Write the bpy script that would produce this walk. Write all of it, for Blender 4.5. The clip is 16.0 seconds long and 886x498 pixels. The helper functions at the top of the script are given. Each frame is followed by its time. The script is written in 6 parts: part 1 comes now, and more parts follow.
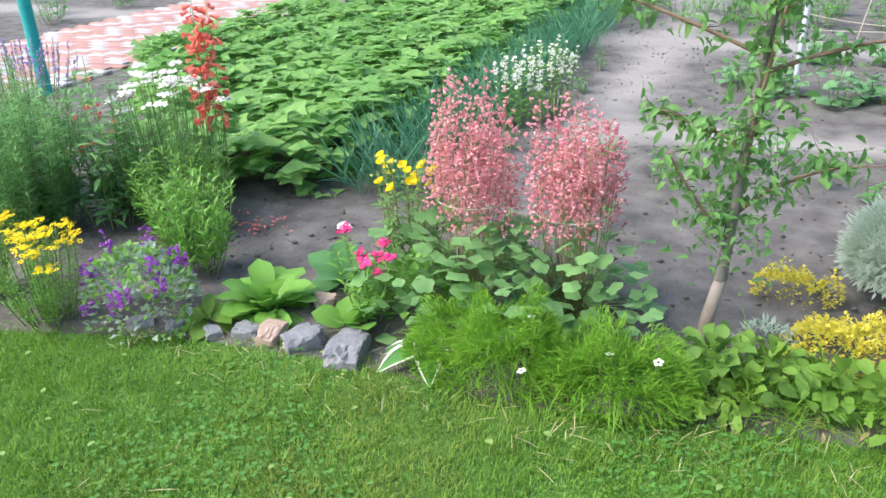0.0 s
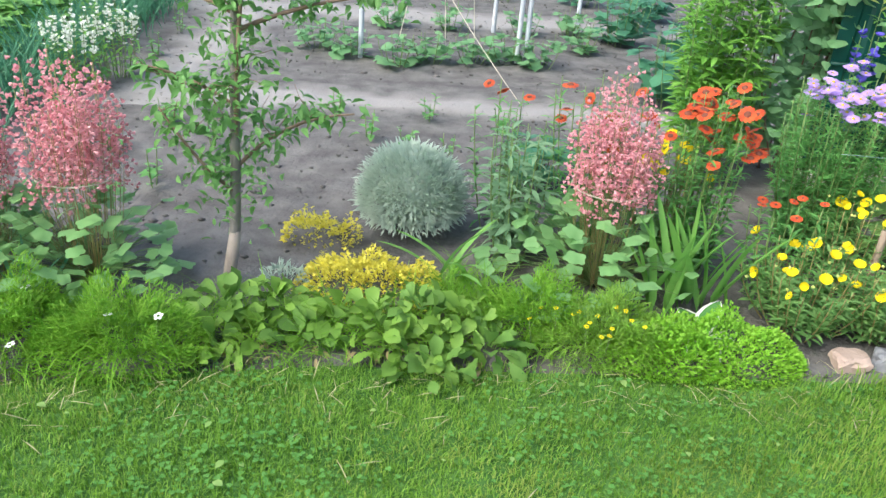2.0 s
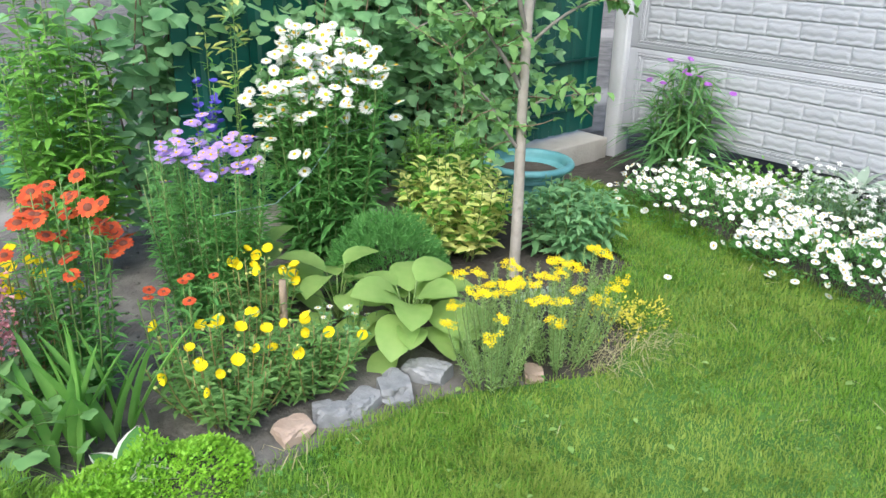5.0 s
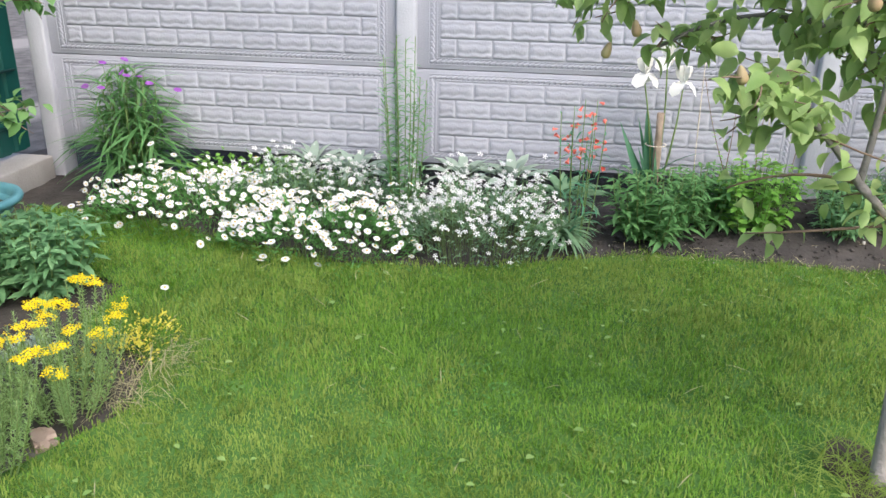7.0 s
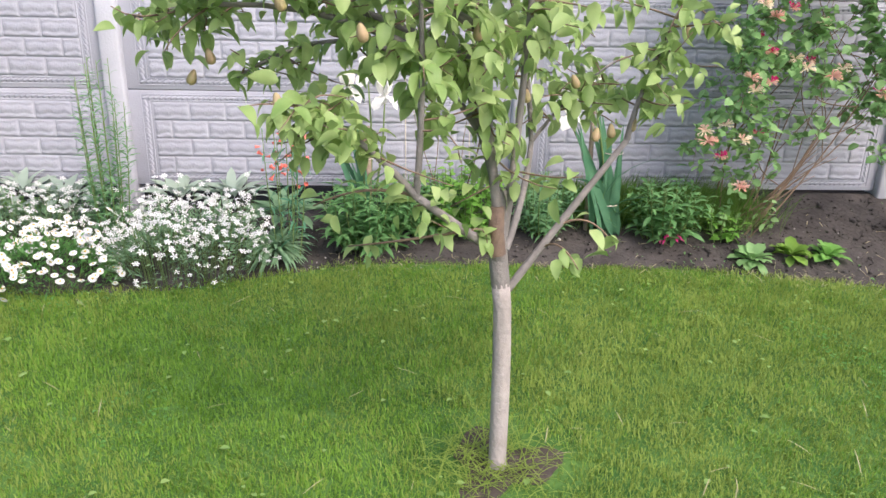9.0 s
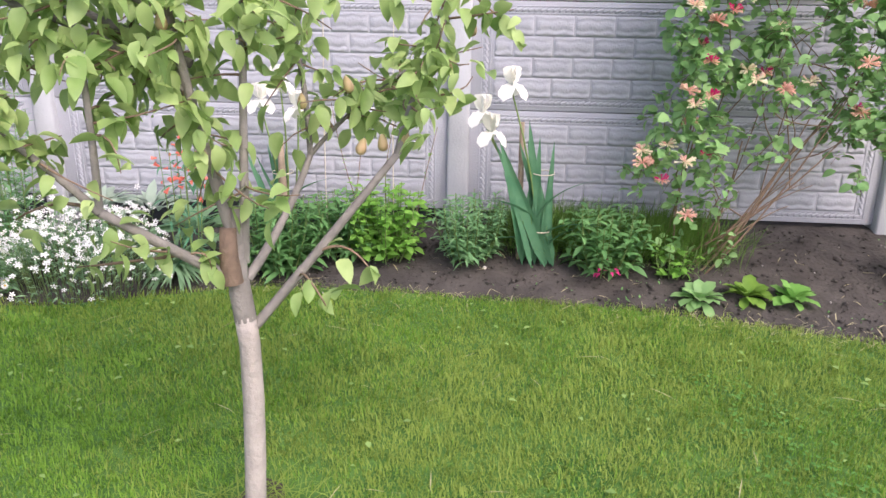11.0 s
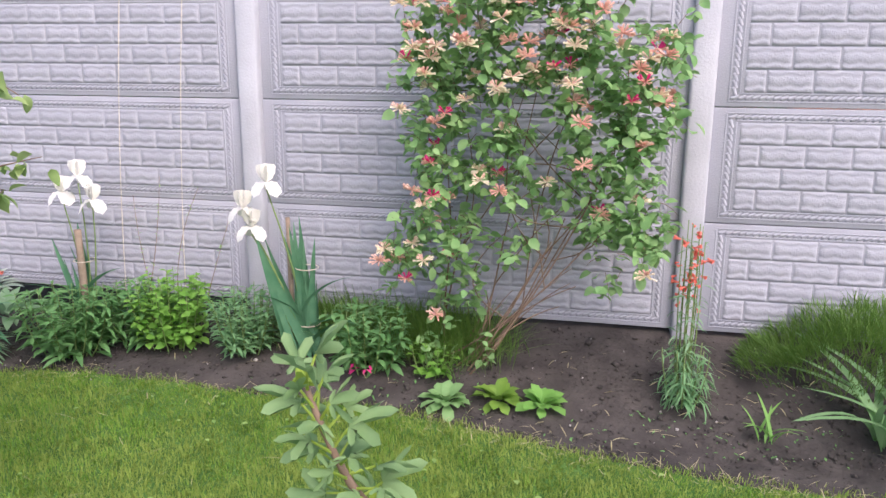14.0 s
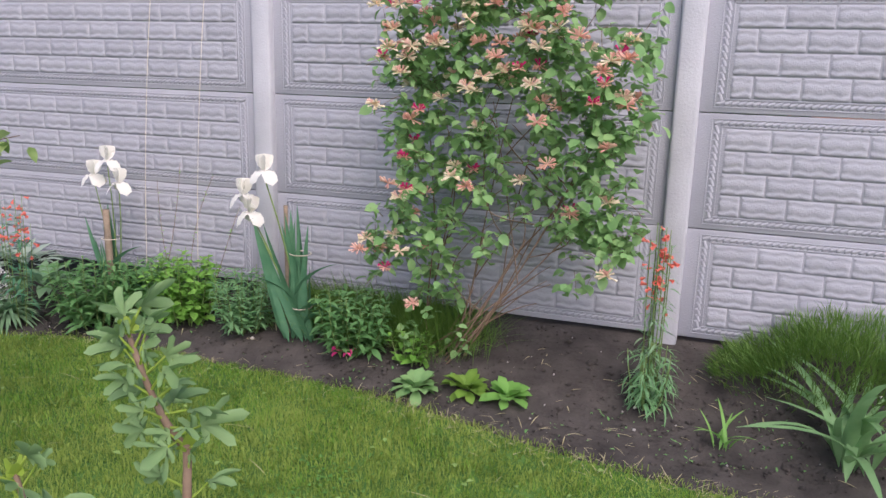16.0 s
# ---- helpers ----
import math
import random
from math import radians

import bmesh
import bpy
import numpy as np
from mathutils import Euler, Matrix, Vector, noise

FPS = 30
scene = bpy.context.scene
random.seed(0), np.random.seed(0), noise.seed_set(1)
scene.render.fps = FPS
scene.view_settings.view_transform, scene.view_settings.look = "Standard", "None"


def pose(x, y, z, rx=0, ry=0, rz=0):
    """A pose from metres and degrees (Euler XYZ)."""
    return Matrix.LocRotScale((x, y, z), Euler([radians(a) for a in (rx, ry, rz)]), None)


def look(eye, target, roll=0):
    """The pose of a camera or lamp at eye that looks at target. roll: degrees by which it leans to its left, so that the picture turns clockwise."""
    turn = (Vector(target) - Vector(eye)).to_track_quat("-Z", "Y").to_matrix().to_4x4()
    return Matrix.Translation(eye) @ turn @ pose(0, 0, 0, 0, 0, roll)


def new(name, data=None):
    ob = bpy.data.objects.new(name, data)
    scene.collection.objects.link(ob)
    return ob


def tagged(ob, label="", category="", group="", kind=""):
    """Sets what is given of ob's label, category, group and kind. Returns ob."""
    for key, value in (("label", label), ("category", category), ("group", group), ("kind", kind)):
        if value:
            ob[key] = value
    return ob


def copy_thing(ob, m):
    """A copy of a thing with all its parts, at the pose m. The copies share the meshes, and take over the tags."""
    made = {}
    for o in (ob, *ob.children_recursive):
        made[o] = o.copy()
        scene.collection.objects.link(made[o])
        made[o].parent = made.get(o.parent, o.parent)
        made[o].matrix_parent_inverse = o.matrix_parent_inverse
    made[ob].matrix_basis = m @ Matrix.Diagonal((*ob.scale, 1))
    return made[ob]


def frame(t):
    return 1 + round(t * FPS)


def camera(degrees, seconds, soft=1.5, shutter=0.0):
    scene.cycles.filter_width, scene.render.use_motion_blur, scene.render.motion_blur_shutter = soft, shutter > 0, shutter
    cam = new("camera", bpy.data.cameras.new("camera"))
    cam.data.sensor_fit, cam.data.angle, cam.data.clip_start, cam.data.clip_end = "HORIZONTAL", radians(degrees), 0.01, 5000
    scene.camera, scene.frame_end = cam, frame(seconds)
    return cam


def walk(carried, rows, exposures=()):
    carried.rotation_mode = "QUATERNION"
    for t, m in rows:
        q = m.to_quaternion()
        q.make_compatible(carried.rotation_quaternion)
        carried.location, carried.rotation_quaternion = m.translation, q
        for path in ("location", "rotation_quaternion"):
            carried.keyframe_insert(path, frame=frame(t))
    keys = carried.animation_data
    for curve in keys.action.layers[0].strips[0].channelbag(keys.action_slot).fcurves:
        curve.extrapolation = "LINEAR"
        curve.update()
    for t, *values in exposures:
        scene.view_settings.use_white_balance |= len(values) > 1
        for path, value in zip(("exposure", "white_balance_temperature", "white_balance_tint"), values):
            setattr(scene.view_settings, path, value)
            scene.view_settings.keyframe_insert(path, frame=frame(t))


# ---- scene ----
cam = camera(58.2, 16.0)
PATH = [
    (0, (0.357, 0.354, 1.392), (-0.39, 1.997, 0.531), -1.9),
    (0.5, (0.44, 0.377, 1.346), (-0.11, 2.074, 0.444), -0.7),
    (1, (0.595, 0.424, 1.359), (0.271, 2.15, 0.404), 1.7),
    (1.5, (0.699, 0.406, 1.378), (0.603, 2.184, 0.467), 2.3),
    (2, (0.84, 0.37, 1.39), (0.902, 2.147, 0.474), 4.3),
    (2.5, (0.918, 0.376, 1.385), (1.278, 2.132, 0.497), 4.6),
    (2.6, (0.933, 0.385, 1.386), (1.36, 2.131, 0.51), 5.0),
    (2.8, (0.942, 0.422, 1.395), (1.507, 2.135, 0.532), 4.5),
    (3, (0.937, 0.45, 1.402), (1.619, 2.139, 0.578), 4.3),
    (3.2, (0.925, 0.487, 1.406), (1.708, 2.144, 0.607), 4.2),
    (5.3, (1.279, 0.745, 1.394), (2.689, 1.957, 0.657), 1.3),
    (5.5, (1.307, 0.764, 1.411), (2.835, 1.827, 0.681), 1.5),
    (6, (1.315, 0.822, 1.382), (3.021, 1.566, 0.651), 1.1),
    (6.5, (1.3, 0.835, 1.369), (3.102, 1.303, 0.638), 1.7),
    (7, (1.29, 0.814, 1.356), (3.131, 1.086, 0.625), 1.1),
    (7.5, (1.291, 0.701, 1.378), (3.164, 0.841, 0.69), 0.4),
    (8, (1.257, 0.501, 1.392), (3.143, 0.564, 0.730), 1.4),
    (8.5, (1.253, 0.337, 1.418), (3.115, 0.304, 0.691), 1.5),
    (9, (1.276, 0.185, 1.421), (3.142, 0.081, 0.715), 1.4),
    (9.2, (1.298, 0.120, 1.436), (3.150, -0.007, 0.700), 2.5),
    (11.3, (1.679, -0.801, 1.337), (3.559, -0.61, 0.683), 1.2),
    (11.5, (1.719, -0.869, 1.367), (3.599, -0.658, 0.717), 1.6),
    (12, (1.736, -1.094, 1.359), (3.62, -0.753, 0.781), 0.1),
    (12.5, (1.717, -1.399, 1.377), (3.583, -1.053, 0.748), 1.6),
    (13, (1.805, -1.601, 1.38), (3.697, -1.38, 0.77), 2.2),
    (13.5, (1.892, -1.859, 1.404), (3.771, -1.562, 0.787), 0.9),
    (14, (1.83, -2.109, 1.437), (3.731, -1.717, 0.956), 0.3),
    (14.5, (1.767, -2.262, 1.46), (3.69, -1.842, 1.103), 0.6),
    (15, (1.819, -2.336, 1.474), (3.765, -1.921, 1.27), 1.5),
    (15.5, (1.88, -2.402, 1.472), (3.785, -1.9, 1.127), -0.7),
    (16, (1.83, -2.624, 1.423), (3.67, -1.999, 0.951), 1.4),
]
walk(cam, [(t, look(eye, target, roll)) for t, eye, target, roll in PATH], [(0, 1.39, 6250, 8), (3, 1.27, 6150, 3), (5.5, 1.1, 6100, 4), (6.5, 0.98, 6150, 9), (8.5, 1.08, 6350, 17), (12.5, 1.13, 6400, 22), (14, 0.95, 6250, 23), (14.8, 0.74, 6150, 22), (16, 0.58, 6200, 22)])

# ---- world and light ----
world = bpy.data.worlds.new("world")
scene.world = world
world.use_nodes = True
wn = world.node_tree
sky = wn.nodes.new("ShaderNodeTexSky")
sky.sky_type = "NISHITA"
sky.sun_disc = False
sky.sun_elevation, sky.sun_rotation = radians(48), radians(235)
sky.dust_density = 4.0
wn.links.new(sky.outputs[0], wn.nodes["Background"].inputs[0])
wn.nodes["Background"].inputs[1].default_value = 0.15
sun = new("sun", bpy.data.lights.new("sun", "SUN"))
sun.data.energy, sun.data.angle, sun.data.color = 1.0, radians(50), (1.0, 0.95, 0.88)
sun.matrix_world = look((-3.3, -2.3, 5), (0, 0, 0.4))

# ---- materials ----
def material(name, c1, c2, rough=0.6, scale=8.0, bump=0.0, bscale=60.0, metal=0.0, thin=0.0, island=0.35, objvar=0.0, spec=0.4):
    """Two-tone surface: noise mixes the tones, single pieces differ, thin ones let light through."""
    m = bpy.data.materials.new(name)
    m.use_nodes = True
    nt = m.node_tree
    b, out = nt.nodes["Principled BSDF"], nt.nodes["Material Output"]
    tc = nt.nodes.new("ShaderNodeTexCoord")
    n1 = nt.nodes.new("ShaderNodeTexNoise")
    n1.inputs["Scale"].default_value, n1.inputs["Detail"].default_value = scale, 6
    nt.links.new(tc.outputs["Object"], n1.inputs["Vector"])
    fac = n1.outputs["Fac"]
    ramp = nt.nodes.new("ShaderNodeMapRange")
    ramp.inputs[1].default_value, ramp.inputs[2].default_value = 0.3, 0.7
    nt.links.new(fac, ramp.inputs[0])
    fac = ramp.outputs[0]
    for amount, node, socket in ((island, "ShaderNodeNewGeometry", "Random Per Island"), (objvar, "ShaderNodeObjectInfo", "Random")):
        if amount:
            g = nt.nodes.new(node)
            mix = nt.nodes.new("ShaderNodeMix")
            mix.inputs[0].default_value = amount
            nt.links.new(fac, mix.inputs[2])
            nt.links.new(g.outputs[socket], mix.inputs[3])
            fac = mix.outputs[0]
    col = nt.nodes.new("ShaderNodeMix")
    col.data_type = "RGBA"
    col.inputs[6].default_value, col.inputs[7].default_value = (*c1, 1), (*c2, 1)
    nt.links.new(fac, col.inputs[0])
    nt.links.new(col.outputs[2], b.inputs["Base Color"])
    b.inputs["Roughness"].default_value, b.inputs["Metallic"].default_value = rough, metal
    b.inputs["Specular IOR Level"].default_value = spec
    if bump:
        n2 = nt.nodes.new("ShaderNodeTexNoise")
        n2.inputs["Scale"].default_value, n2.inputs["Detail"].default_value = bscale, 5
        nt.links.new(tc.outputs["Object"], n2.inputs["Vector"])
        bp = nt.nodes.new("ShaderNodeBump")
        bp.inputs["Strength"].default_value, bp.inputs["Distance"].default_value = bump, 0.01
        nt.links.new(n2.outputs["Fac"], bp.inputs["Height"])
        nt.links.new(bp.outputs[0], b.inputs["Normal"])
    if thin:
        tr = nt.nodes.new("ShaderNodeBsdfTranslucent")
        nt.links.new(col.outputs[2], tr.inputs["Color"])
        mx = nt.nodes.new("ShaderNodeMixShader")
        mx.inputs[0].default_value = thin
        nt.links.new(b.outputs[0], mx.inputs[1])
        nt.links.new(tr.outputs[0], mx.inputs[2])
        nt.links.new(mx.outputs[0], out.inputs["Surface"])
    return m


def leafmat(name, c1, c2, rough=0.45, thin=0.4, scale=14):
    return material(name, c1, c2, rough, scale, thin=thin, island=0.5, spec=0.08 if name.startswith("petal") else 0.3)


M = {
    "mid": leafmat("leaf_mid", (0.09, 0.26, 0.065), (0.2, 0.45, 0.125)),
    "herb": leafmat("leaf_herb", (0.085, 0.225, 0.07), (0.2, 0.4, 0.15)),
    "bush": leafmat("leaf_bush", (0.13, 0.32, 0.1), (0.27, 0.51, 0.18)),
    "brown": leafmat("leaf_withered", (0.24, 0.18, 0.09), (0.4, 0.33, 0.18), 0.8, 0.2),
    "light": leafmat("leaf_light", (0.14, 0.34, 0.05), (0.26, 0.5, 0.1)),
    "needle_lime": leafmat("leaf_fine_lime", (0.16, 0.34, 0.04), (0.33, 0.52, 0.09)),
    "lime": leafmat("leaf_lime", (0.18, 0.42, 0.03), (0.34, 0.6, 0.06)),
    "dark": leafmat("leaf_dark", (0.09, 0.25, 0.08), (0.18, 0.4, 0.15)),
    "vine": leafmat("leaf_vine", (0.15, 0.33, 0.14), (0.32, 0.53, 0.27)),
    "blue": leafmat("leaf_blue", (0.065, 0.21, 0.11), (0.14, 0.35, 0.2)),
    "grey": leafmat("leaf_grey", (0.16, 0.3, 0.16), (0.3, 0.46, 0.27), 0.7),
    "silver": leafmat("leaf_silver", (0.3, 0.4, 0.32), (0.48, 0.57, 0.47), 0.8),
    "gold": leafmat("leaf_gold", (0.58, 0.5, 0.04), (0.85, 0.78, 0.14)),
    "hosta": leafmat("leaf_hosta", (0.2, 0.36, 0.09), (0.37, 0.51, 0.17), 0.4),
    "primula": leafmat("leaf_primula", (0.1, 0.26, 0.04), (0.31, 0.46, 0.08), 0.55),
    "primula_dull": leafmat("leaf_primula_dull", (0.08, 0.21, 0.04), (0.24, 0.39, 0.08), 0.6),
    "cream": leafmat("leaf_cream", (0.5, 0.6, 0.14), (0.85, 0.82, 0.36)),
    "pear": leafmat("leaf_pear", (0.2, 0.34, 0.09), (0.48, 0.6, 0.25), 0.4),
    "sage": leafmat("leaf_sage", (0.12, 0.29, 0.12), (0.26, 0.46, 0.22), 0.65),
    "olive": leafmat("leaf_olive", (0.10, 0.25, 0.06), (0.25, 0.42, 0.14), 0.55),
    "needle": leafmat("leaf_needle", (0.21, 0.37, 0.12), (0.42, 0.56, 0.24), 0.6),
    "fig": leafmat("leaf_fig", (0.17, 0.31, 0.115), (0.33, 0.48, 0.23), 0.55),
    "fig_young": leafmat("leaf_fig_young", (0.30, 0.45, 0.06), (0.42, 0.55, 0.10), 0.5),
    "iris": leafmat("leaf_iris", (0.055, 0.19, 0.1), (0.14, 0.31, 0.17), 0.6),
    "strap": leafmat("leaf_strap", (0.14, 0.36, 0.07), (0.28, 0.52, 0.13), 0.5),
    "grass": leafmat("grass_blade", (0.098, 0.235, 0.022), (0.245, 0.42, 0.056), 0.55, 0.4, 1.6),
    "tuft": leafmat("grass_tuft", (0.13, 0.33, 0.025), (0.3, 0.53, 0.06), 0.55, 0.45),
    "clover": leafmat("clover_leaf", (0.08, 0.235, 0.045), (0.18, 0.385, 0.09), 0.5),
    "grass_pale": leafmat("grass_blade_pale", (0.165, 0.265, 0.037), (0.32, 0.41, 0.09), 0.6, 0.4, 1.6),
    "cherry": leafmat("leaf_cherry", (0.11, 0.27, 0.07), (0.23, 0.43, 0.13), 0.5),
    "honey": leafmat("leaf_honeysuckle", (0.16, 0.35, 0.12), (0.37, 0.57, 0.24), 0.5),
    "broad": leafmat("leaf_broad_strap", (0.17, 0.35, 0.14), (0.30, 0.50, 0.23), 0.5),
    "straw": leafmat("dry_straw", (0.34, 0.31, 0.16), (0.52, 0.48, 0.29), 0.8, 0.2),
    "stem": material("stem_green", (0.10, 0.18, 0.05), (0.20, 0.28, 0.09), 0.6, 20),
    "stem_red": material("stem_russet", (0.20, 0.16, 0.06), (0.30, 0.26, 0.10), 0.6, 20),
    "pink": leafmat("petal_coral_pink", (0.66, 0.22, 0.27), (0.9, 0.54, 0.57), 0.6, 0.3),
    "coral": leafmat("petal_coral_cream", (0.82, 0.42, 0.36), (0.95, 0.7, 0.56), 0.6, 0.3),
    "magenta": leafmat("petal_magenta", (0.70, 0.02, 0.18), (0.85, 0.10, 0.35), 0.6, 0.3),
    "purple": leafmat("petal_purple", (0.25, 0.06, 0.38), (0.46, 0.18, 0.60), 0.6, 0.3),
    "lilac": leafmat("petal_lilac", (0.38, 0.24, 0.66), (0.60, 0.42, 0.82), 0.6, 0.3),
    "blueflower": leafmat("petal_blue", (0.08, 0.06, 0.50), (0.20, 0.16, 0.72), 0.6, 0.3),
    "yellow": leafmat("petal_yellow", (0.84, 0.62, 0.01), (0.94, 0.78, 0.03), 0.6, 0.3),
    "orange": leafmat("petal_orange_red", (0.4, 0.045, 0.03), (0.74, 0.15, 0.05), 0.6, 0.3),
    "red": leafmat("petal_red", (0.78, 0.14, 0.11), (0.95, 0.34, 0.26), 0.6, 0.3),
    "white": leafmat("petal_white", (0.68, 0.68, 0.66), (0.84, 0.84, 0.83), 0.6, 0.25),
    "ivory": leafmat("petal_ivory", (0.86, 0.85, 0.78), (0.94, 0.93, 0.88), 0.6, 0.3),
    "apricot": leafmat("petal_apricot", (0.94, 0.8, 0.58), (0.98, 0.92, 0.78), 0.6, 0.3),
    "blush": leafmat("petal_blush", (0.88, 0.5, 0.46), (0.96, 0.78, 0.66), 0.6, 0.3),
    "heuchera": leafmat("leaf_heuchera", (0.13, 0.31, 0.1), (0.31, 0.51, 0.21)),
    "apple": leafmat("leaf_apple", (0.12, 0.29, 0.08), (0.28, 0.46, 0.17)),
    "santolina": leafmat("leaf_santolina", (0.42, 0.52, 0.42), (0.66, 0.74, 0.63), 0.8, 0.45),
    "broom": leafmat("leaf_broom", (0.08, 0.19, 0.035), (0.19, 0.32, 0.07)),
    "disc": material("flower_disc", (0.70, 0.42, 0.01), (0.85, 0.58, 0.03), 0.8, 90),
    "darkdisc": material("flower_disc_dark", (0.10, 0.03, 0.02), (0.22, 0.07, 0.04), 0.9, 90),
    "bark": material("bark_grey_brown", (0.13, 0.12, 0.108), (0.27, 0.25, 0.23), 0.85, 18, 0.5, 90),
    "bark_pale": material("bark_limewashed", (0.24, 0.215, 0.195), (0.41, 0.375, 0.345), 0.85, 14, 0.6, 70),
    "bark_mid": material("bark_pale_brown", (0.22, 0.18, 0.15), (0.36, 0.31, 0.27), 0.85, 14, 0.4, 70),
    "scar": material("bark_scar", (0.09, 0.065, 0.05), (0.2, 0.14, 0.1), 0.9, 30, 0.5, 80),
    "twig": material("twig_brown", (0.14, 0.09, 0.06), (0.28, 0.20, 0.14), 0.85, 30),
    "pearfruit": material("pear_skin", (0.3, 0.3, 0.12), (0.4, 0.27, 0.16), 0.5, 25),
    "concrete": material("fence_concrete", (0.305, 0.315, 0.355), (0.43, 0.44, 0.49), 0.8, 2.2, 0.25, 120, island=0.2, objvar=0.3),
    "post": material("post_concrete", (0.4, 0.41, 0.445), (0.54, 0.55, 0.595), 0.8, 3.0, 0.3, 90, island=0.0),
    "kerb": material("kerb_concrete", (0.33, 0.31, 0.285), (0.46, 0.44, 0.41), 0.85, 6, 0.4, 80),
    "sheet": material("green_painted_steel", (0.004, 0.055, 0.045), (0.010, 0.085, 0.070), 0.4, 3, island=0.0),
    "stone": material("granite", (0.12, 0.125, 0.14), (0.33, 0.335, 0.35), 0.85, 22, 0.6, 60, objvar=0.3),
    "stone_warm": material("sandstone_pink", (0.3, 0.22, 0.18), (0.46, 0.36, 0.3), 0.85, 14, 0.5, 50),
    "paver": material("paver_red", (0.33, 0.17, 0.145), (0.46, 0.29, 0.25), 0.85, 9, 0.3, 90, island=0.3, objvar=0.4),
    "paver_grey": material("paver_grey", (0.34, 0.33, 0.33), (0.5, 0.48, 0.47), 0.85, 9, 0.3, 90, island=0.3, objvar=0.4),
    "teal": material("teal_plastic", (0.09, 0.26, 0.29), (0.15, 0.35, 0.38), 0.45, 12, island=0),
    "teal_paint": material("teal_paint", (0.02, 0.33, 0.32), (0.05, 0.42, 0.40), 0.45, 12, island=0),
    "wood": material("weathered_wood", (0.20, 0.15, 0.11), (0.34, 0.27, 0.20), 0.85, 25, 0.5, 60),
    "whitewash": material("whitewashed_stake", (0.38, 0.41, 0.45), (0.55, 0.58, 0.62), 0.8, 20, 0.3, 60),
    "twine": material("twine", (0.42, 0.38, 0.3), (0.6, 0.54, 0.44), 0.9, 60),
    "wire": material("blue_wire", (0.2, 0.3, 0.36), (0.3, 0.4, 0.46), 0.5, 60),
    "brick": material("house_brick", (0.52, 0.24, 0.16), (0.66, 0.36, 0.26), 0.85, 3, 0.3, 30),
    "dirt": material("potting_soil", (0.045, 0.035, 0.028), (0.10, 0.08, 0.065), 0.95, 30, 0.8, 60),
}


def soil_material():
    """Dry tilled earth with paler trodden paths and darker earth on the fence side."""
    m = material("soil", (0.07, 0.065, 0.061), (0.175, 0.163, 0.153), 0.95, 7.0, 1.0, 45, island=0)
    nt = m.node_tree
    b = nt.nodes["Principled BSDF"]
    old = b.inputs["Base Color"].links[0].from_socket
    geo = nt.nodes.new("ShaderNodeNewGeometry")
    nz = nt.nodes.new("ShaderNodeTexNoise")
    nz.inputs["Scale"].default_value = 2.5
    nt.links.new(geo.outputs["Position"], nz.inputs["Vector"])
    sub = nt.nodes.new("ShaderNodeVectorMath")
    sub.operation = "MULTIPLY_ADD"
    sub.inputs[1].default_value = (0.5, 0.5, 0)
    nt.links.new(nz.outputs["Color"], sub.inputs[0])
    nt.links.new(geo.outputs["Position"], sub.inputs[2])
    sep = nt.nodes.new("ShaderNodeSeparateXYZ")
    nt.links.new(sub.outputs[0], sep.inputs[0])

    def fn(op, a, b_=None, c=None, clamp=False):
        n = nt.nodes.new("ShaderNodeMath")
        n.operation, n.use_clamp = op, clamp
        for k, v in enumerate((a, b_, c)):
            if v is None:
                continue
            if isinstance(v, (int, float)):
                n.inputs[k].default_value = v
            else:
                nt.links.new(v, n.inputs[k])
        return n.outputs[0]

    def band(axis, centre, half, soft):
        d = fn("ABSOLUTE", fn("SUBTRACT", sep.outputs[axis], centre))
        return fn("MULTIPLY_ADD", d, -1 / soft, half / soft + 0.5, True)

    across = fn("MULTIPLY", band(1, 5.15, 0.17, 0.2), fn("GREATER_THAN", sep.outputs[0], -0.6))
    along = fn("MULTIPLY", band(0, -0.42, 0.2, 0.3), fn("GREATER_THAN", sep.outputs[1], 4.9))
    back = band(1, 7.75, 0.3, 0.3)
    mask = fn("MULTIPLY", fn("MAXIMUM", fn("MAXIMUM", across, along), back), 0.85)
    mx = nt.nodes.new("ShaderNodeMix")
    mx.data_type = "RGBA"
    mx.inputs[7].default_value = (0.31, 0.29, 0.27, 1)
    nt.links.new(mask, mx.inputs[0])
    nt.links.new(old, mx.inputs[6])
    # multiplies the earth darker where x > 3.2 and y < 4.4
    fence_side = nt.nodes.new("ShaderNodeMix")
    fence_side.data_type, fence_side.blend_type = "RGBA", "MULTIPLY"
    fence_side.inputs[7].default_value = (0.45, 0.425, 0.405, 1)
    nt.links.new(fn("MULTIPLY", fn("GREATER_THAN", sep.outputs[0], 3.2), fn("LESS_THAN", sep.outputs[1], 4.4)), fence_side.inputs[0])
    nt.links.new(mx.outputs[2], fence_side.inputs[6])
    nt.links.new(fence_side.outputs[2], b.inputs["Base Color"])
    return m


M["soil"] = soil_material()
rng = np.random.default_rng(7)


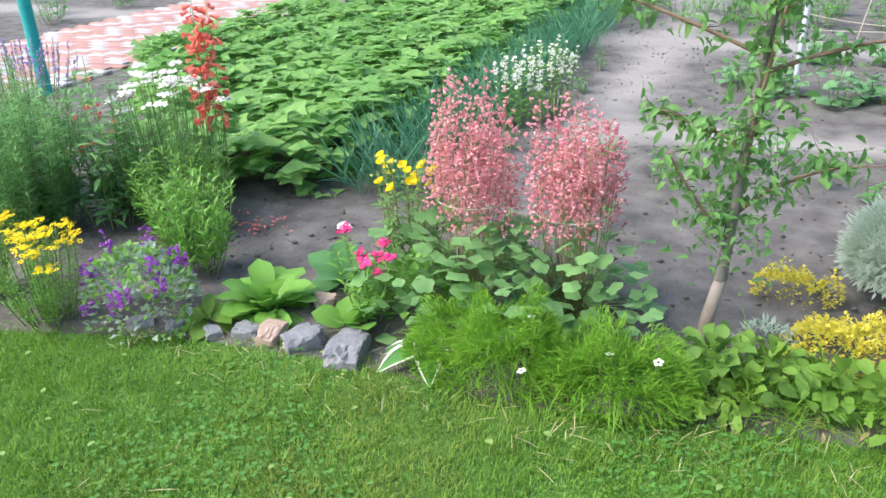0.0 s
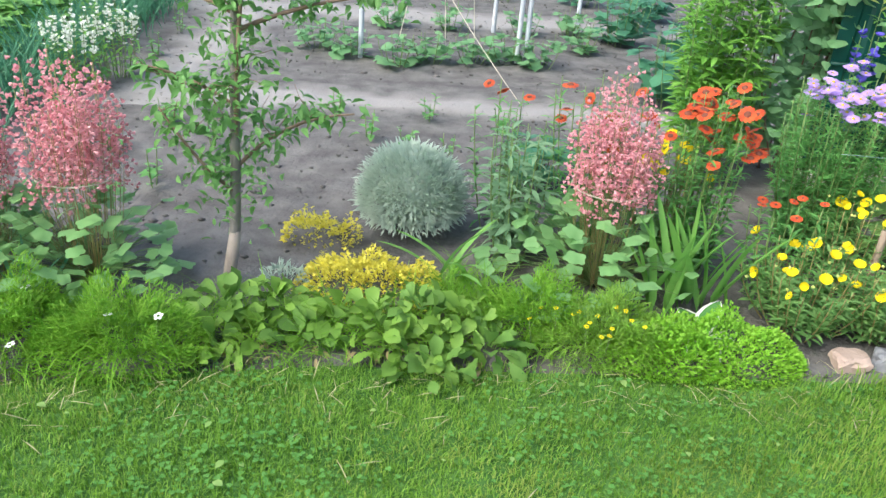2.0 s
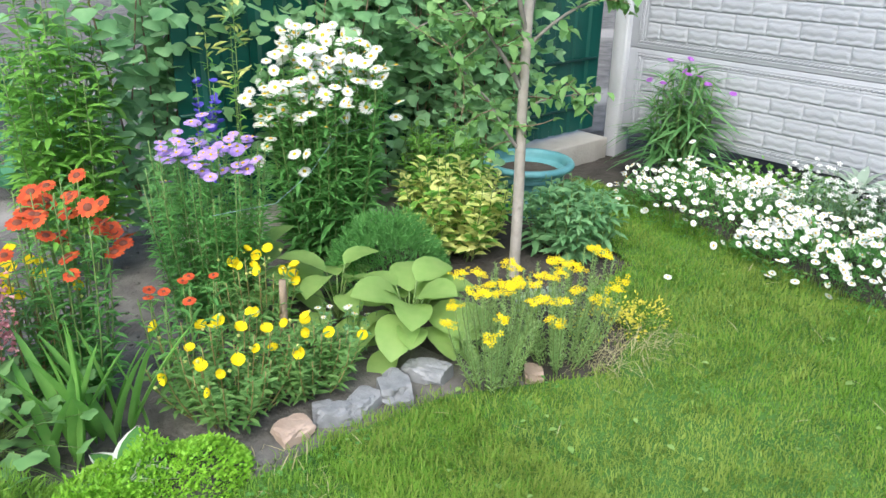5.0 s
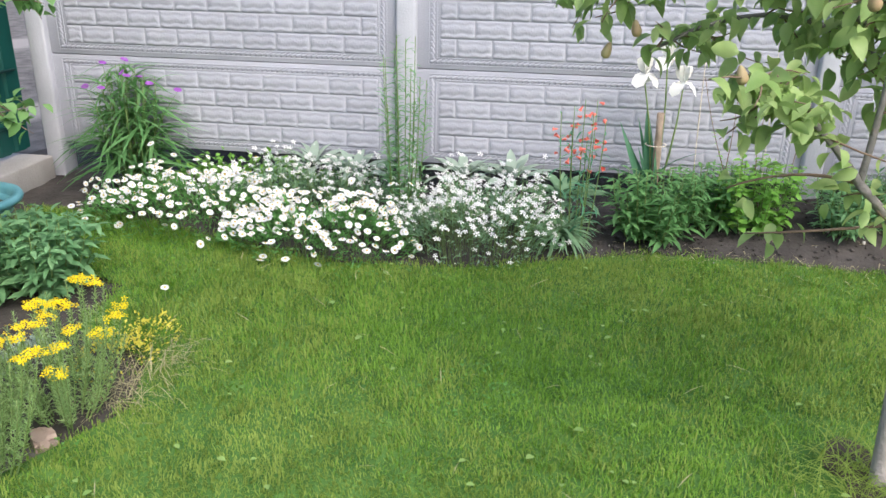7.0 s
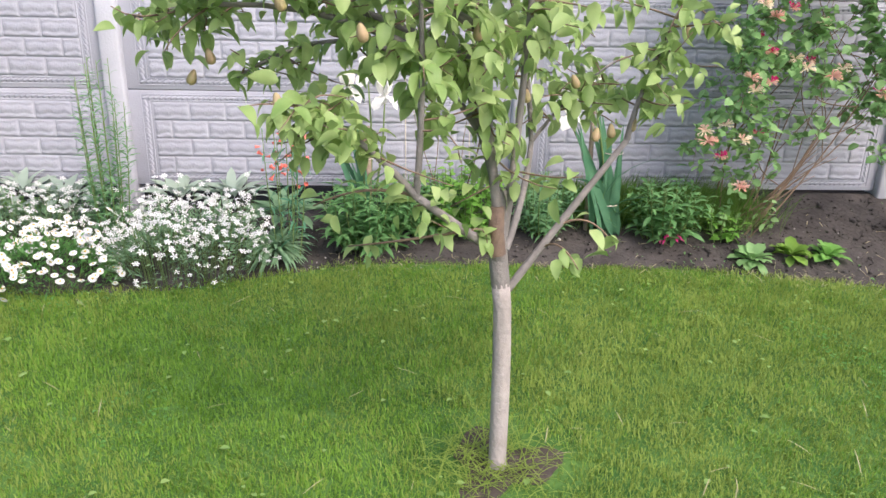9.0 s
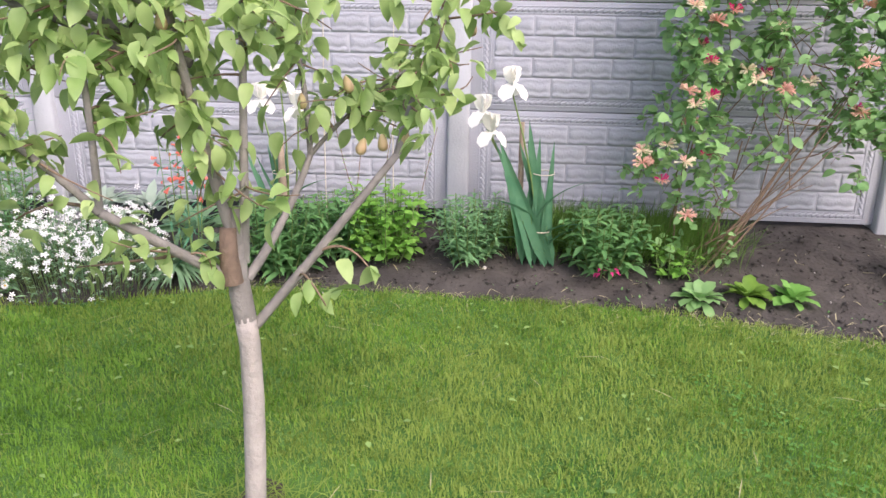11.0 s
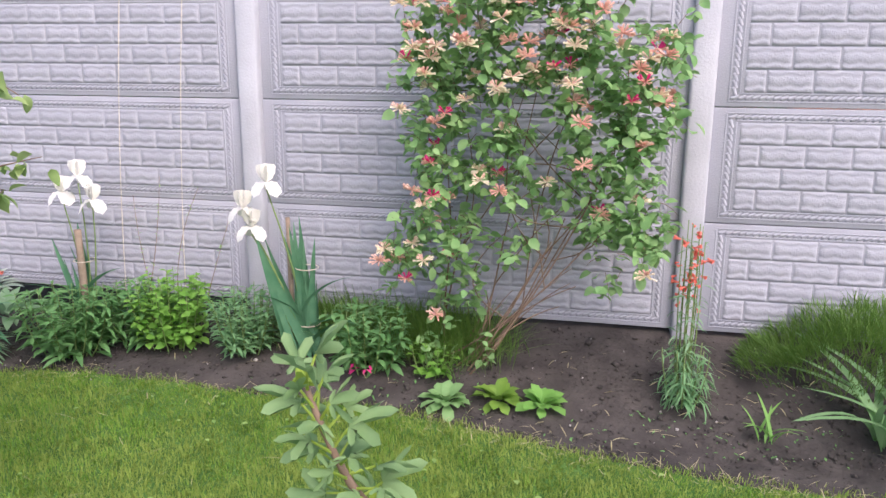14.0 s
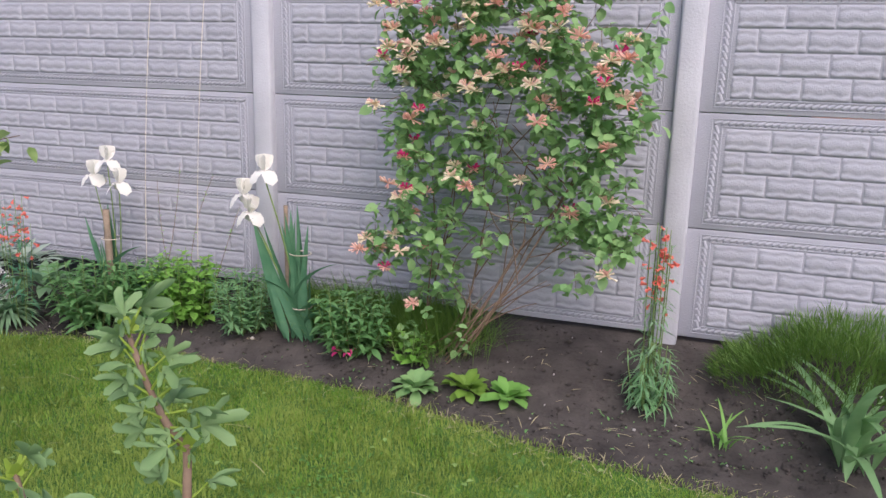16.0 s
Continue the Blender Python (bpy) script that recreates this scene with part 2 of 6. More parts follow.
# ---- geometry helpers ----
class Geo:
    """Collects triangles and quads, then links them as one mesh."""

    def __init__(self):
        self.v, self.t, self.q, self.n = [], [], [], 0

    def add(self, v, t=(), q=()):
        v = np.asarray(v, float).reshape(-1, 3)
        self.v.append(v)
        if len(t):
            self.t.append(np.asarray(t, int).reshape(-1, 3) + self.n)
        if len(q):
            self.q.append(np.asarray(q, int).reshape(-1, 4) + self.n)
        self.n += len(v)
        return self

    def puts(self, shape, turns, places):
        """Many copies of a shape (verts, tris, quads) at 3x3 turns and places."""
        v, t, q = shape
        turns, places = np.asarray(turns, float), np.asarray(places, float)
        if not len(places):
            return self
        all_v = np.einsum("nij,kj->nki", turns, v) + places[:, None, :]
        off = (np.arange(len(places)) * len(v))[:, None, None]
        tt = (t[None] + off).reshape(-1, 3) if len(t) else ()
        qq = (q[None] + off).reshape(-1, 4) if len(q) else ()
        return self.add(all_v, tt, qq)

    def mesh(self, name, mat, smooth=True):
        me = bpy.data.meshes.new(name)
        v = np.concatenate(self.v) if self.v else np.zeros((0, 3))
        t = np.concatenate(self.t) if self.t else np.zeros((0, 3), int)
        q = np.concatenate(self.q) if self.q else np.zeros((0, 4), int)
        me.vertices.add(len(v))
        me.vertices.foreach_set("co", v.ravel())
        me.loops.add(t.size + q.size)
        me.loops.foreach_set("vertex_index", np.concatenate([t.ravel(), q.ravel()]).astype(np.int32))
        me.polygons.add(len(t) + len(q))
        me.polygons.foreach_set("loop_start", np.concatenate([np.arange(len(t)) * 3, t.size + np.arange(len(q)) * 4]).astype(np.int32))
        me.polygons.foreach_set("loop_total", np.concatenate([np.full(len(t), 3), np.full(len(q), 4)]).astype(np.int32))
        me.polygons.foreach_set("use_smooth", np.full(len(t) + len(q), smooth))
        me.update()
        me.validate()
        me.materials.append(mat)
        return me


FINE = {"foliage", "bloom", "bloom_centre", "stem_growth", "twig_growth", "grass_growth", "long_growth", "green_foliage", "red_foliage", "stems", "flowers", "flower_heads", "flower_discs", "blades", "twigs", "crown", "leaf_stalks", "buds", "shoots", "green_leaves", "red_leaves", "inner_twigs", "bud_ring"}


def part(name, g, mat, parent=None, label="", smooth=True):
    """Links a Geo or a ready mesh as one object under its thing."""
    ob = new(name, g.mesh(name, M[mat], smooth) if isinstance(g, Geo) else g)
    if parent:
        ob.parent = parent
    if label:
        ob["label"] = label
    if name in FINE:
        ob["kind"] = "stuff"
    return ob


def thing(name, label, category, x, y, z=0.0, group="", kind="", turn=0.0):
    ob = new(name)
    ob.empty_display_size = 0.05
    ob.matrix_basis = pose(x, y, z, 0, 0, turn)
    return tagged(ob, label, category, group, kind)


def unit(a):
    a = np.asarray(a, float)
    return a / np.maximum(np.linalg.norm(a, axis=-1, keepdims=True), 1e-9)


def turns_along(d, size=1.0, roll=0.0):
    """3x3 turns that lay a shape's y axis along d, its z axis as far up as it goes, scaled."""
    d = unit(np.atleast_2d(d))
    up = np.tile((0.0, 0.0, 1.0), (len(d), 1))
    up[np.abs(d[:, 2]) > 0.98] = (1, 0, 0)
    x = unit(np.cross(d, up))
    z = np.cross(x, d)
    if np.any(roll):
        r = np.broadcast_to(roll, len(d))[:, None]
        x, z = x * np.cos(r) + z * np.sin(r), z * np.cos(r) - x * np.sin(r)
    m = np.stack([x, d, z], axis=2)
    return m * np.broadcast_to(size, len(d))[:, None, None]


def bearing(az, el):
    az, el = np.asarray(az, float), np.asarray(el, float)
    return np.stack([np.cos(az) * np.cos(el), np.sin(az) * np.cos(el), np.sin(el) * np.ones_like(az)], axis=-1)


def no_t():
    return np.zeros((0, 3), int)


def no_q():
    return np.zeros((0, 4), int)


def leaf(length, width, a=0.7, b=0.8, seg=3, fold=0.15, droop=0.25, wave=0.0):
    """A blade along y: width follows t^a (1-t)^b, folded along its midrib, drooping to its tip."""
    ts = np.linspace(0, 1, seg + 1)
    w = np.maximum(ts, 1e-4) ** a * np.maximum(1 - ts, 1e-4) ** b
    w = w / w.max() * width / 2
    w[0], w[-1] = width * 0.05, width * 0.02
    rows = []
    for k, (t, ww) in enumerate(zip(ts, w)):
        z = -droop * length * t * t
        y = length * t * (1 - 0.25 * droop * t)
        rise = fold * ww * 2 + wave * width * (1 if k % 2 else -1) * 0.5
        rows += [(-ww, y, z + rise), (0, y, z), (ww, y, z + rise)]
    q = []
    for k in range(seg):
        i = 3 * k
        q += [(i, i + 1, i + 4, i + 3), (i + 1, i + 2, i + 5, i + 4)]
    return np.array(rows), no_t(), np.array(q)


def blade(length, width, droop=0.2):
    """A small leaf of two halves."""
    v = [(0, 0, 0), (-width / 2, length * 0.45, width * 0.12), (width / 2, length * 0.45, width * 0.12), (0, length * 0.5, -droop * 0.2 * length), (0, length, -droop * length)]
    return np.array(v), np.array([(0, 3, 1), (0, 2, 3), (1, 3, 4), (3, 2, 4)]), no_q()


def lobed(radius, lobes=3, depth=0.45, points=18, cup=0.12):
    """A palmate leaf: a fan whose edge swings in and out; its stalk end lies at the origin, it points along y."""
    a = np.linspace(-2.5, 2.5, points)
    r = radius * (1 - depth * (0.5 - 0.5 * np.cos(a / 2.5 * np.pi * lobes)) ** 0.8) * (0.78 + 0.22 * np.cos(a))
    v = [(0, 0, 0)] + [(rr * np.sin(t), radius * 0.25 + rr * np.cos(t), cup * radius * (rr / radius) ** 2 * np.cos(3 * t) - 0.1 * rr) for t, rr in zip(a, r)]
    return np.array(v), np.array([(0, k + 1, k) for k in range(1, points)]), no_q()


def daisy(radius, petals=14, width=0.3, tilt=0.05, inner=0.28):
    """Petals round a disc, facing z."""
    v, q = [], []
    for k in range(petals):
        a = 2 * math.pi * k / petals
        c, s = math.cos(a), math.sin(a)
        for r, w in ((inner * radius, 0.5 * width), (0.7 * radius, width), (radius, 0.5 * width)):
            ww = w * radius * 0.5
            z = tilt * r * (1 + 0.6 * ((k * 7) % 3 - 1)) - 0.12 * r * r / radius
            v += [(r * c - ww * s, r * s + ww * c, z), (r * c + ww * s, r * s - ww * c, z)]
        i = 6 * k
        q += [(i, i + 1, i + 3, i + 2), (i + 2, i + 3, i + 5, i + 4)]
    return np.array(v), no_t(), np.array(q)


def dome(radius, height, sides=8):
    v = [(0, 0, height)]
    for r, z in ((0.65, 0.8), (1.0, 0.1)):
        v += [(r * radius * math.cos(2 * math.pi * k / sides), r * radius * math.sin(2 * math.pi * k / sides), z * height) for k in range(sides)]
    t = [(0, 1 + k, 1 + (k + 1) % sides) for k in range(sides)]
    q = [(1 + k, 1 + sides + k, 1 + sides + (k + 1) % sides, 1 + (k + 1) % sides) for k in range(sides)]
    return np.array(v), np.array(t), np.array(q)


def cup(radius, petals=4, depth=0.6):
    """An open cup of broad petals, facing z."""
    v, q = [], []
    for k in range(petals):
        a = 2 * math.pi * k / petals
        for r, w, z in ((0.08, 1.0, 0.0), (0.62, 1.12, 0.35 * depth), (1.0, 0.86, depth)):
            for s in (-1, 0, 1):
                aa = a + s * w * math.pi / petals
                rr = r * radius * (1.0 if s else 0.93)
                v.append((rr * math.cos(aa), rr * math.sin(aa), z * radius + (0.03 * radius if s else 0)))
        i = 9 * k
        for row in (0, 3):
            q += [(i + row, i + row + 1, i + row + 4, i + row + 3), (i + row + 1, i + row + 2, i + row + 5, i + row + 4)]
    return np.array(v), no_t(), np.array(q)


def bell(radius, length):
    """A small trumpet along y."""
    n = 5
    v = [(r * radius * math.cos(2 * math.pi * k / n), y * length, r * radius * math.sin(2 * math.pi * k / n)) for r, y in ((0.35, 0), (0.55, 0.6), (1, 1)) for k in range(n)]
    q = [(row * n + k, row * n + (k + 1) % n, (row + 1) * n + (k + 1) % n, (row + 1) * n + k) for row in (0, 1) for k in range(n)]
    return np.array(v), no_t(), np.array(q)


def bead(radius):
    """A tiny floret."""
    v = radius * np.array([(1, 0, 0), (-1, 0, 0), (0, 1, 0), (0, -1, 0), (0, 0, 1), (0, 0, -1)], float)
    t = [(0, 2, 4), (2, 1, 4), (1, 3, 4), (3, 0, 4), (2, 0, 5), (1, 2, 5), (3, 1, 5), (0, 3, 5)]
    return v, np.array(t), no_q()


def tube(g, pts, r0, r1=None, sides=6, wobble=0.0, cap=True):
    """A tapered tube through pts."""
    pts = np.asarray(pts, float)
    n = len(pts)
    r1 = r0 if r1 is None else r1
    tang = unit(np.gradient(pts, axis=0))
    ref = np.array((1.0, 0.0, 0.0)) if abs(tang[0][0]) < 0.8 else np.array((0.0, 1.0, 0.0))
    vs = []
    for k in range(n):
        x = unit(np.cross(tang[k], ref))
        y = np.cross(tang[k], x)
        r = (r0 + (r1 - r0) * k / max(n - 1, 1)) * (1 + wobble * rng.uniform(-1, 1))
        a = 2 * np.pi * np.arange(sides) / sides
        vs.append(pts[k] + r * (np.cos(a)[:, None] * x + np.sin(a)[:, None] * y))
    q = [(k * sides + j, k * sides + (j + 1) % sides, (k + 1) * sides + (j + 1) % sides, (k + 1) * sides + j) for k in range(n - 1) for j in range(sides)]
    v = np.concatenate(vs + [pts[-1:]])
    t = [((n - 1) * sides + j, (n - 1) * sides + (j + 1) % sides, n * sides) for j in range(sides)] if cap else ()
    g.add(v, t, q)


def bend(p0, p1, sag=0.0, n=5, side=(0, 0, 0)):
    """Points from p0 to p1, bowed by sag upwards and by side."""
    t = np.linspace(0, 1, n)[:, None]
    p0, p1 = np.asarray(p0, float), np.asarray(p1, float)
    return p0 + (p1 - p0) * t + (4 * t * (1 - t)) * (np.array((0, 0, sag)) + np.asarray(side, float))


def box(g, x0, x1, y0, y1, z0, z1, c=0.0):
    """A box with its upright and top edges chamfered by c."""
    if c <= 0:
        v = [(x, y, z) for z in (z0, z1) for x, y in ((x0, y0), (x1, y0), (x1, y1), (x0, y1))]
        g.add(v, (), [(3, 2, 1, 0), (4, 5, 6, 7), (0, 1, 5, 4), (1, 2, 6, 5), (2, 3, 7, 6), (3, 0, 4, 7)])
        return
    bm = bmesh.new()
    bmesh.ops.create_cube(bm, size=1)
    for v in bm.verts:
        v.co = Vector(((x0 + x1) / 2 + v.co.x * (x1 - x0), (y0 + y1) / 2 + v.co.y * (y1 - y0), (z0 + z1) / 2 + v.co.z * (z1 - z0)))
    bmesh.ops.bevel(bm, geom=bm.edges[:], offset=c, segments=2, affect="EDGES", profile=0.5)
    bmesh.ops.triangulate(bm, faces=bm.faces[:])
    g.add([v.co[:] for v in bm.verts], [[v.index for v in f.verts] for f in bm.faces])
    bm.free()


def inside(x, y, poly):
    x, y = np.asarray(x), np.asarray(y)
    c = np.zeros(x.shape, bool)
    for (x0, y0), (x1, y1) in zip(poly, poly[1:] + poly[:1]):
        cross = ((y0 > y) != (y1 > y)) & (x < (x1 - x0) * (y - y0) / (y1 - y0 + 1e-12) + x0)
        c ^= cross
    return c


def rise(x, y):
    """Height of the earth: it climbs towards the fence."""
    x, y = np.asarray(x, float), np.asarray(y, float)
    s = np.clip((0.5 - y) / 1.3, 0, 1)
    s = s * s * (3 - 2 * s)
    return np.clip((x - 4.68) / 0.72, 0, 1) * (0.03 + 0.165 * s)


def seat(x, y):
    return float(rise(x, y))


# ---- ground, lawn, paths ----
LAWN = [(-8, -9), (-8, 1.6), (-2.7, 1.7), (-1.9, 1.92), (-1.4, 2.08), (-0.75, 2.15), (-0.3, 2.12), (0.1, 2.19), (0.6, 2.28), (1.2, 2.3), (1.9, 2.33), (2.3, 2.34),
        (2.7, 2.3), (3.2, 2.05), (3.5, 2.15), (3.65, 2.5), (4.05, 2.55), (4.2, 2.9), (4.3, 3.45), (4.9, 3.5), (4.85, 3.0), (4.6, 2.3), (4.45, 1.8), (4.5, 1.2),
        (4.68, 0.75), (4.82, 0.4), (4.85, -0.2), (4.83, -0.7), (4.76, -1.15), (4.66, -1.65), (4.52, -2.15), (4.44, -2.6), (4.42, -3.2), (4.5, -4), (4.5, -9)]


def ground_sheet():
    far = [30, 80, 250, 1000, 3000]
    xs = np.concatenate([[-f for f in far[::-1]], np.arange(-9, -3, 0.25), np.arange(-3, 6.2, 0.05), np.arange(6.2, 12, 0.4), far])
    ys = np.concatenate([[-f for f in far[::-1]], np.arange(-9, 1.5, 0.2), np.arange(1.5, 9, 0.05), np.arange(9, 16, 0.3), far])
    X, Y = np.meshgrid(xs, ys, indexing="ij")
    Z = rise(X, Y)
    near = (np.abs(X) < 8) & (Y > 2.2) & (Y < 15) | ((X > 4.55) & (X < 6))
    bump = np.array([noise.noise((x * 5, y * 5, 0)) * 0.012 + noise.noise((x * 14, y * 14, 3)) * 0.008 for x, y in zip(X[near], Y[near])])
    Z[near] += bump - 0.005
    Z[inside(X, Y, LAWN)] -= 0.02
    n, m = X.shape
    idx = np.arange(n * m).reshape(n, m)
    q = np.stack([idx[:-1, :-1], idx[1:, :-1], idx[1:, 1:], idx[:-1, 1:]], axis=-1).reshape(-1, 4)
    g = Geo().add(np.stack([X, Y, Z], axis=-1), (), q)
    tagged(part("ground", g, "soil"), "dry grey-brown tilled garden soil with trodden paths", "soil", kind="structure")


ground_sheet()


def lawn():
    bm = bmesh.new()
    f = bm.faces.new([bm.verts.new((x, y, 0.0)) for x, y in LAWN])
    if f.normal.z < 0:
        f.normal_flip()
    bmesh.ops.triangulate(bm, faces=bm.faces[:])
    me = bpy.data.meshes.new("lawn")
    bm.normal_update()
    bm.to_mesh(me)
    bm.free()
    me.materials.append(material("turf", (0.04, 0.115, 0.017), (0.095, 0.2, 0.036), 0.95, 6, 0.8, 60, island=0))
    ob = tagged(new("lawn", me), "mown green lawn with clover and dry patches", "lawn", kind="structure")

    def blades(count, x0, x1, y0, y1, long, wide):
        x, y = rng.uniform(x0, x1, count), rng.uniform(y0, y1, count)
        jx, jy = rng.normal(0, 0.035, (2, count))
        keep = inside(x + jx, y + jy, LAWN) & (np.hypot(x - 3.24, y + 0.11) > 0.16 + 0.12 * rng.random(count)) & (np.hypot(x - 3.02, y + 1.93) > 0.12)
        x, y = x[keep], y[keep]
        n = len(x)
        # tufts lean together
        az = np.array([6.0 * noise.noise((a * 3.2, b * 3.2, 14)) + 4.0 * noise.noise((a * 13, b * 13, 2)) for a, b in zip(x, y)]) + rng.normal(0, 1.5, n)
        tall = np.array([0.95 + 0.4 * noise.noise((a * 1.1, b * 1.1, 5)) + 0.55 * noise.noise((a * 9, b * 9, 8)) for a, b in zip(x, y)])
        length = long * rng.uniform(0.55, 1.25, n) * np.clip(tall, 0.4, 1.8)
        lean = rng.uniform(0.15, 1.3, n)
        d = np.stack([np.cos(az), np.sin(az)], -1)
        s = np.stack([-np.sin(az), np.cos(az)], -1) * (wide * rng.uniform(0.6, 1.3, n) / 2)[:, None]
        base = np.stack([x, y], -1)
        mid = base + d * (length * 0.45 * np.sin(lean * 0.6))[:, None]
        tip = base + d * (length * np.sin(lean))[:, None]
        zm, zt = length * 0.55 * np.cos(lean * 0.6), length * np.cos(lean)
        z0 = np.zeros(n)
        v = np.stack([np.c_[base - s, z0], np.c_[base + s, z0], np.c_[mid - s * 0.8, zm], np.c_[mid + s * 0.8, zm], np.c_[tip, zt]], axis=1)
        off = (np.arange(n) * 5)[:, None]
        dry = np.array([1.5 * noise.noise((a * 0.9, b * 0.9, 21)) + 0.9 * noise.noise((a * 4, b * 4, 4)) for a, b in zip(x, y)]) + np.clip((0.3 - y) * 0.22, 0, 0.35) * (x > 2) - 0.3 * (x < 2.4) + 0.22 * (x > 2.6) + rng.normal(0, 0.55, n)
        for mask, geo in ((dry < 0.14, fresh), (dry >= 0.14, pale)):
            geo.add(v[mask].reshape(-1, 3), np.array([[2, 3, 4]]) + off[: mask.sum()], np.array([[0, 1, 3, 2]]) + off[: mask.sum()])

    fresh, pale = Geo(), Geo()
    blades(150000, -2.7, 2.7, 1.15, 2.4, 0.027, 0.003)
    blades(340000, 2.2, 4.9, -3.3, 3.55, 0.027, 0.0034)
    blades(32000, -2.7, 2.3, -3.5, 1.2, 0.05, 0.009)
    blades(14000, -7.5, -2.6, -8, 1.7, 0.07, 0.018)
    blades(14000, -2.7, 4.6, -8, -3.3, 0.07, 0.018)
    tagged(part("lawn_grass", fresh, "grass"), "short fresh green lawn grass growing on the turf", "grass", kind="stuff")
    tagged(part("dry_lawn_grass", pale, "grass_pale"), "paler yellowish blades scattered through the lawn", "grass", kind="stuff")
    g = Geo()
    tri = Geo()
    for k in range(3):
        a = 2 * math.pi * k / 3
        tri.puts(blade(0.0085, 0.0095, 0.1), turns_along([(math.cos(a), math.sin(a), 0.15)]), [(0, 0, 0)])
    shape = (np.concatenate(tri.v), np.concatenate(tri.t), no_q())
    n = 60000
    x, y = rng.uniform(-2.4, 4.5, n), rng.uniform(-2.5, 2.3, n)
    dens = np.array([noise.noise((a * 1.6, b * 1.6, 9)) for a, b in zip(x, y)])
    keep = inside(x, y, LAWN) & ((y > 1.25) | (x > 2.3)) & (dens + 0.4 * np.clip(1.3 - np.hypot((x - 1.1) * 0.8, (y - 1.75) * 1.6), -0.3, 1) > -0.02 + 0.5 * rng.random(n) + 0.25 * (x > 2.4))
    x, y = x[keep], y[keep]
    d = bearing(rng.uniform(0, 6.28, len(x)), rng.uniform(-0.3, 0.3, len(x)))
    g.puts(shape, turns_along(d, rng.uniform(0.5, 1.15, len(x))), np.c_[x, y, rng.uniform(0.018, 0.036, len(x))])
    tagged(part("clover_patch", g, "clover"), "small three-part clover leaves in the lawn", "clover", kind="stuff")
    n = 700
    x, y = rng.uniform(-2.2, 4.7, n), rng.uniform(-3, 2.6, n)
    keep = inside(x, y, LAWN) & ((y > 1.25) | (x > 2.3))
    d = bearing(rng.uniform(0, 6.28, n), rng.uniform(-0.1, 0.5, n))
    weeds = Geo().puts(leaf(0.03, 0.019, 0.6, 0.6, 3, 0.15, 0.2), turns_along(d, rng.uniform(0.4, 1.1, n))[keep], np.c_[x, y, rng.uniform(0.02, 0.034, n)][keep])
    tagged(part("lawn_weeds", weeds, "hosta"), "pale round weed leaves scattered in the lawn", "weeds", kind="stuff")
    g = Geo()
    n = 330
    x, y = rng.uniform(-2.2, 4.5, n), rng.uniform(-2.5, 2.6, n)
    keep = inside(x, y, LAWN) & ((y > 1.3) | (x > 2.4))
    d = bearing(rng.uniform(0, 6.28, n), rng.uniform(-0.1, 0.25, n))
    g.puts(leaf(0.075, 0.0022, 0.2, 0.2, 3, 0.1, 0.15), turns_along(d, rng.uniform(0.5, 1.6, n))[keep], np.c_[x, y, np.full(n, 0.035)][keep])
    n = 420
    x, y = rng.uniform(-1.6, 2.2, n), 2.2 + rng.normal(0, 0.09, n)
    y += np.interp(x, [-1.6, -0.7, 0, 1, 2.2], [-0.17, -0.05, -0.12, 0.0, 0.08])
    d = bearing(rng.uniform(0, 6.28, n), rng.uniform(-0.1, 0.5, n))
    g.puts(leaf(0.06, 0.002, 0.2, 0.2, 3, 0.1, 0.15), turns_along(d, rng.uniform(0.5, 1.5, n)), np.c_[x, y, np.full(n, 0.015)])
    n = 620
    y = rng.uniform(-3.0, 0.5, n)
    x = np.interp(y, [-3.2, -2.6, -2.15, -1.65, -1.15, -0.7, -0.2, 0.4], [4.42, 4.44, 4.52, 4.66, 4.76, 4.83, 4.85, 4.82]) + rng.normal(-0.02, 0.06, n)
    d = bearing(rng.uniform(0, 6.28, n), rng.uniform(-0.1, 0.6, n))
    g.puts(leaf(0.05, 0.002, 0.2, 0.2, 3, 0.1, 0.15), turns_along(d, rng.uniform(0.4, 1.4, n)), np.c_[x, y, np.full(n, 0.015)])
    tagged(part("dry_straw", g, "straw"), "thin dry grass straws lying on the lawn", "straw", kind="stuff")


lawn()


def clods():
    g = Geo()
    n = 22000
    x, y = rng.uniform(-2, 5.4, n), rng.uniform(-3.5, 8.5, n)
    keep = ~inside(x, y, LAWN) & ((y > 2.3) | (x > 4.7)) & (np.abs(y - 5.15) > 0.2) & ((x < 3) | (y < 2.4))
    x, y = x[keep], y[keep]
    s = rng.gamma(1.6, 0.24, len(x))
    v, t, q = bead(0.011)
    a = rng.uniform(0, 6.28, len(x))
    turns = turns_along(bearing(a, rng.uniform(-1, 1, len(x))), s) * np.array((1.2, 1.0, 0.7))[None, :, None]
    g.puts((v, t, q), turns, np.c_[x, y, rise(x, y)])
    n = 7000
    x, y = rng.uniform(4.4, 5.38, n), rng.uniform(-3.5, 0.6, n)
    keep = ~inside(x, y, LAWN)
    x, y = x[keep], y[keep]
    turns = turns_along(bearing(rng.uniform(0, 6.28, len(x)), rng.uniform(-1, 1, len(x))), rng.gamma(1.5, 0.2, len(x))) * np.array((1.2, 1.0, 0.7))[None, :, None]
    g.puts((v, t, q), turns, np.c_[x, y, rise(x, y)])
    tagged(part("soil_clods", g, "soil"), "small crumbled clods lying on the soil", "soil clods", kind="stuff")


clods()


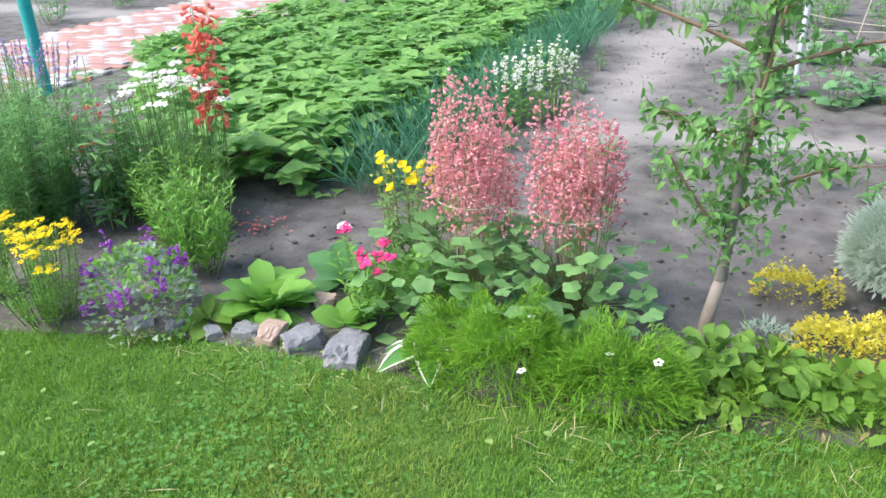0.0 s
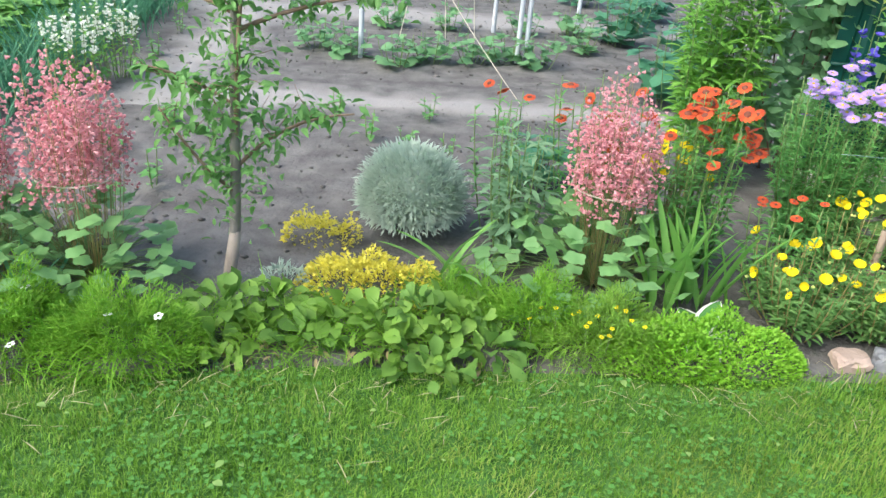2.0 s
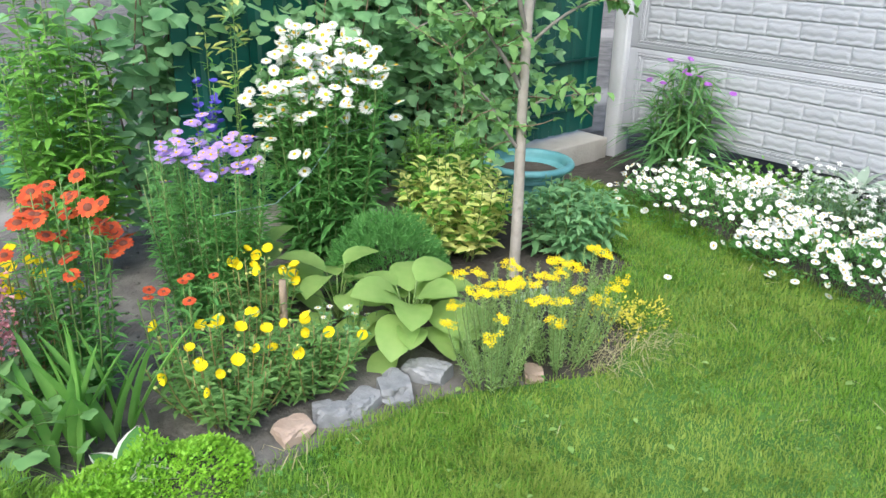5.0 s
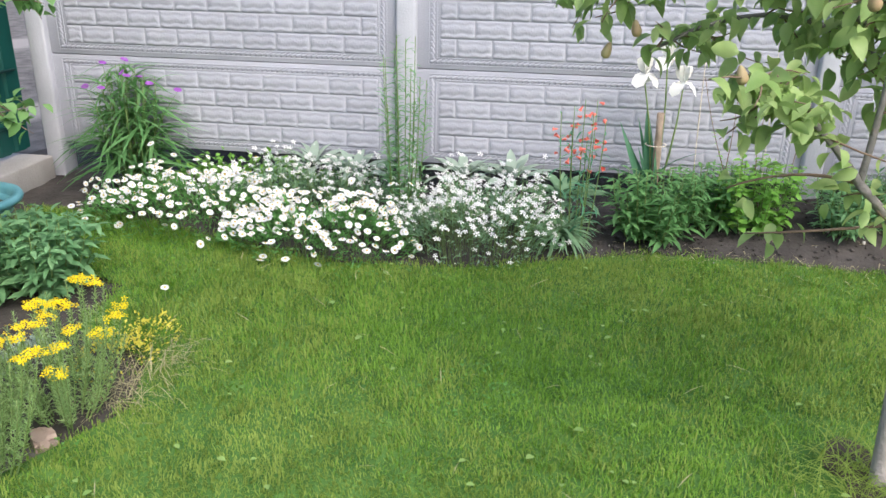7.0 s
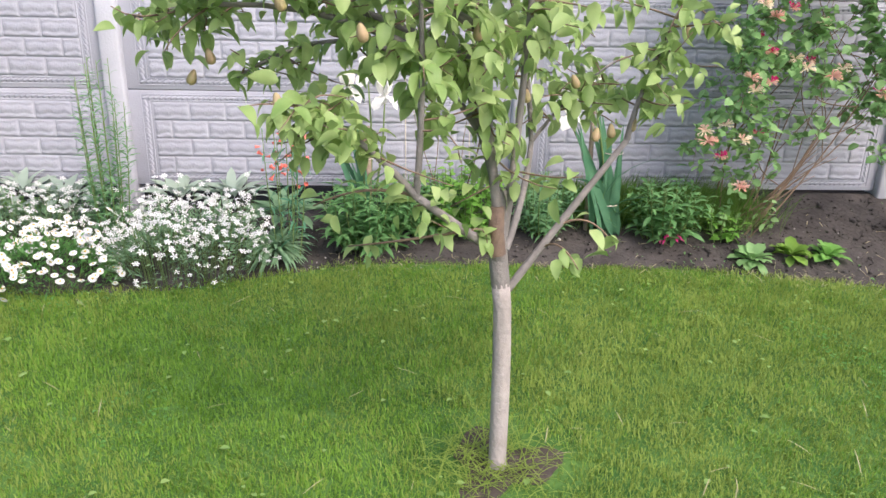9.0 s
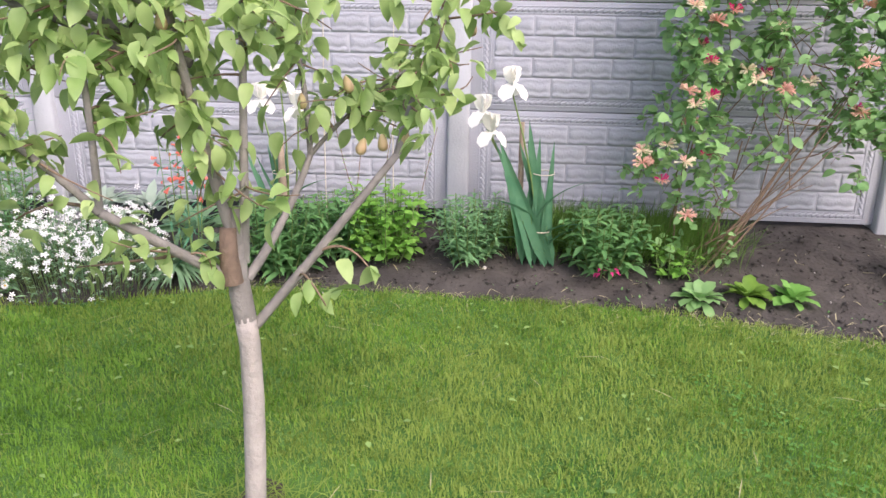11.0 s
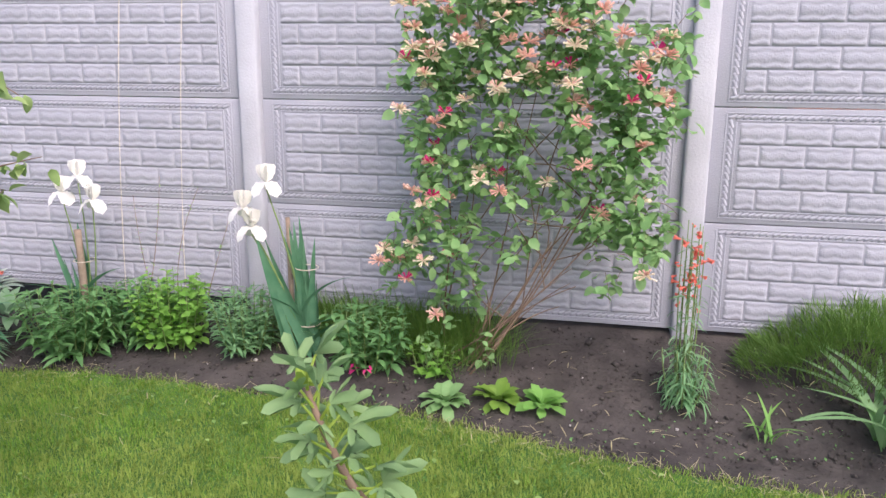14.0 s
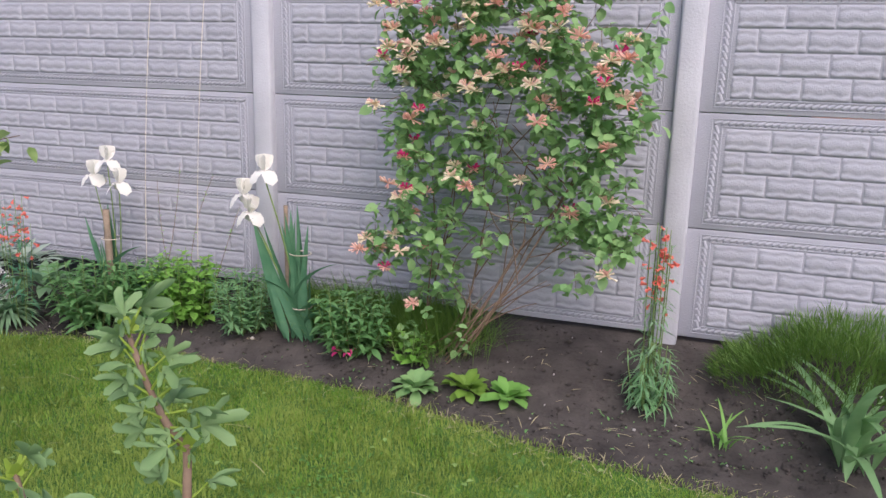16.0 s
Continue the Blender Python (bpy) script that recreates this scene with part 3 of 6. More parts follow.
def bed_litter():
    """Seedling weeds, pale crumbs and dry bits on the open bed by the fence."""
    g = Geo()
    n = 900
    x, y = rng.uniform(4.6, 5.3, n), rng.uniform(-3.4, 0.3, n)
    keep = ~inside(x, y, LAWN) & (np.array([noise.noise((a * 3, b * 3, 31)) for a, b in zip(x, y)]) + 0.3 * (x < 4.85) > 0.12)
    x, y = x[keep], y[keep]
    d = bearing(rng.uniform(0, 6.28, len(x)), rng.uniform(0.1, 1.0, len(x)))
    g.puts(blade(0.016, 0.008, 0.1), turns_along(d, rng.uniform(0.6, 1.4, len(x))), np.c_[x, y, rise(x, y) + 0.008])
    tagged(part("weed_seedlings", g, "mid"), "tiny green weed seedlings on the bare bed", "weeds", kind="stuff")
    g = Geo()
    n = 170
    x, y = rng.uniform(4.65, 5.35, n), rng.uniform(-3.4, 0.8, n)
    g.puts(bead(0.0035), turns_along(rng.normal(0, 1, (n, 3)), rng.gamma(1.5, 0.5, n)), np.c_[x, y, rise(x, y) + 0.004])
    tagged(part("pale_crumbs", g, "kerb"), "small pale stones and crumbs on the bed", "pebbles", kind="stuff")
    g = Geo()
    n = 150
    x, y = rng.uniform(4.6, 5.2, n), rng.uniform(-3.2, 0.2, n)
    d = bearing(rng.uniform(0, 6.28, n), rng.uniform(-0.05, 0.3, n))
    g.puts(leaf(0.05, 0.003, 0.2, 0.2, 3, 0.1, 0.2), turns_along(d, rng.uniform(0.4, 1.6, n)), np.c_[x, y, rise(x, y) + 0.012])
    tagged(part("dry_stalks", g, "straw"), "dry stalks scattered on the bed", "straw", kind="stuff")
    g = Geo()
    n = 46
    x, y = -1.72 + rng.normal(0, 0.09, n), 2.96 + rng.normal(0, 0.06, n)
    g.puts(blade(0.02, 0.012), turns_along(bearing(rng.uniform(0, 6.28, n), rng.normal(0, 0.2, n))), np.c_[x, y, np.full(n, 0.012)])
    tagged(part("fallen_petals", g, "red"), "fallen coral red petals on the soil", "petals", kind="stuff")


bed_litter()

# ---- concrete fence ----
FX = 5.414
POST_Y = [3.69, 1.63, -0.44, -2.485, -4.55]
SEAMS = [0.213, 0.714, 1.215, 1.716]


def wave_brick(wide, high, seed):
    """A cast split-face brick that faces -x: two wavy ledges, an undercut foot, soft sides; y from 0 to wide, z from 0 to high."""
    r = np.random.default_rng(seed)
    us = [0, 0.035, 0.15, 0.27, 0.39, 0.5, 0.61, 0.73, 0.85, 0.965, 1]
    cycles = 2.3 * wide / 0.176
    v, q = [], []
    for i, a in enumerate(us):
        low = 0.27 + 0.06 * math.sin(2 * math.pi * (cycles * a + 0.21 * seed)) + r.uniform(-1, 1) * 0.015
        top = 0.77 + 0.055 * math.sin(2 * math.pi * (cycles * 0.9 * a + 0.37 * seed + 0.3)) + r.uniform(-1, 1) * 0.015
        side = 0.3 if a in (0, 1) else 1.0
        for b, depth in ((0, 0.0), (0.04, 0.0062), (low - 0.07, 0.0066), (low, 0.0018), (low + 0.09, 0.0066), (0.5 * (low + top), 0.0062), (top - 0.08, 0.0062), (top, 0.002), (top + 0.07, 0.0045), (0.96, 0.0035), (1, -0.0005)):
            v.append((-(depth + (r.uniform(-1, 1) * 0.0009 if 0 < b < 1 else 0)) * side, a * wide, b * high))
    n = 11
    for i in range(len(us) - 1):
        for j in range(n - 1):
            k = i * n + j
            q.append((k, k + 1, k + n + 1, k + n))
    return Geo().add(v, (), q)


def rope_run(g, p0, p1, r):
    p0, p1 = np.array(p0, float), np.array(p1, float)
    length = np.linalg.norm(p1 - p0)
    d = (p1 - p0) / length
    side = np.cross(d, (1, 0, 0))
    n = int(length / 0.028)
    for k in range(n):
        c = p0 + d * (k + 0.5) * length / n
        lean = d * 0.017 + side * 0.006
        tube(g, [c - lean, c - lean * 0.4, c + lean * 0.4, c + lean], r * 0.8, r * 0.8, 5)


BRICKS = [wave_brick(0.175, 0.091, s).mesh("brick", M["concrete"]) for s in (1, 2, 3, 4, 5, 6)]
HALF = wave_brick(0.082, 0.091, 9).mesh("brick", M["concrete"])
WIDE = 2.0


def brick_panel():
    """One cast panel, 2 m by 0.5 m, its face towards -x; origin at its lower right corner, y to its left."""
    t = thing("panel", "grey concrete fence panel with cast brick relief and rope border", "fence panel", FX, 0, 0, "cast fence panels")
    g = Geo()
    box(g, 0.0, 0.035, 0, WIDE, 0.002, 0.4995, 0.004)
    part("slab", g, "concrete", t)
    g = Geo()
    for y0, y1, z0, z1 in ((0.075, 1.925, 0.474, 0.480), (0.075, 1.925, 0.022, 0.028), (0.075, 0.081, 0.028, 0.474), (1.919, 1.925, 0.028, 0.474), (0.116, 1.884, 0.442, 0.449), (0.116, 1.884, 0.054, 0.061), (0.116, 0.123, 0.061, 0.442), (1.877, 1.884, 0.061, 0.442)):
        box(g, -0.003, 0.0005, y0, y1, z0, z1, 0.0012)
    part("border_strip", g, "concrete", t)
    g = Geo()
    for z in (0.461, 0.041):
        rope_run(g, (0.0045, 0.09, z), (0.0045, 1.91, z), 0.0125)
    for y in (0.098, 1.902):
        rope_run(g, (0.0045, y, 0.055), (0.0045, y, 0.447), 0.0125)
    part("rope_border", g, "concrete", t)
    for row in range(4):
        z = 0.0635 + row * 0.0945
        y = 0.126
        if row % 2:
            o = part("brick", HALF, "concrete", t)
            o.location = (0, y, z)
            y += 0.0905
        k = 0
        while y + 0.179 < 1.876:
            o = part("brick", BRICKS[(row * 3 + k * 5) % 6], "concrete", t)
            o.location = (0, y, z)
            y += 0.1838
            k += 1
        if y + 0.086 < 1.877:
            o = part("brick", HALF, "concrete", t)
            o.location = (0, y, z)
    return t


def baluster_panel():
    t = thing("baluster_panel", "grey concrete fence panel with turned balusters", "fence panel", FX, 0, 0, "baluster panels")
    g = Geo()
    box(g, -0.004, 0.04, 0, WIDE, 0.003, 0.075, 0.006)
    part("bottom_rail", g, "concrete", t)
    g = Geo()
    box(g, -0.004, 0.04, 0, WIDE, 0.43, 0.475, 0.006)
    part("top_rail", g, "concrete", t)
    for y0, s in ((0.0, 1), (WIDE, -1)):
        g = Geo()
        v = [(x, y0 + s * yy, z) for x in (-0.002, 0.036) for yy, z in ((0, 0.075), (0.28, 0.075), (0.17, 0.43), (0, 0.43))]
        g.add(v, (), [(0, 1, 2, 3), (7, 6, 5, 4), (0, 4, 5, 1), (1, 5, 6, 2), (2, 6, 7, 3), (3, 7, 4, 0)])
        part("end_block", g, "concrete", t, smooth=False)
        for z0, z1, ya, yb in ((0.09, 0.16, 0.06, 0.13), (0.09, 0.16, 0.145, 0.215), (0.17, 0.25, 0.06, 0.19), (0.26, 0.34, 0.075, 0.155), (0.35, 0.415, 0.06, 0.14)):
            g = Geo()
            a, b = sorted((y0 + s * ya, y0 + s * yb))
            box(g, -0.014, 0.0, a, b, z0, z1, 0.007)
            part("block", g, "concrete", t)
    g = Geo()
    prof = [(0.030, 0.07), (0.034, 0.083), (0.021, 0.092), (0.022, 0.104), (0.032, 0.110), (0.032, 0.118), (0.021, 0.126), (0.030, 0.165), (0.036, 0.22), (0.031, 0.28), (0.020, 0.328), (0.031, 0.336), (0.031, 0.346), (0.020, 0.354), (0.021, 0.366), (0.031, 0.374), (0.030, 0.384), (0.022, 0.392), (0.028, 0.435)]
    n = 10
    v = [(0.018 + r * math.cos(2 * math.pi * k / n), r * math.sin(2 * math.pi * k / n), z) for r, z in prof for k in range(n)]
    q = [(j * n + k, j * n + (k + 1) % n, (j + 1) * n + (k + 1) % n, (j + 1) * n + k) for j in range(len(prof) - 1) for k in range(n)]
    me = g.add(v, (), q).mesh("baluster", M["concrete"])
    gt = Geo()
    prof2 = [(0.020, 0.47), (0.030, 0.485), (0.034, 0.505), (0.028, 0.525), (0.012, 0.535)]
    v = [(0.018 + r * math.cos(2 * math.pi * k / n), r * math.sin(2 * math.pi * k / n), z) for r, z in prof2 for k in range(n)]
    q = [(j * n + k, j * n + (k + 1) % n, (j + 1) * n + (k + 1) % n, (j + 1) * n + k) for j in range(len(prof2) - 1) for k in range(n)]
    cap = gt.add(v, [(4 * n, 4 * n + k, 4 * n + k + 1) for k in range(1, n - 1)], q).mesh("finial", M["concrete"])
    for k in range(15):
        y = 0.32 + k * (WIDE - 0.64) / 14
        o = part("baluster", me, "concrete", t)
        o.location = (0, y, 0)
        o = part("finial", cap, "concrete", t)
        o.location = (0, y, 0)
    return t


def fence_post():
    t = thing("post", "pale grey concrete fence post with chamfered edges", "fence post", FX, 0, 0, "fence posts")
    g = Geo()
    box(g, -0.045, 0.09, -0.052, 0.052, 0.0, 2.32, 0.014)
    part("shaft", g, "post", t)
    return t


concrete_fence = thing("concrete_fence", "grey cast concrete fence with brick-relief panels and baluster tops", "fence", 0, 0, 0, kind="structure")
first_panel, first_rail, first_post = brick_panel(), baluster_panel(), fence_post()
used = False
for i, y in enumerate(POST_Y):
    lift = seat(FX, y) - 0.05
    if i == 0:
        first_post.matrix_basis = pose(FX, y, lift)
    else:
        copy_thing(first_post, pose(FX, y, lift))
    if i + 1 < len(POST_Y):
        y0 = (y + POST_Y[i + 1]) / 2 - WIDE / 2
        for z in SEAMS[:3]:
            if not used:
                first_panel.matrix_basis = pose(FX, y0, z)
                first_rail.matrix_basis = pose(FX, y0, SEAMS[3])
                used = True
            else:
                copy_thing(first_panel, pose(FX, y0, z))
        if i:
            copy_thing(first_rail, pose(FX, y0, SEAMS[3]))

for o in list(scene.objects):
    if o.parent is None and o.name.split(".")[0] in ("panel", "baluster_panel", "post"):
        o.parent = concrete_fence
        for key in ("category", "group"):
            if key in o:
                del o[key]

# ---- green sheet fence with its kerb ----
def sheet_fence():
    t = thing("metal_fence", "dark green profiled steel sheet fence", "fence", 0, 3.86, 0, kind="structure")
    g = Geo()
    xs, k = [], 2.6
    while k < 5.36:
        xs += [(k, 0.0), (k + 0.07, 0.0), (k + 0.085, 0.012), (k + 0.12, 0.012)]
        k += 0.135
    v = [(x, y, z) for z in (0.17, 1.95) for x, y in xs]
    n = len(xs)
    g.add(v, (), [(j, j + 1, n + j + 1, n + j) for j in range(n - 1)])
    sheet = part("sheet", g, "sheet", t, smooth=False)
    mod = sheet.modifiers.new("thick", "SOLIDIFY")
    mod.thickness = 0.004
    g = Geo()
    for z in (0.32, 0.62, 1.75):
        box(g, 2.6, 5.36, -0.022, -0.006, z, z + 0.012, 0.0)
    part("rail", g, "sheet", t)
    k = thing("kerb", "grey concrete footing under the green fence", "kerb", 0, 0, kind="structure")
    g = Geo()
    box(g, 2.6, 5.34, 3.68, 4.0, -0.05, 0.15, 0.01)
    part("kerb_block", g, "kerb", k)


sheet_fence()


# ---- plant builders ----
def stems_of(ns, h, w, spread=0.5, base=0.2, low=0.78, bow=0.15):
    """Stem lines, in the plant's own space."""
    out = []
    for k in range(ns):
        a = k * 2.39996 + rng.uniform(-0.4, 0.4)
        r = math.sqrt((k + 0.5) / ns)
        p0 = np.array((base * w * r * math.cos(a), base * w * r * math.sin(a), 0.0))
        top = h * rng.uniform(low, 1.0) * (1 - 0.18 * r * r)
        p1 = np.array((spread * w * r * math.cos(a), spread * w * r * math.sin(a), top))
        out.append(bend(p0, p1, 0, 6, (bow * w * math.cos(a) * r * 0.3, bow * w * math.sin(a) * r * 0.3, 0)))
    return out


def along(line, f):
    f = np.asarray(f, float) * (len(line) - 1)
    i = np.clip(f.astype(int), 0, len(line) - 2)
    u = (f - i)[:, None]
    return line[i] * (1 - u) + line[i + 1] * u


def dress(g, lines, shape, per, f0=0.1, f1=0.98, el=0.5, size=1.0, taper=0.5, droop=0.0):
    """Leaves round each stem."""
    for s in lines:
        f = np.sort(rng.uniform(f0, f1, per))
        p = along(s, f)
        az = np.arange(per) * 2.39996 + rng.uniform(0, 6.28)
        e = el + rng.normal(0, 0.25, per) - droop * (1 - f)
        g.puts(shape, turns_along(bearing(az, e), size * (1.1 - taper * f) * rng.uniform(0.75, 1.2, per), rng.normal(0, 0.25, per)), p)
    return g


def stem_part(t, lines, r=0.003, mat="stem", sides=4, name="stem"):
    if len(lines) <= 60 and r >= 0.0015:
        for s in lines:
            g = Geo()
            tube(g, s, r, r * 0.6, sides)
            o = part(name, g, mat, t)
        return o
    g = Geo()
    for s in lines:
        tube(g, s, r, r * 0.6, sides)
    return part("stem_growth", g, mat, t)


def face_up(n, tilt=0.5):
    """Turns for flowers that face up and outwards."""
    d = unit(bearing(rng.uniform(0, 6.28, n), np.pi / 2 - np.abs(rng.normal(0, tilt, n))) + tilt * np.array((-0.45, -0.5, 0)))
    x = unit(np.cross(d, bearing(rng.uniform(0, 6.28, n), np.zeros(n)) + 1e-3))
    return np.stack([x, np.cross(d, x), d], axis=2)


def each(t, name, shape, mat, turns, places, label=""):
    """Single countable pieces that share one mesh."""
    me = Geo().puts(shape, np.eye(3)[None], np.zeros((1, 3))).mesh(name, M[mat])
    obs = []
    for m, p in zip(turns, places):
        o = part(name, me, mat, t, label)
        o.matrix_basis = Matrix.Translation(Vector(p)) @ Matrix([list(r) for r in m]).to_4x4()
        obs.append(o)
    return obs


def herb(name, label, x, y, h, w, ns, shape, mat, per, el=0.5, f0=0.08, size=1.0, taper=0.5, group="", stem="stem", r=0.003, spread=0.5, base=0.25, category="plant", low=0.78, z=None, droop=0.0):
    """A leafy plant of many stems; returns the thing and its stem lines."""
    t = thing(name, label, category, x, y, seat(x, y) if z is None else z, group)
    lines = stems_of(ns, h, w, spread, base, low)
    stem_part(t, lines, r, stem)
    part("foliage", dress(Geo(), lines, shape, per, f0, 0.98, el, size, taper, droop), mat, t)
    return t, lines


def tips(lines):
    return np.array([s[-1] for s in lines])


def rosette(name, label, x, y, rad, n, shape, mat, el0=0.2, el1=1.1, group="", category="plant", z=None, single=True, off=0.03, size=(0.75, 1.1), lift=0.0, loose=0.0):
    """Leaves from one crown, each a piece of its own; loose: how untidily they stand."""
    t = thing(name, label, category, x, y, seat(x, y) if z is None else z, group)
    k = np.arange(n)
    az = k * 2.39996 + rng.uniform(-0.3, 0.3, n)
    f = (k + 0.5) / n
    el = el1 + (el0 - el1) * f + rng.normal(0, 0.12 + loose, n)
    az = az + rng.normal(0, loose, n)
    d = bearing(az, el)
    p = np.c_[off * np.cos(az) * f, off * np.sin(az) * f, lift + 0.01 + 0 * f]
    tr = turns_along(d, rng.uniform(*size, n), rng.normal(0, 0.2 + loose, n))
    if single:
        each(t, "leaf", shape, mat, tr, p)
    else:
        part("foliage", Geo().puts(shape, tr, p), mat, t)
    return t


def strap_clump(name, label, x, y, n, length, width, mat, el=1.1, droop=0.5, spread=0.05, group="", category="plant", single=True, seg=7, z=None):
    t = thing(name, label, category, x, y, seat(x, y) if z is None else z, group)
    az = rng.uniform(0, 6.28, n)
    d = bearing(az, el + rng.normal(0, 0.16, n))
    p = np.c_[rng.normal(0, spread, n), rng.normal(0, spread, n), np.zeros(n)]
    tr = turns_along(d, rng.uniform(0.65, 1.1, n))
    shape = leaf(length, width, 0.12, 0.45, seg, 0.25, droop)
    if single:
        each(t, "leaf", shape, mat, tr, p)
    else:
        part("foliage", Geo().puts(shape, tr, p), mat, t)
    return t


def mound(name, label, x, y, rx, ry, h, n, shape, mat, group="", category="plant", el=0.9, turn=0.0, z=None, rough=0.25, kind=""):
    """A low cushion: shoots or small leaves over a dome."""
    t = thing(name, label, category, x, y, seat(x, y) if z is None else z, group, kind, turn)
    u = np.sqrt(rng.random(n))
    a = rng.uniform(0, 6.28, n)
    px, py = u * np.cos(a), u * np.sin(a)
    top = h * np.sqrt(np.maximum(1 - u * u, 0)) * (1 + rough * np.array([noise.noise((i * 2.5, j * 2.5, 2 + x)) for i, j in zip(px, py)]))
    pz = top * rng.uniform(0.55, 1.0, n)
    d = np.c_[px * 0.8, py * 0.8, np.full(n, math.tan(el) * 0.5)] + rng.normal(0, 0.35, (n, 3))
    p = np.c_[px * rx, py * ry, pz]
    part("foliage", Geo().puts(shape, turns_along(d, rng.uniform(0.7, 1.25, n), rng.normal(0, 0.5, n)), p), mat, t)
    return t, np.c_[px * rx, py * ry, top]


def daisies(t, places, radius, petals=14, width=0.3, disc="disc", mat="white", tilt=0.5, single=False, disc_size=0.3, name="flower_head"):
    n = len(places)
    tr = face_up(n, tilt)
    sz = rng.uniform(0.8, 1.15, n)[:, None, None]
    if single:
        heads = each(t, name, daisy(radius, petals, width), mat, tr * sz, places)
        me = Geo().puts(dome(radius * disc_size, radius * 0.2), np.eye(3)[None], np.zeros((1, 3))).mesh("flower_disc", M[disc])
        for o in heads:
            part("flower_disc", me, disc, o)
    else:
        part("bloom", Geo().puts(daisy(radius, petals, width), tr * sz, places), mat, t)
        part("bloom_centre", Geo().puts(dome(radius * disc_size, radius * 0.2, 6), tr * sz, places), disc, t)


def spray(t, lines, shape, mat, per, f0, spread, size=1.0, name="bloom", label="", hang=0.0):
    """Small flowers round the upper part of each stem; few enough to count are pieces of their own."""
    g = Geo()
    few = len(lines) * per <= 120
    for s in lines:
        f = rng.uniform(f0, 1.0, per)
        a = rng.uniform(0, 6.28, per)
        rr = spread * np.sqrt(rng.random(per)) * (1.05 - 0.55 * (f - f0) / (1 - f0))
        p = along(s, f) + np.c_[rr * np.cos(a), rr * np.sin(a), rng.normal(0, spread * 0.3, per)]
        turns = turns_along(bearing(a, rng.normal(0.2 - hang, 0.4, per)), size * rng.uniform(0.7, 1.25, per))
        if few:
            each(t, "flower", shape, mat, turns, p)
        else:
            g.puts(shape, turns, p)
    if few:
        return t
    return part(name, g, mat, t, label)


LANCE = leaf(0.07, 0.016, 0.6, 0.8, 3, 0.2, 0.3)
NEEDLE = blade(0.035, 0.005, 0.2)
SMALL = blade(0.022, 0.013, 0.2)
OVATE = leaf(0.055, 0.032, 0.6, 0.9, 3, 0.15, 0.3)
OVATE_SMALL = leaf(0.035, 0.024, 0.55, 0.8, 2, 0.15, 0.3)

# ---- bed: from the yellow stonecrop to the pink heuchera ----
herb("bushy_perennial", "dense bushy green perennial with narrow leaves", -2.62, 2.55, 0.68, 0.62, 80, blade(0.06, 0.012, 0.2), "bush", 90, 0.5)
herb("bushy_perennial", "dense bushy green perennial with narrow leaves", -3.15, 2.75, 0.75, 0.7, 70, blade(0.06, 0.012, 0.2), "bush", 85, 0.5)
t, ln = herb("lavender", "hazy grey-mauve flowering lavender behind the green bush", -3.9, 3.6, 0.62, 0.8, 80, NEEDLE, "grey", 14, 0.9)
spray(t, ln, bead(0.006), "lilac", 10, 0.75, 0.012)
t, ln = herb("penstemon", "tall leafy green penstemon shoots with a few red bells", -2.36, 2.75, 0.78, 0.42, 14, leaf(0.09, 0.022, 0.6, 0.8, 3, 0.2, 0.35), "bush", 34, 0.45)
spray(t, ln[:4], bell(0.010, 0.025), "red", 4, 0.55, 0.02)
t, ln = herb("yarrow", "white-flowered yarrow with fine green foliage", -2.12, 2.98, 0.72, 0.5, 50, NEEDLE, "bush", 40, 0.5)
top = tips(ln)[::2]
g = Geo()
for p in top:
    k = 22
    o = np.c_[rng.normal(0, 0.018, k), rng.normal(0, 0.018, k), rng.uniform(-0.003, 0.006, k)]
    g.puts(daisy(0.011, 5, 0.9), face_up(k, 0.5), p + o)
part("bloom", g, "white", t)
herb("aster_foliage", "leafy green perennial filling the bed beside the yarrow", -2.35, 2.98, 0.52, 0.6, 50, blade(0.06, 0.014, 0.2), "bush", 50, 0.5)
herb("aster_foliage", "leafy green perennial filling the bed beside the yarrow", -2.0, 2.8, 0.42, 0.5, 40, blade(0.06, 0.014, 0.2), "light", 44, 0.5)
t, ln = herb("red_penstemon", "tall spikes of coral red penstemon flowers", -2.0, 3.1, 1.08, 0.16, 5, leaf(0.08, 0.015, 0.6, 0.8, 3, 0.2, 0.3), "mid", 12, 0.5, spread=0.35)
spray(t, ln, bell(0.013, 0.032), "red", 30, 0.45, 0.03, hang=0.5)
herb("leafy_perennial", "upright pale green leafy shoots without flowers", -1.66, 2.5, 0.44, 0.34, 26, leaf(0.06, 0.020, 0.6, 0.7, 2, 0.2, 0.1), "light", 26, 0.8)
for x, y, w in ((-1.92, 2.0, 0.34), (-2.3, 2.05, 0.3)):
    t, ln = herb("yellow_stonecrop", "yellow-flowered stonecrop with pale needle foliage", x, y, 0.38, w, 36, NEEDLE, "light", 56, 0.6)
    for p in tips(ln)[::2]:
        k = 14
        g = Geo().puts(daisy(0.0115, 6, 0.5), face_up(k, 0.4), p + np.c_[rng.normal(0, 0.017, k), rng.normal(0, 0.017, k), rng.uniform(-0.004, 0.009, k)])
        part("flower_head", g, "yellow", t)
t, top = mound("dead_nettle", "purple-flowered dead nettle with silver-variegated leaves", -1.6, 2.13, 0.22, 0.17, 0.26, 420, blade(0.03, 0.022, 0.25), "silver")
part("green_foliage", Geo().puts(blade(0.03, 0.02, 0.25), turns_along(rng.normal(0, 1, (400, 3)) + (0, 0, 0.7)), top[:400] * (1, 1, 0.95)), "light", t)
spray(t, [bend(p * (1, 1, 0.8), p + (0, 0, 0.07), 0, 3) for p in top[rng.choice(420, 13)]], bell(0.007, 0.016), "purple", 14, 0.3, 0.014)
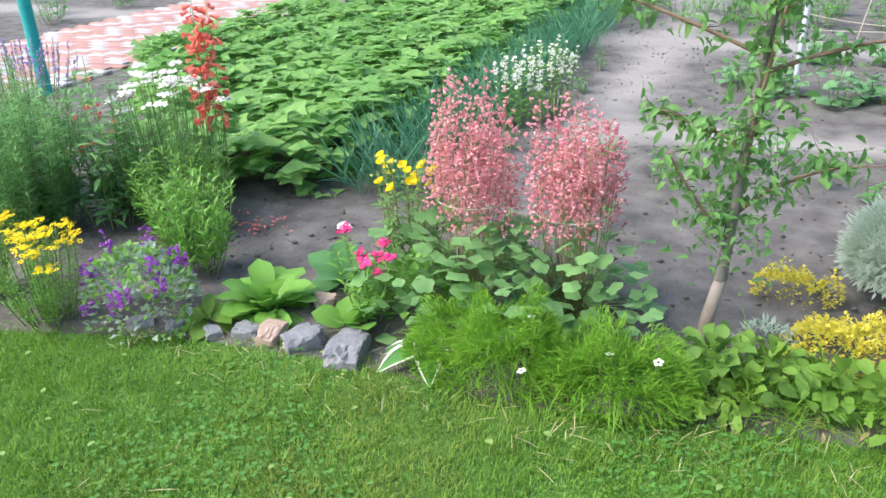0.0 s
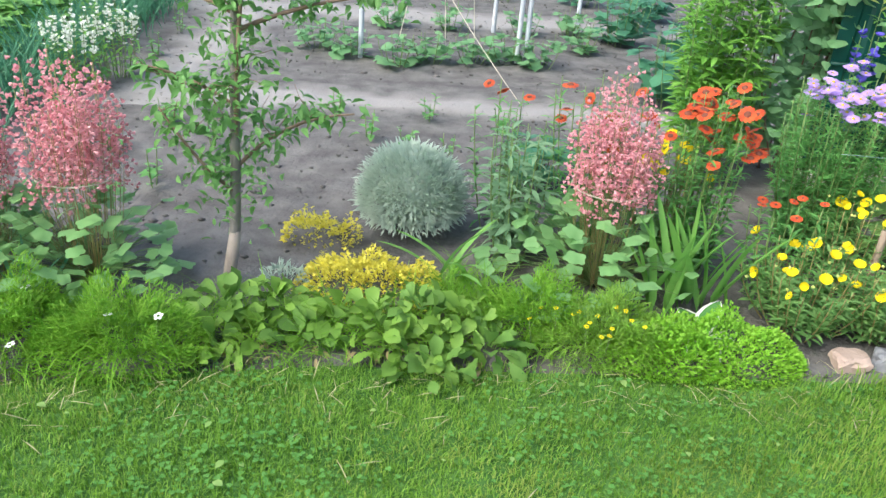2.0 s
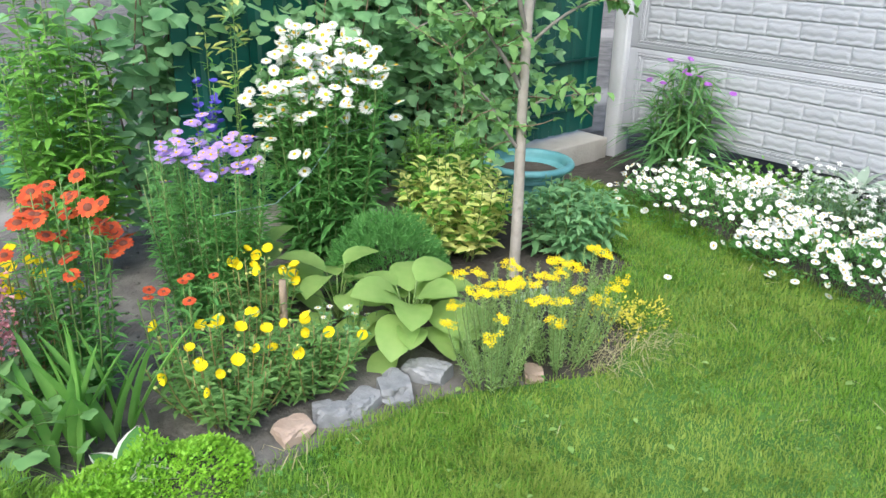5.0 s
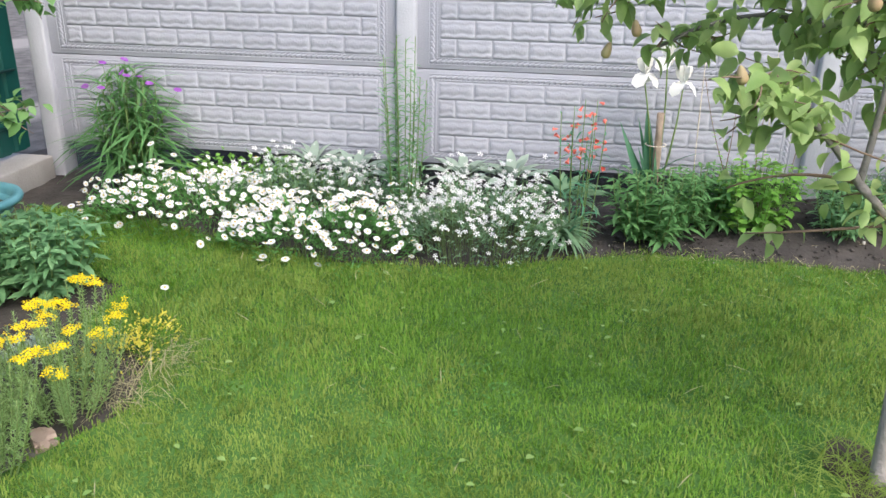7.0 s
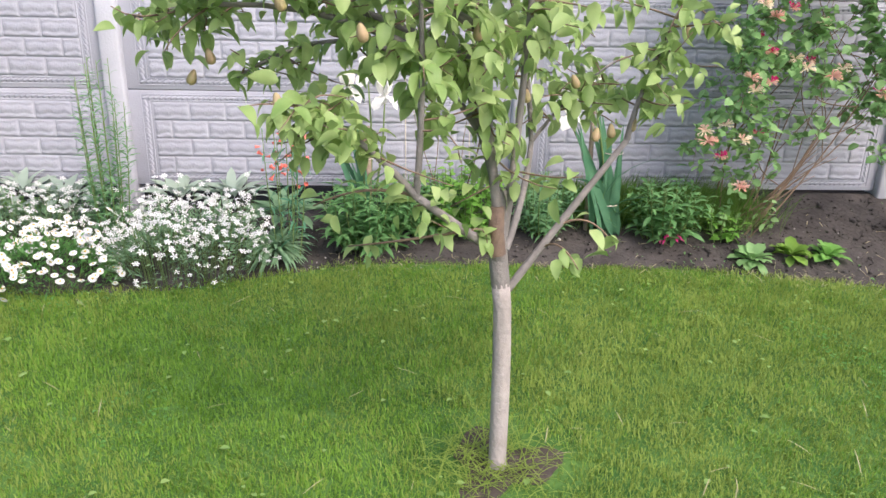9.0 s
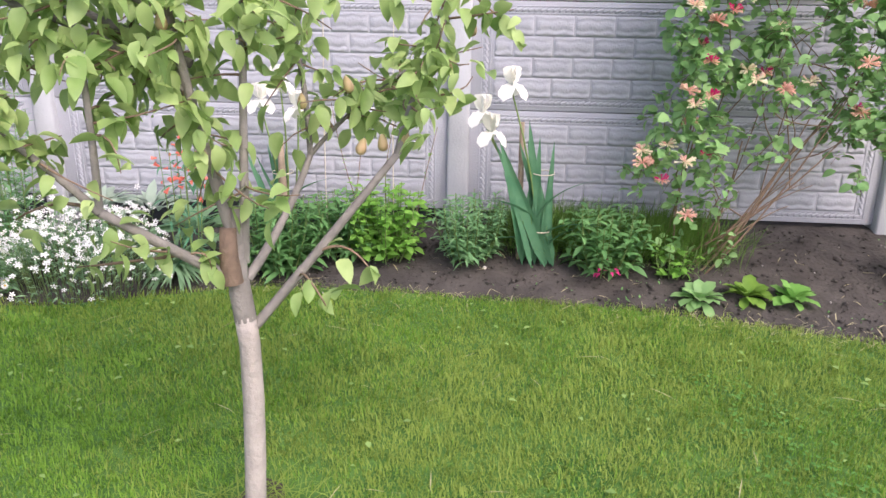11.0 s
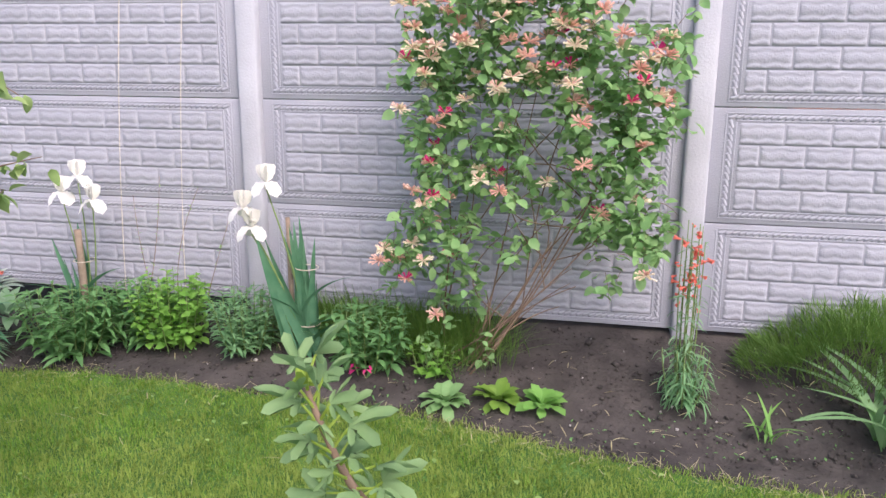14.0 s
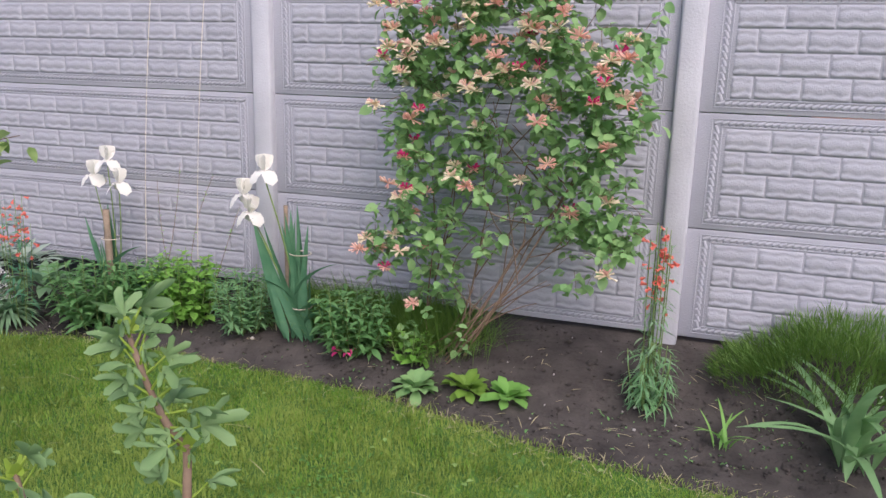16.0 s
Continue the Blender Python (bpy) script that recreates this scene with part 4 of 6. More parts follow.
PRIM = leaf(0.19, 0.085, 0.9, 0.32, 7, 0.14, 0.35, 0.10)
rosette("primula", "pale green primula rosette with crinkled leaves", -1.22, 2.33, 0.2, 34, PRIM, "light", 0.05, 1.2, "primulas")
rosette("primula", "yellowing primula rosette with crinkled leaves", -1.38, 2.2, 0.2, 16, leaf(0.12, 0.055, 0.9, 0.32, 6, 0.12, 0.4, 0.06), "primula", 0.0, 0.8, "primulas")
ROUND = leaf(0.13, 0.105, 0.45, 0.4, 5, 0.1, 0.25)
rosette("bergenia", "dark green bergenia with broad glossy leaves", -1.07, 2.62, 0.2, 9, leaf(0.19, 0.12, 0.5, 0.45, 5, 0.12, 0.3), "dark", 0.2, 1.1)
rosette("bergenia", "small bergenia with round fresh green leaves", -0.9, 2.34, 0.15, 6, ROUND, "light", 0.4, 1.2)
t, ln = herb("sweet_william", "sweet william with magenta and white flower heads", -0.86, 2.42, 0.36, 0.22, 12, leaf(0.07, 0.014, 0.5, 0.8, 3, 0.2, 0.35), "light", 16, 0.5, low=0.5, spread=0.6)
tp = tips(ln)
for p in tp[:7]:
    k = 11
    g = Geo().puts(daisy(0.012, 5, 0.9), face_up(k, 0.5), p + np.c_[rng.normal(0, 0.013, k), rng.normal(0, 0.013, k), rng.uniform(-0.008, 0.012, k)])
    part("flower_head", g, "magenta", t)
g = Geo().puts(daisy(0.014, 5, 0.9), face_up(9, 0.5), tp[9] + np.c_[rng.normal(0, 0.012, 9), rng.normal(0, 0.012, 9), rng.uniform(0, 0.01, 9)])
part("flower_head", g, "white", t, "white flower head")


def evening_primrose(x, y, h, w, ns, blooms, mat="olive"):
    t, ln = herb("evening_primrose", "evening primrose with yellow cup flowers and russet stems", x, y, h, w, ns, leaf(0.055, 0.014, 0.6, 0.8, 3, 0.2, 0.25), mat, 34, 0.5, stem="stem_red", group="evening primroses")
    n = blooms
    pk = rng.integers(0, len(ln), n)
    p = np.array([ln[k][-1] for k in pk]) + np.c_[rng.normal(0, 0.02, n), rng.normal(0, 0.02, n), rng.uniform(-0.05, 0.02, n)]
    each(t, "flower", cup(0.0185, 4, 0.75), "yellow", face_up(n, 0.75) * rng.uniform(0.8, 1.2, n)[:, None, None], p)
    each(t, "bud", bead(0.007), "cream", turns_along(bearing(rng.uniform(0, 6.28, n), rng.uniform(0.5, 1.4, n))), p + rng.normal(0, 0.02, (n, 3)))


evening_primrose(-0.86, 2.78, 0.52, 0.3, 18, 26)


def heuchera(x, y, h, w, ns):
    t = thing("heuchera", "heuchera with coral pink flower plumes tied with twine", "flower", x, y, 0, "pink heucheras")
    ln = stems_of(ns, h, w, 0.42, 0.22, 0.72, 0.1)
    stem_part(t, ln, 0.0016, "stem_red", 3)
    spray(t, ln, bell(0.0062, 0.0105), "pink", 46, 0.56, 0.045, hang=0.2)
    g = Geo()
    n = 200
    az = rng.uniform(0, 6.28, n)
    r = w * rng.uniform(0.2, 1.05, n)
    p = np.c_[r * np.cos(az), r * np.sin(az), rng.uniform(0.08, 0.34, n) - 0.12 * (r / w) ** 2] - (0.03, 0.06, 0)
    tr = turns_along(bearing(az, rng.normal(0.1, 0.35, n)), rng.uniform(0.7, 1.2, n), rng.normal(0, 0.3, n))
    each(t, "leaf", lobed(0.044, 5, 0.22, 16), "heuchera", tr, p)
    stem_part(t, [bend((0.02 * math.cos(a), 0.02 * math.sin(a), 0), q, 0.03, 4) for a, q in zip(az, p)], 0.0015, "stem", 3, "leaf_stalk")
    a = np.linspace(0, 2 * np.pi, 20)
    g = Geo()
    tube(g, np.c_[0.36 * w * np.cos(a), 0.36 * w * np.sin(a), np.full(20, h * 0.47)], 0.0022, sides=4)
    part("tie", g, "twine", t, "pale twine tied round the stems")


heuchera(-0.58, 2.68, 0.84, 0.36, 44)
heuchera(-0.24, 2.70, 0.82, 0.36, 44)
heuchera(1.48, 2.88, 0.80, 0.36, 43)
mound("ground_cover", "variegated small-leaved green and cream ground cover", -0.72, 2.52, 0.16, 0.12, 0.22, 220, blade(0.036, 0.03, 0.2), "light")


def variegated_hosta(x, y, n, s):
    t = thing("variegated_hosta", "hosta with green leaves edged in white", "hosta", x, y, 0, "variegated hostas")
    az = np.arange(n) * 2.39996
    d = bearing(az, rng.normal(0.55, 0.25, n))
    tr = turns_along(d, rng.uniform(0.8, 1.15, n) * s)
    leaves = each(t, "leaf", leaf(0.17, 0.065, 0.7, 0.9, 6, 0.15, 0.5), "mid", tr, np.zeros((n, 3)) + (0, 0, 0.01))
    v, tt, q = leaf(0.174, 0.08, 0.7, 0.9, 6, 0.15, 0.5)
    rim = v.reshape(-1, 3, 3)
    inner = rim[:, 1:2] + (rim - rim[:, 1:2]) * 0.72
    strips = []
    for k in range(len(rim) - 1):
        for s_ in (0, 2):
            strips.append((rim[k, s_], inner[k, s_], inner[k + 1, s_], rim[k + 1, s_]))
    g = Geo()
    for st in strips:
        g.add(np.array(st) + (0, 0, 0.0015), (), [(0, 1, 2, 3)])
    me = g.mesh("leaf_edge", M["ivory"])
    for o in leaves:
        part("leaf_edge", me, "ivory", o, "white leaf edge")


variegated_hosta(-0.58, 2.28, 11, 1.0)
variegated_hosta(1.76, 2.52, 9, 0.85)
for x, y in ((-1.12, 4.75), (-1.0, 5.05)):
    t, ln = herb("white_snapdragon", "white and cream flower spikes behind the onions", x, y, 0.5, 0.3, 14, LANCE, "light", 12, 0.5)
    spray(t, ln, cup(0.012), "ivory", 14, 0.55, 0.02)

# stones along the lawn's edge
def rock(x, y, sx, sy, sz, mat, label, seed):
    bm = bmesh.new()
    bmesh.ops.create_icosphere(bm, subdivisions=4, radius=1)
    for v in bm.verts:
        n1 = noise.noise(v.co * 1.1 + Vector((seed, 0, 0))) * 0.5 + noise.noise(v.co * 3 + Vector((0, seed, 0))) * 0.2 + noise.noise(v.co * 8 + Vector((0, seed, 3))) * 0.07
        c = v.co * (1 + n1)
        for a in range(3):
            c[a] = max(-0.78, min(0.78, c[a]))
        v.co = Vector((c.x * sx, c.y * sy, c.z * sz))
    for f in bm.faces:
        f.smooth = False
    me = bpy.data.meshes.new("stone")
    bm.to_mesh(me)
    bm.free()
    me.materials.append(M[mat])
    ob = new("edging_stone", me)
    ob.matrix_basis = pose(x, y, sz * 0.2, 0, 0, seed * 47)
    tagged(ob, label, "stone", "edging stones")


for k, (x, y, s) in enumerate(((-1.59, 2.09, 0.055), (-1.46, 2.12, 0.045), (-1.31, 2.13, 0.05), (-1.2, 2.18, 0.06), (-0.99, 2.19, 0.085), (-0.82, 2.18, 0.10), (2.36, 2.43, 0.08), (2.45, 2.42, 0.075), (2.58, 2.42, 0.09), (2.73, 2.43, 0.09))):
    rock(x, y, s * 1.05, s * 0.72, s * 0.58, "stone", "rough grey granite edging stone half sunk in the bed", k + 1)
rock(-1.11, 2.18, 0.06, 0.05, 0.05, "stone_warm", "pinkish brown edging stone half sunk in the bed", 21)
rock(-1.06, 2.44, 0.06, 0.05, 0.045, "stone_warm", "pinkish flat stone lying in the bed", 22)
rock(2.22, 2.44, 0.07, 0.055, 0.035, "stone_warm", "pinkish flat stone at the bed's edge", 23)
rock(3.0, 2.2, 0.05, 0.04, 0.03, "stone_warm", "brown stone under the yellow stonecrop", 24)

# ---- bed: grass edging and low plants by the lawn ----
def tuft_row(name, label, pts, n, length, width, mat, spread, el, droop, group=""):
    t = thing(name, label, "grass", *pts[0], 0, group)
    P = np.array(pts) - np.array(pts[0])
    k = rng.integers(0, len(P) - 1, n)
    u = rng.random(n)[:, None]
    c = P[k] * (1 - u) + P[k + 1] * u + rng.normal(0, spread, (n, 2))
    d = bearing(rng.uniform(0, 6.28, n), el + rng.normal(0, 0.25, n))
    g = Geo().puts(leaf(length, width, 0.15, 0.5, 4, 0.2, droop), turns_along(d, rng.uniform(0.6, 1.25, n)), np.c_[c, np.zeros(n)])
    part("grass_growth", g, mat, t)
    return t


def fine_clump(label, x, y, rx, ry, h, n, mat, long=0.028, wide=0.0038):
    """A cushion of fine upright leaves with longer blades leaning over the lawn."""
    t, top = mound("grass_clump", label, x, y, rx, ry, h, n, blade(long, wide, 0.15), mat, category="grass", el=0.9, rough=1.3)
    k = int(n * 0.04)
    p = top[rng.integers(0, len(top), k)]
    az = np.arctan2(p[:, 1], p[:, 0]) + rng.normal(0, 0.7, k)
    part("long_growth", Geo().puts(leaf(0.13, 0.0034, 0.15, 0.5, 4, 0.2, 0.7), turns_along(bearing(az, 0.7 + rng.normal(0, 0.3, k)), rng.uniform(0.5, 1.2, k)), p * (0.8, 0.8, 0.45)), mat, t)
    return t


fine_clump("bright green fine-leaved grassy clump with a few pale flowers", -0.36, 2.28, 0.3, 0.17, 0.19, 11000, "tuft")
fine_clump("bright green fine-leaved grassy clump beside the primulas", 0.0, 2.27, 0.25, 0.15, 0.17, 8000, "tuft")
fine_clump("low yellow-green fine-leaved clump along the bed", 1.22, 2.52, 0.2, 0.13, 0.17, 5000, "tuft")
fine_clump("low yellow-green fine-leaved clump with tiny yellow flowers", 1.42, 2.45, 0.22, 0.15, 0.15, 6500, "needle_lime")
tuft_row("grass_clump", "fresh green grass round the strappy leaves", [(0.9, 2.62), (1.1, 2.66)], 700, 0.16, 0.003, "tuft", 0.07, 1.1, 0.45)
t = thing("yellow_flowers", "tiny yellow flowers on the fine-leaved clump", "flower", 1.42, 2.45, 0.0)
p = np.c_[rng.normal(0, 0.09, 16), rng.normal(-0.02, 0.06, 16), rng.uniform(0.12, 0.17, 16)]
stem_part(t, [bend((a * 0.9, b * 0.9, 0), (a, b, c), 0, 3) for a, b, c in p], 0.0015)
each(t, "flower_head", daisy(0.008, 5, 0.8), "yellow", face_up(16, 0.3), p)
t = thing("pale_flowers", "small pale lilac star flowers in the grass clump", "flower", -0.2, 2.2, 0.0)
p = np.array([(-0.02, -0.08, 0.13), (0.2, 0.03, 0.17), (-0.05, 0.1, 0.2), (0.33, 0.05, 0.16)])
stem_part(t, [bend((a * 0.9, b * 0.9, 0), (a, b, c), 0, 3) for a, b, c in p], 0.001)
each(t, "flower_head", daisy(0.014, 5, 0.8), "white", face_up(4, 0.3), p)
EDGE_LEAF = leaf(0.08, 0.042, 1.1, 0.34, 8, 0.2, 0.35, 0.12)
for x, y, n, lift in ((0.12, 2.40, 18, 0.04), (0.24, 2.34, 20, 0.03), (0.27, 2.47, 22, 0.07), (0.37, 2.36, 20, 0.03), (0.42, 2.48, 20, 0.07), (0.51, 2.38, 18, 0.03), (0.58, 2.46, 16, 0.05), (0.72, 2.44, 20, 0.06), (0.80, 2.34, 20, 0.02), (0.86, 2.48, 22, 0.08), (0.93, 2.37, 20, 0.03), (1.0, 2.45, 20, 0.07), (1.07, 2.35, 18, 0.03), (0.88, 2.28, 14, 0.01)):
    rosette("primula", "primula rosette with broad crinkled green leaves edging the lawn", x, y, 0.13, n + 12, EDGE_LEAF, ("primula", "primula_dull")[n // 2 % 2], -0.1, 1.35, "primulas", lift=lift + 0.01, off=0.1, size=(0.45, 1.2), loose=0.45)
tuft_row("grass_clump", "loose green grass growing among the primulas", [(0.15, 2.42), (0.5, 2.44), (0.9, 2.46)], 900, 0.17, 0.003, "tuft", 0.06, 1.0, 0.6)
t = thing("withered_leaves", "dry brown primula leaves under the edging plants", "dead leaves", 0.55, 2.3, 0.0)
p = np.c_[rng.uniform(-0.35, 0.5, 30), rng.normal(0.03, 0.04, 30), rng.uniform(0.012, 0.03, 30)]
each(t, "leaf", leaf(0.045, 0.015, 0.6, 0.5, 4, 0.3, 0.5, 0.1), "brown", turns_along(bearing(rng.uniform(3.3, 6.1, 30), rng.normal(-0.2, 0.3, 30)), rng.uniform(0.6, 1.1, 30)), p)
mound("bright_stonecrop", "cushion of bright lime green stonecrop by the lawn", 1.74, 2.43, 0.33, 0.17, 0.105, 9000, blade(0.013, 0.008, 0.2), "lime", rough=1.2)
mound("bright_stonecrop", "cushion of yellow-green stonecrop by the lawn", 1.58, 2.4, 0.2, 0.14, 0.12, 2600, blade(0.02, 0.006, 0.2), "lime", rough=0.8)
mound("golden_spirea", "low golden-leaved creeping plant on bare soil", 0.47, 3.08, 0.15, 0.10, 0.08, 700, blade(0.017, 0.012), "gold", rough=1.6)
mound("golden_spirea", "spreading golden-leaved plant with yellow foliage", 0.68, 2.70, 0.25, 0.15, 0.12, 2600, blade(0.018, 0.012), "gold", rough=1.0)
mound("silver_ragwort", "small silver-white felted ragwort", 0.40, 2.70, 0.09, 0.06, 0.09, 200, blade(0.03, 0.008), "silver")
t = thing("santolina", "clipped grey-green santolina ball on bare soil", "shrub", 0.80, 3.22, 0)
n = 8000
d = unit(rng.normal(0, 1, (n, 3)) + (0, 0, 0.35))
d[:, 2] = np.abs(d[:, 2] + 0.35) * 1.0 - 0.45
d = unit(d)
r = rng.uniform(0.72, 0.98, n)[:, None] * (1 + 0.05 * rng.normal(0, 1, (n, 1)))
part("foliage", Geo().puts(blade(0.034, 0.009, 0.1), turns_along(d + (0, 0, 0.25) + rng.normal(0, 0.3, (n, 3)), rng.uniform(0.6, 1.25, n)), d * r * (0.205, 0.205, 0.185) + (0, 0, 0.155)), "santolina", t)
part("inner_growth", Geo().puts(bead(1.0), turns_along([(0, 1, 0)], 0.175) * 1.0, [(0, 0, 0.155)]), "santolina", t)
strap_clump("crocosmia", "young strappy green leaves in front of the santolina", 0.95, 2.82, 8, 0.34, 0.026, "strap", 1.0, 0.35, 0.02)
strap_clump("gladiolus", "fan of upright fresh green gladiolus leaves", 1.70, 2.72, 13, 0.42, 0.036, "strap", 1.35, 0.1, 0.035)
strap_clump("gladiolus", "fan of upright fresh green gladiolus leaves", 1.84, 2.74, 11, 0.42, 0.036, "strap", 1.3, 0.12, 0.035)
strap_clump("daylily_shoot", "narrow green leaves growing among the heuchera", -0.35, 2.5, 9, 0.26, 0.018, "blue", 1.25, 0.2, 0.03)
herb("rose_campion", "upright grey-green leafy perennial not yet in flower", 1.18, 3.05, 0.54, 0.26, 16, leaf(0.085, 0.024, 0.6, 0.7, 3, 0.2, 0.4), "grey", 24, 0.35)


def helenium(x, y, h, w, ns, blooms):
    t, ln = herb("helenium", "helenium with orange-red daisies and dark centres", x, y, h, w, ns, leaf(0.07, 0.014, 0.6, 0.8, 3, 0.2, 0.4), "mid", 40, 0.5, group="heleniums")
    tp = tips(ln)
    pk = tp[rng.integers(0, len(tp), blooms)] + np.c_[rng.normal(0, 0.03, blooms), rng.normal(0, 0.03, blooms), rng.uniform(-0.06, 0.01, blooms)]
    daisies(t, pk, 0.028, 12, 0.5, "darkdisc", "orange", 0.5, True, 0.42)


helenium(1.83, 2.98, 0.77, 0.28, 24, 34)
helenium(1.5, 3.2, 0.76, 0.46, 16, 10)
helenium(1.15, 3.25, 0.66, 0.3, 6, 4)
evening_primrose(1.72, 3.05, 0.52, 0.25, 14, 14)
evening_primrose(2.14, 2.66, 0.29, 0.46, 40, 20)
evening_primrose(2.42, 2.95, 0.36, 0.3, 16, 12)
evening_primrose(2.40, 2.62, 0.22, 0.34, 30, 6)
t, ln = herb("chickweed", "low weed with tiny white flowers beside the hosta", 2.6, 2.72, 0.2, 0.26, 14, OVATE, "sage", 14, 0.3, size=0.5)
daisies(t, tips(ln)[:7], 0.012, 8, 0.4, "disc", "white", 0.3, True)
t, ln = herb("gaillardia", "blanket flowers with small red heads on thin stems", 2.1, 2.85, 0.42, 0.3, 12, LANCE, "mid", 14, 0.5)
daisies(t, tips(ln)[:7], 0.019, 12, 0.6, "darkdisc", "orange", 0.4, True)
t, ln = herb("aster", "lilac aster in full flower with dark green stems", 2.38, 3.2, 0.78, 0.46, 56, leaf(0.06, 0.011, 0.5, 0.8, 2, 0.2, 0.3), "mid", 100, 0.4)
tp = tips(ln)
pk = tp[rng.integers(0, 24, 62)] * (1.1, 1.1, 1) + np.c_[rng.normal(0, 0.025, (62, 2)), rng.uniform(-0.04, 0.02, 62)]
daisies(t, pk, 0.024, 18, 0.32, "disc", "lilac", 0.3, True, 0.22)
herb("phlox", "tall leafy green phlox in bud", 2.16, 3.95, 1.25, 0.48, 26, leaf(0.12, 0.03, 0.6, 0.8, 3, 0.2, 0.3), "light", 64, 0.35, f0=0.2)
herb("cabbage", "blue-green cabbage leaves behind the helenium", 1.36, 3.75, 0.28, 0.3, 8, leaf(0.14, 0.12, 0.5, 0.4, 4, 0.1, 0.2), "blue", 4, 0.5)
t, ln = herb("delphinium", "delphinium with a deep blue flower spike", 2.62, 3.62, 1.02, 0.12, 3, lobed(0.06, 3, 0.5, 14), "mid", 10, 0.3)
spray(t, ln, cup(0.016), "blueflower", 22, 0.55, 0.025)
t, ln = herb("shasta_daisy", "tall shasta daisies with white petals and yellow centres", 3.08, 3.5, 1.05, 0.54, 60, leaf(0.11, 0.02, 0.5, 0.8, 3, 0.2, 0.35), "mid", 70, 0.5, f0=0.02)
tp = tips(ln)
pk = np.concatenate([tp, tp[rng.integers(0, 60, 190)] + np.c_[rng.normal(0, 0.055, (190, 2)), -rng.gamma(1.3, 0.07, 190)]])
daisies(t, pk, 0.029, 17, 0.26, "disc", "white", 0.65, True, 0.27)
t, ln = herb("lily", "green lily stems with pale unopened buds", 2.75, 3.7, 1.2, 0.3, 4, LANCE, "light", 40, 0.4, spread=0.4)
spray(t, ln, leaf(0.07, 0.02, 0.5, 0.5, 3, 0.4, 0.0), "cream", 6, 0.88, 0.03)
mound("cosmos_seedlings", "feathery bright green mound of fine foliage", 3.05, 3.05, 0.27, 0.2, 0.32, 7000, blade(0.04, 0.004, 0.1), "mid")
t, ln = herb("euonymus", "variegated euonymus shrub with yellow-edged leaves", 3.54, 3.17, 0.46, 0.56, 42, leaf(0.08, 0.034, 0.6, 0.7, 3, 0.2, 0.3), "cream", 22, 0.6, category="shrub")
part("green_foliage", dress(Geo(), ln, leaf(0.075, 0.034, 0.6, 0.7, 3, 0.2, 0.3), 10, 0.1, 0.95, 0.5), "light", t)
herb("leafy_shrub", "pale green leafy shrub behind the euonymus", 3.72, 3.46, 0.58, 0.46, 34, leaf(0.085, 0.032, 0.6, 0.8, 3, 0.2, 0.3), "light", 24, 0.5, category="shrub")
HOSTA = leaf(0.2, 0.145, 0.5, 0.55, 8, 0.14, 0.38, 0.015)
for x, y, n, s in ((2.83, 2.64, 26, 0.95), (2.74, 2.95, 16, 0.9), (2.56, 3.2, 15, 0.95)):
    t = thing("hosta", "large pale green hosta with broad smooth leaves", "hosta", x, y, 0, "large hostas")
    az = np.arange(n) * 2.39996 + rng.uniform(-0.2, 0.2, n)
    f = (np.arange(n) + 0.5) / n
    rad = 0.03 + 0.11 * f
    p = np.c_[rad * np.cos(az), rad * np.sin(az), 0.21 - 0.15 * f + rng.normal(0, 0.02, n)]
    each(t, "leaf", HOSTA, "hosta", turns_along(bearing(az, 0.6 - 0.6 * f + rng.normal(0, 0.2, n)), s * rng.uniform(0.75, 1.1, n), rng.normal(0, 0.2, n)), p)
    stem_part(t, [bend((0, 0, 0), q, 0.02, 4) for q in p], 0.005)
for x, y, w, ns in ((2.86, 2.25, 0.28, 24), (3.12, 2.2, 0.32, 26), (3.03, 2.38, 0.24, 16), (3.3, 2.25, 0.24, 12)):
    t, ln = herb("yellow_stonecrop", "yellow-flowered stonecrop with pale needle foliage", x, y, 0.37, w, ns, blade(0.026, 0.0045, 0.15), "needle", 120, 0.75, group="yellow stonecrops", spread=0.62)
    for p in tips(ln)[::2]:
        k = 13
        head = Geo().puts(daisy(0.0105, 5, 0.42), face_up(k, 0.35), p + np.c_[rng.normal(0, 0.015, k), rng.normal(0, 0.015, k), rng.uniform(-0.004, 0.008, k)])
        part("flower_head", head, "yellow", t)
mound("golden_stonecrop", "straggling golden stonecrop at the lawn's edge", 3.46, 2.24, 0.17, 0.14, 0.09, 420, blade(0.016, 0.009), "gold", rough=1.8)
mound("golden_stonecrop", "straggling golden stonecrop at the lawn's edge", 3.63, 2.2, 0.13, 0.09, 0.07, 220, blade(0.015, 0.008), "gold", rough=1.8)
tuft_row("dry_grass_tuft", "dry straw-coloured grass straggling over the lawn's edge", [(3.2, 2.12), (3.4, 2.1), (3.6, 2.14)], 260, 0.14, 0.002, "straw", 0.06, 0.5, 0.5)
mound("blue_stonecrop", "low blue-grey stonecrop behind the yellow flowers", 3.38, 2.5, 0.12, 0.09, 0.1, 500, blade(0.016, 0.008), "silver")
PEONY = leaf(0.10, 0.026, 0.6, 0.8, 3, 0.2, 0.35)
herb("sage", "rounded grey-green sage bush beside the lawn", 3.93, 2.82, 0.37, 0.48, 34, leaf(0.10, 0.032, 0.6, 0.8, 3, 0.2, 0.35), "sage", 26, 0.35)
t = thing("daisy", "single white daisy flower standing in the lawn", "flower", 3.91, 2.29, 0)
stem_part(t, [bend((0, 0, 0), (0.005, 0, 0.07), 0, 3)], 0.002)
daisies(t, np.array([(0.005, 0, 0.07)]), 0.02, 14, 0.4, "disc", "white", 0.2, True)

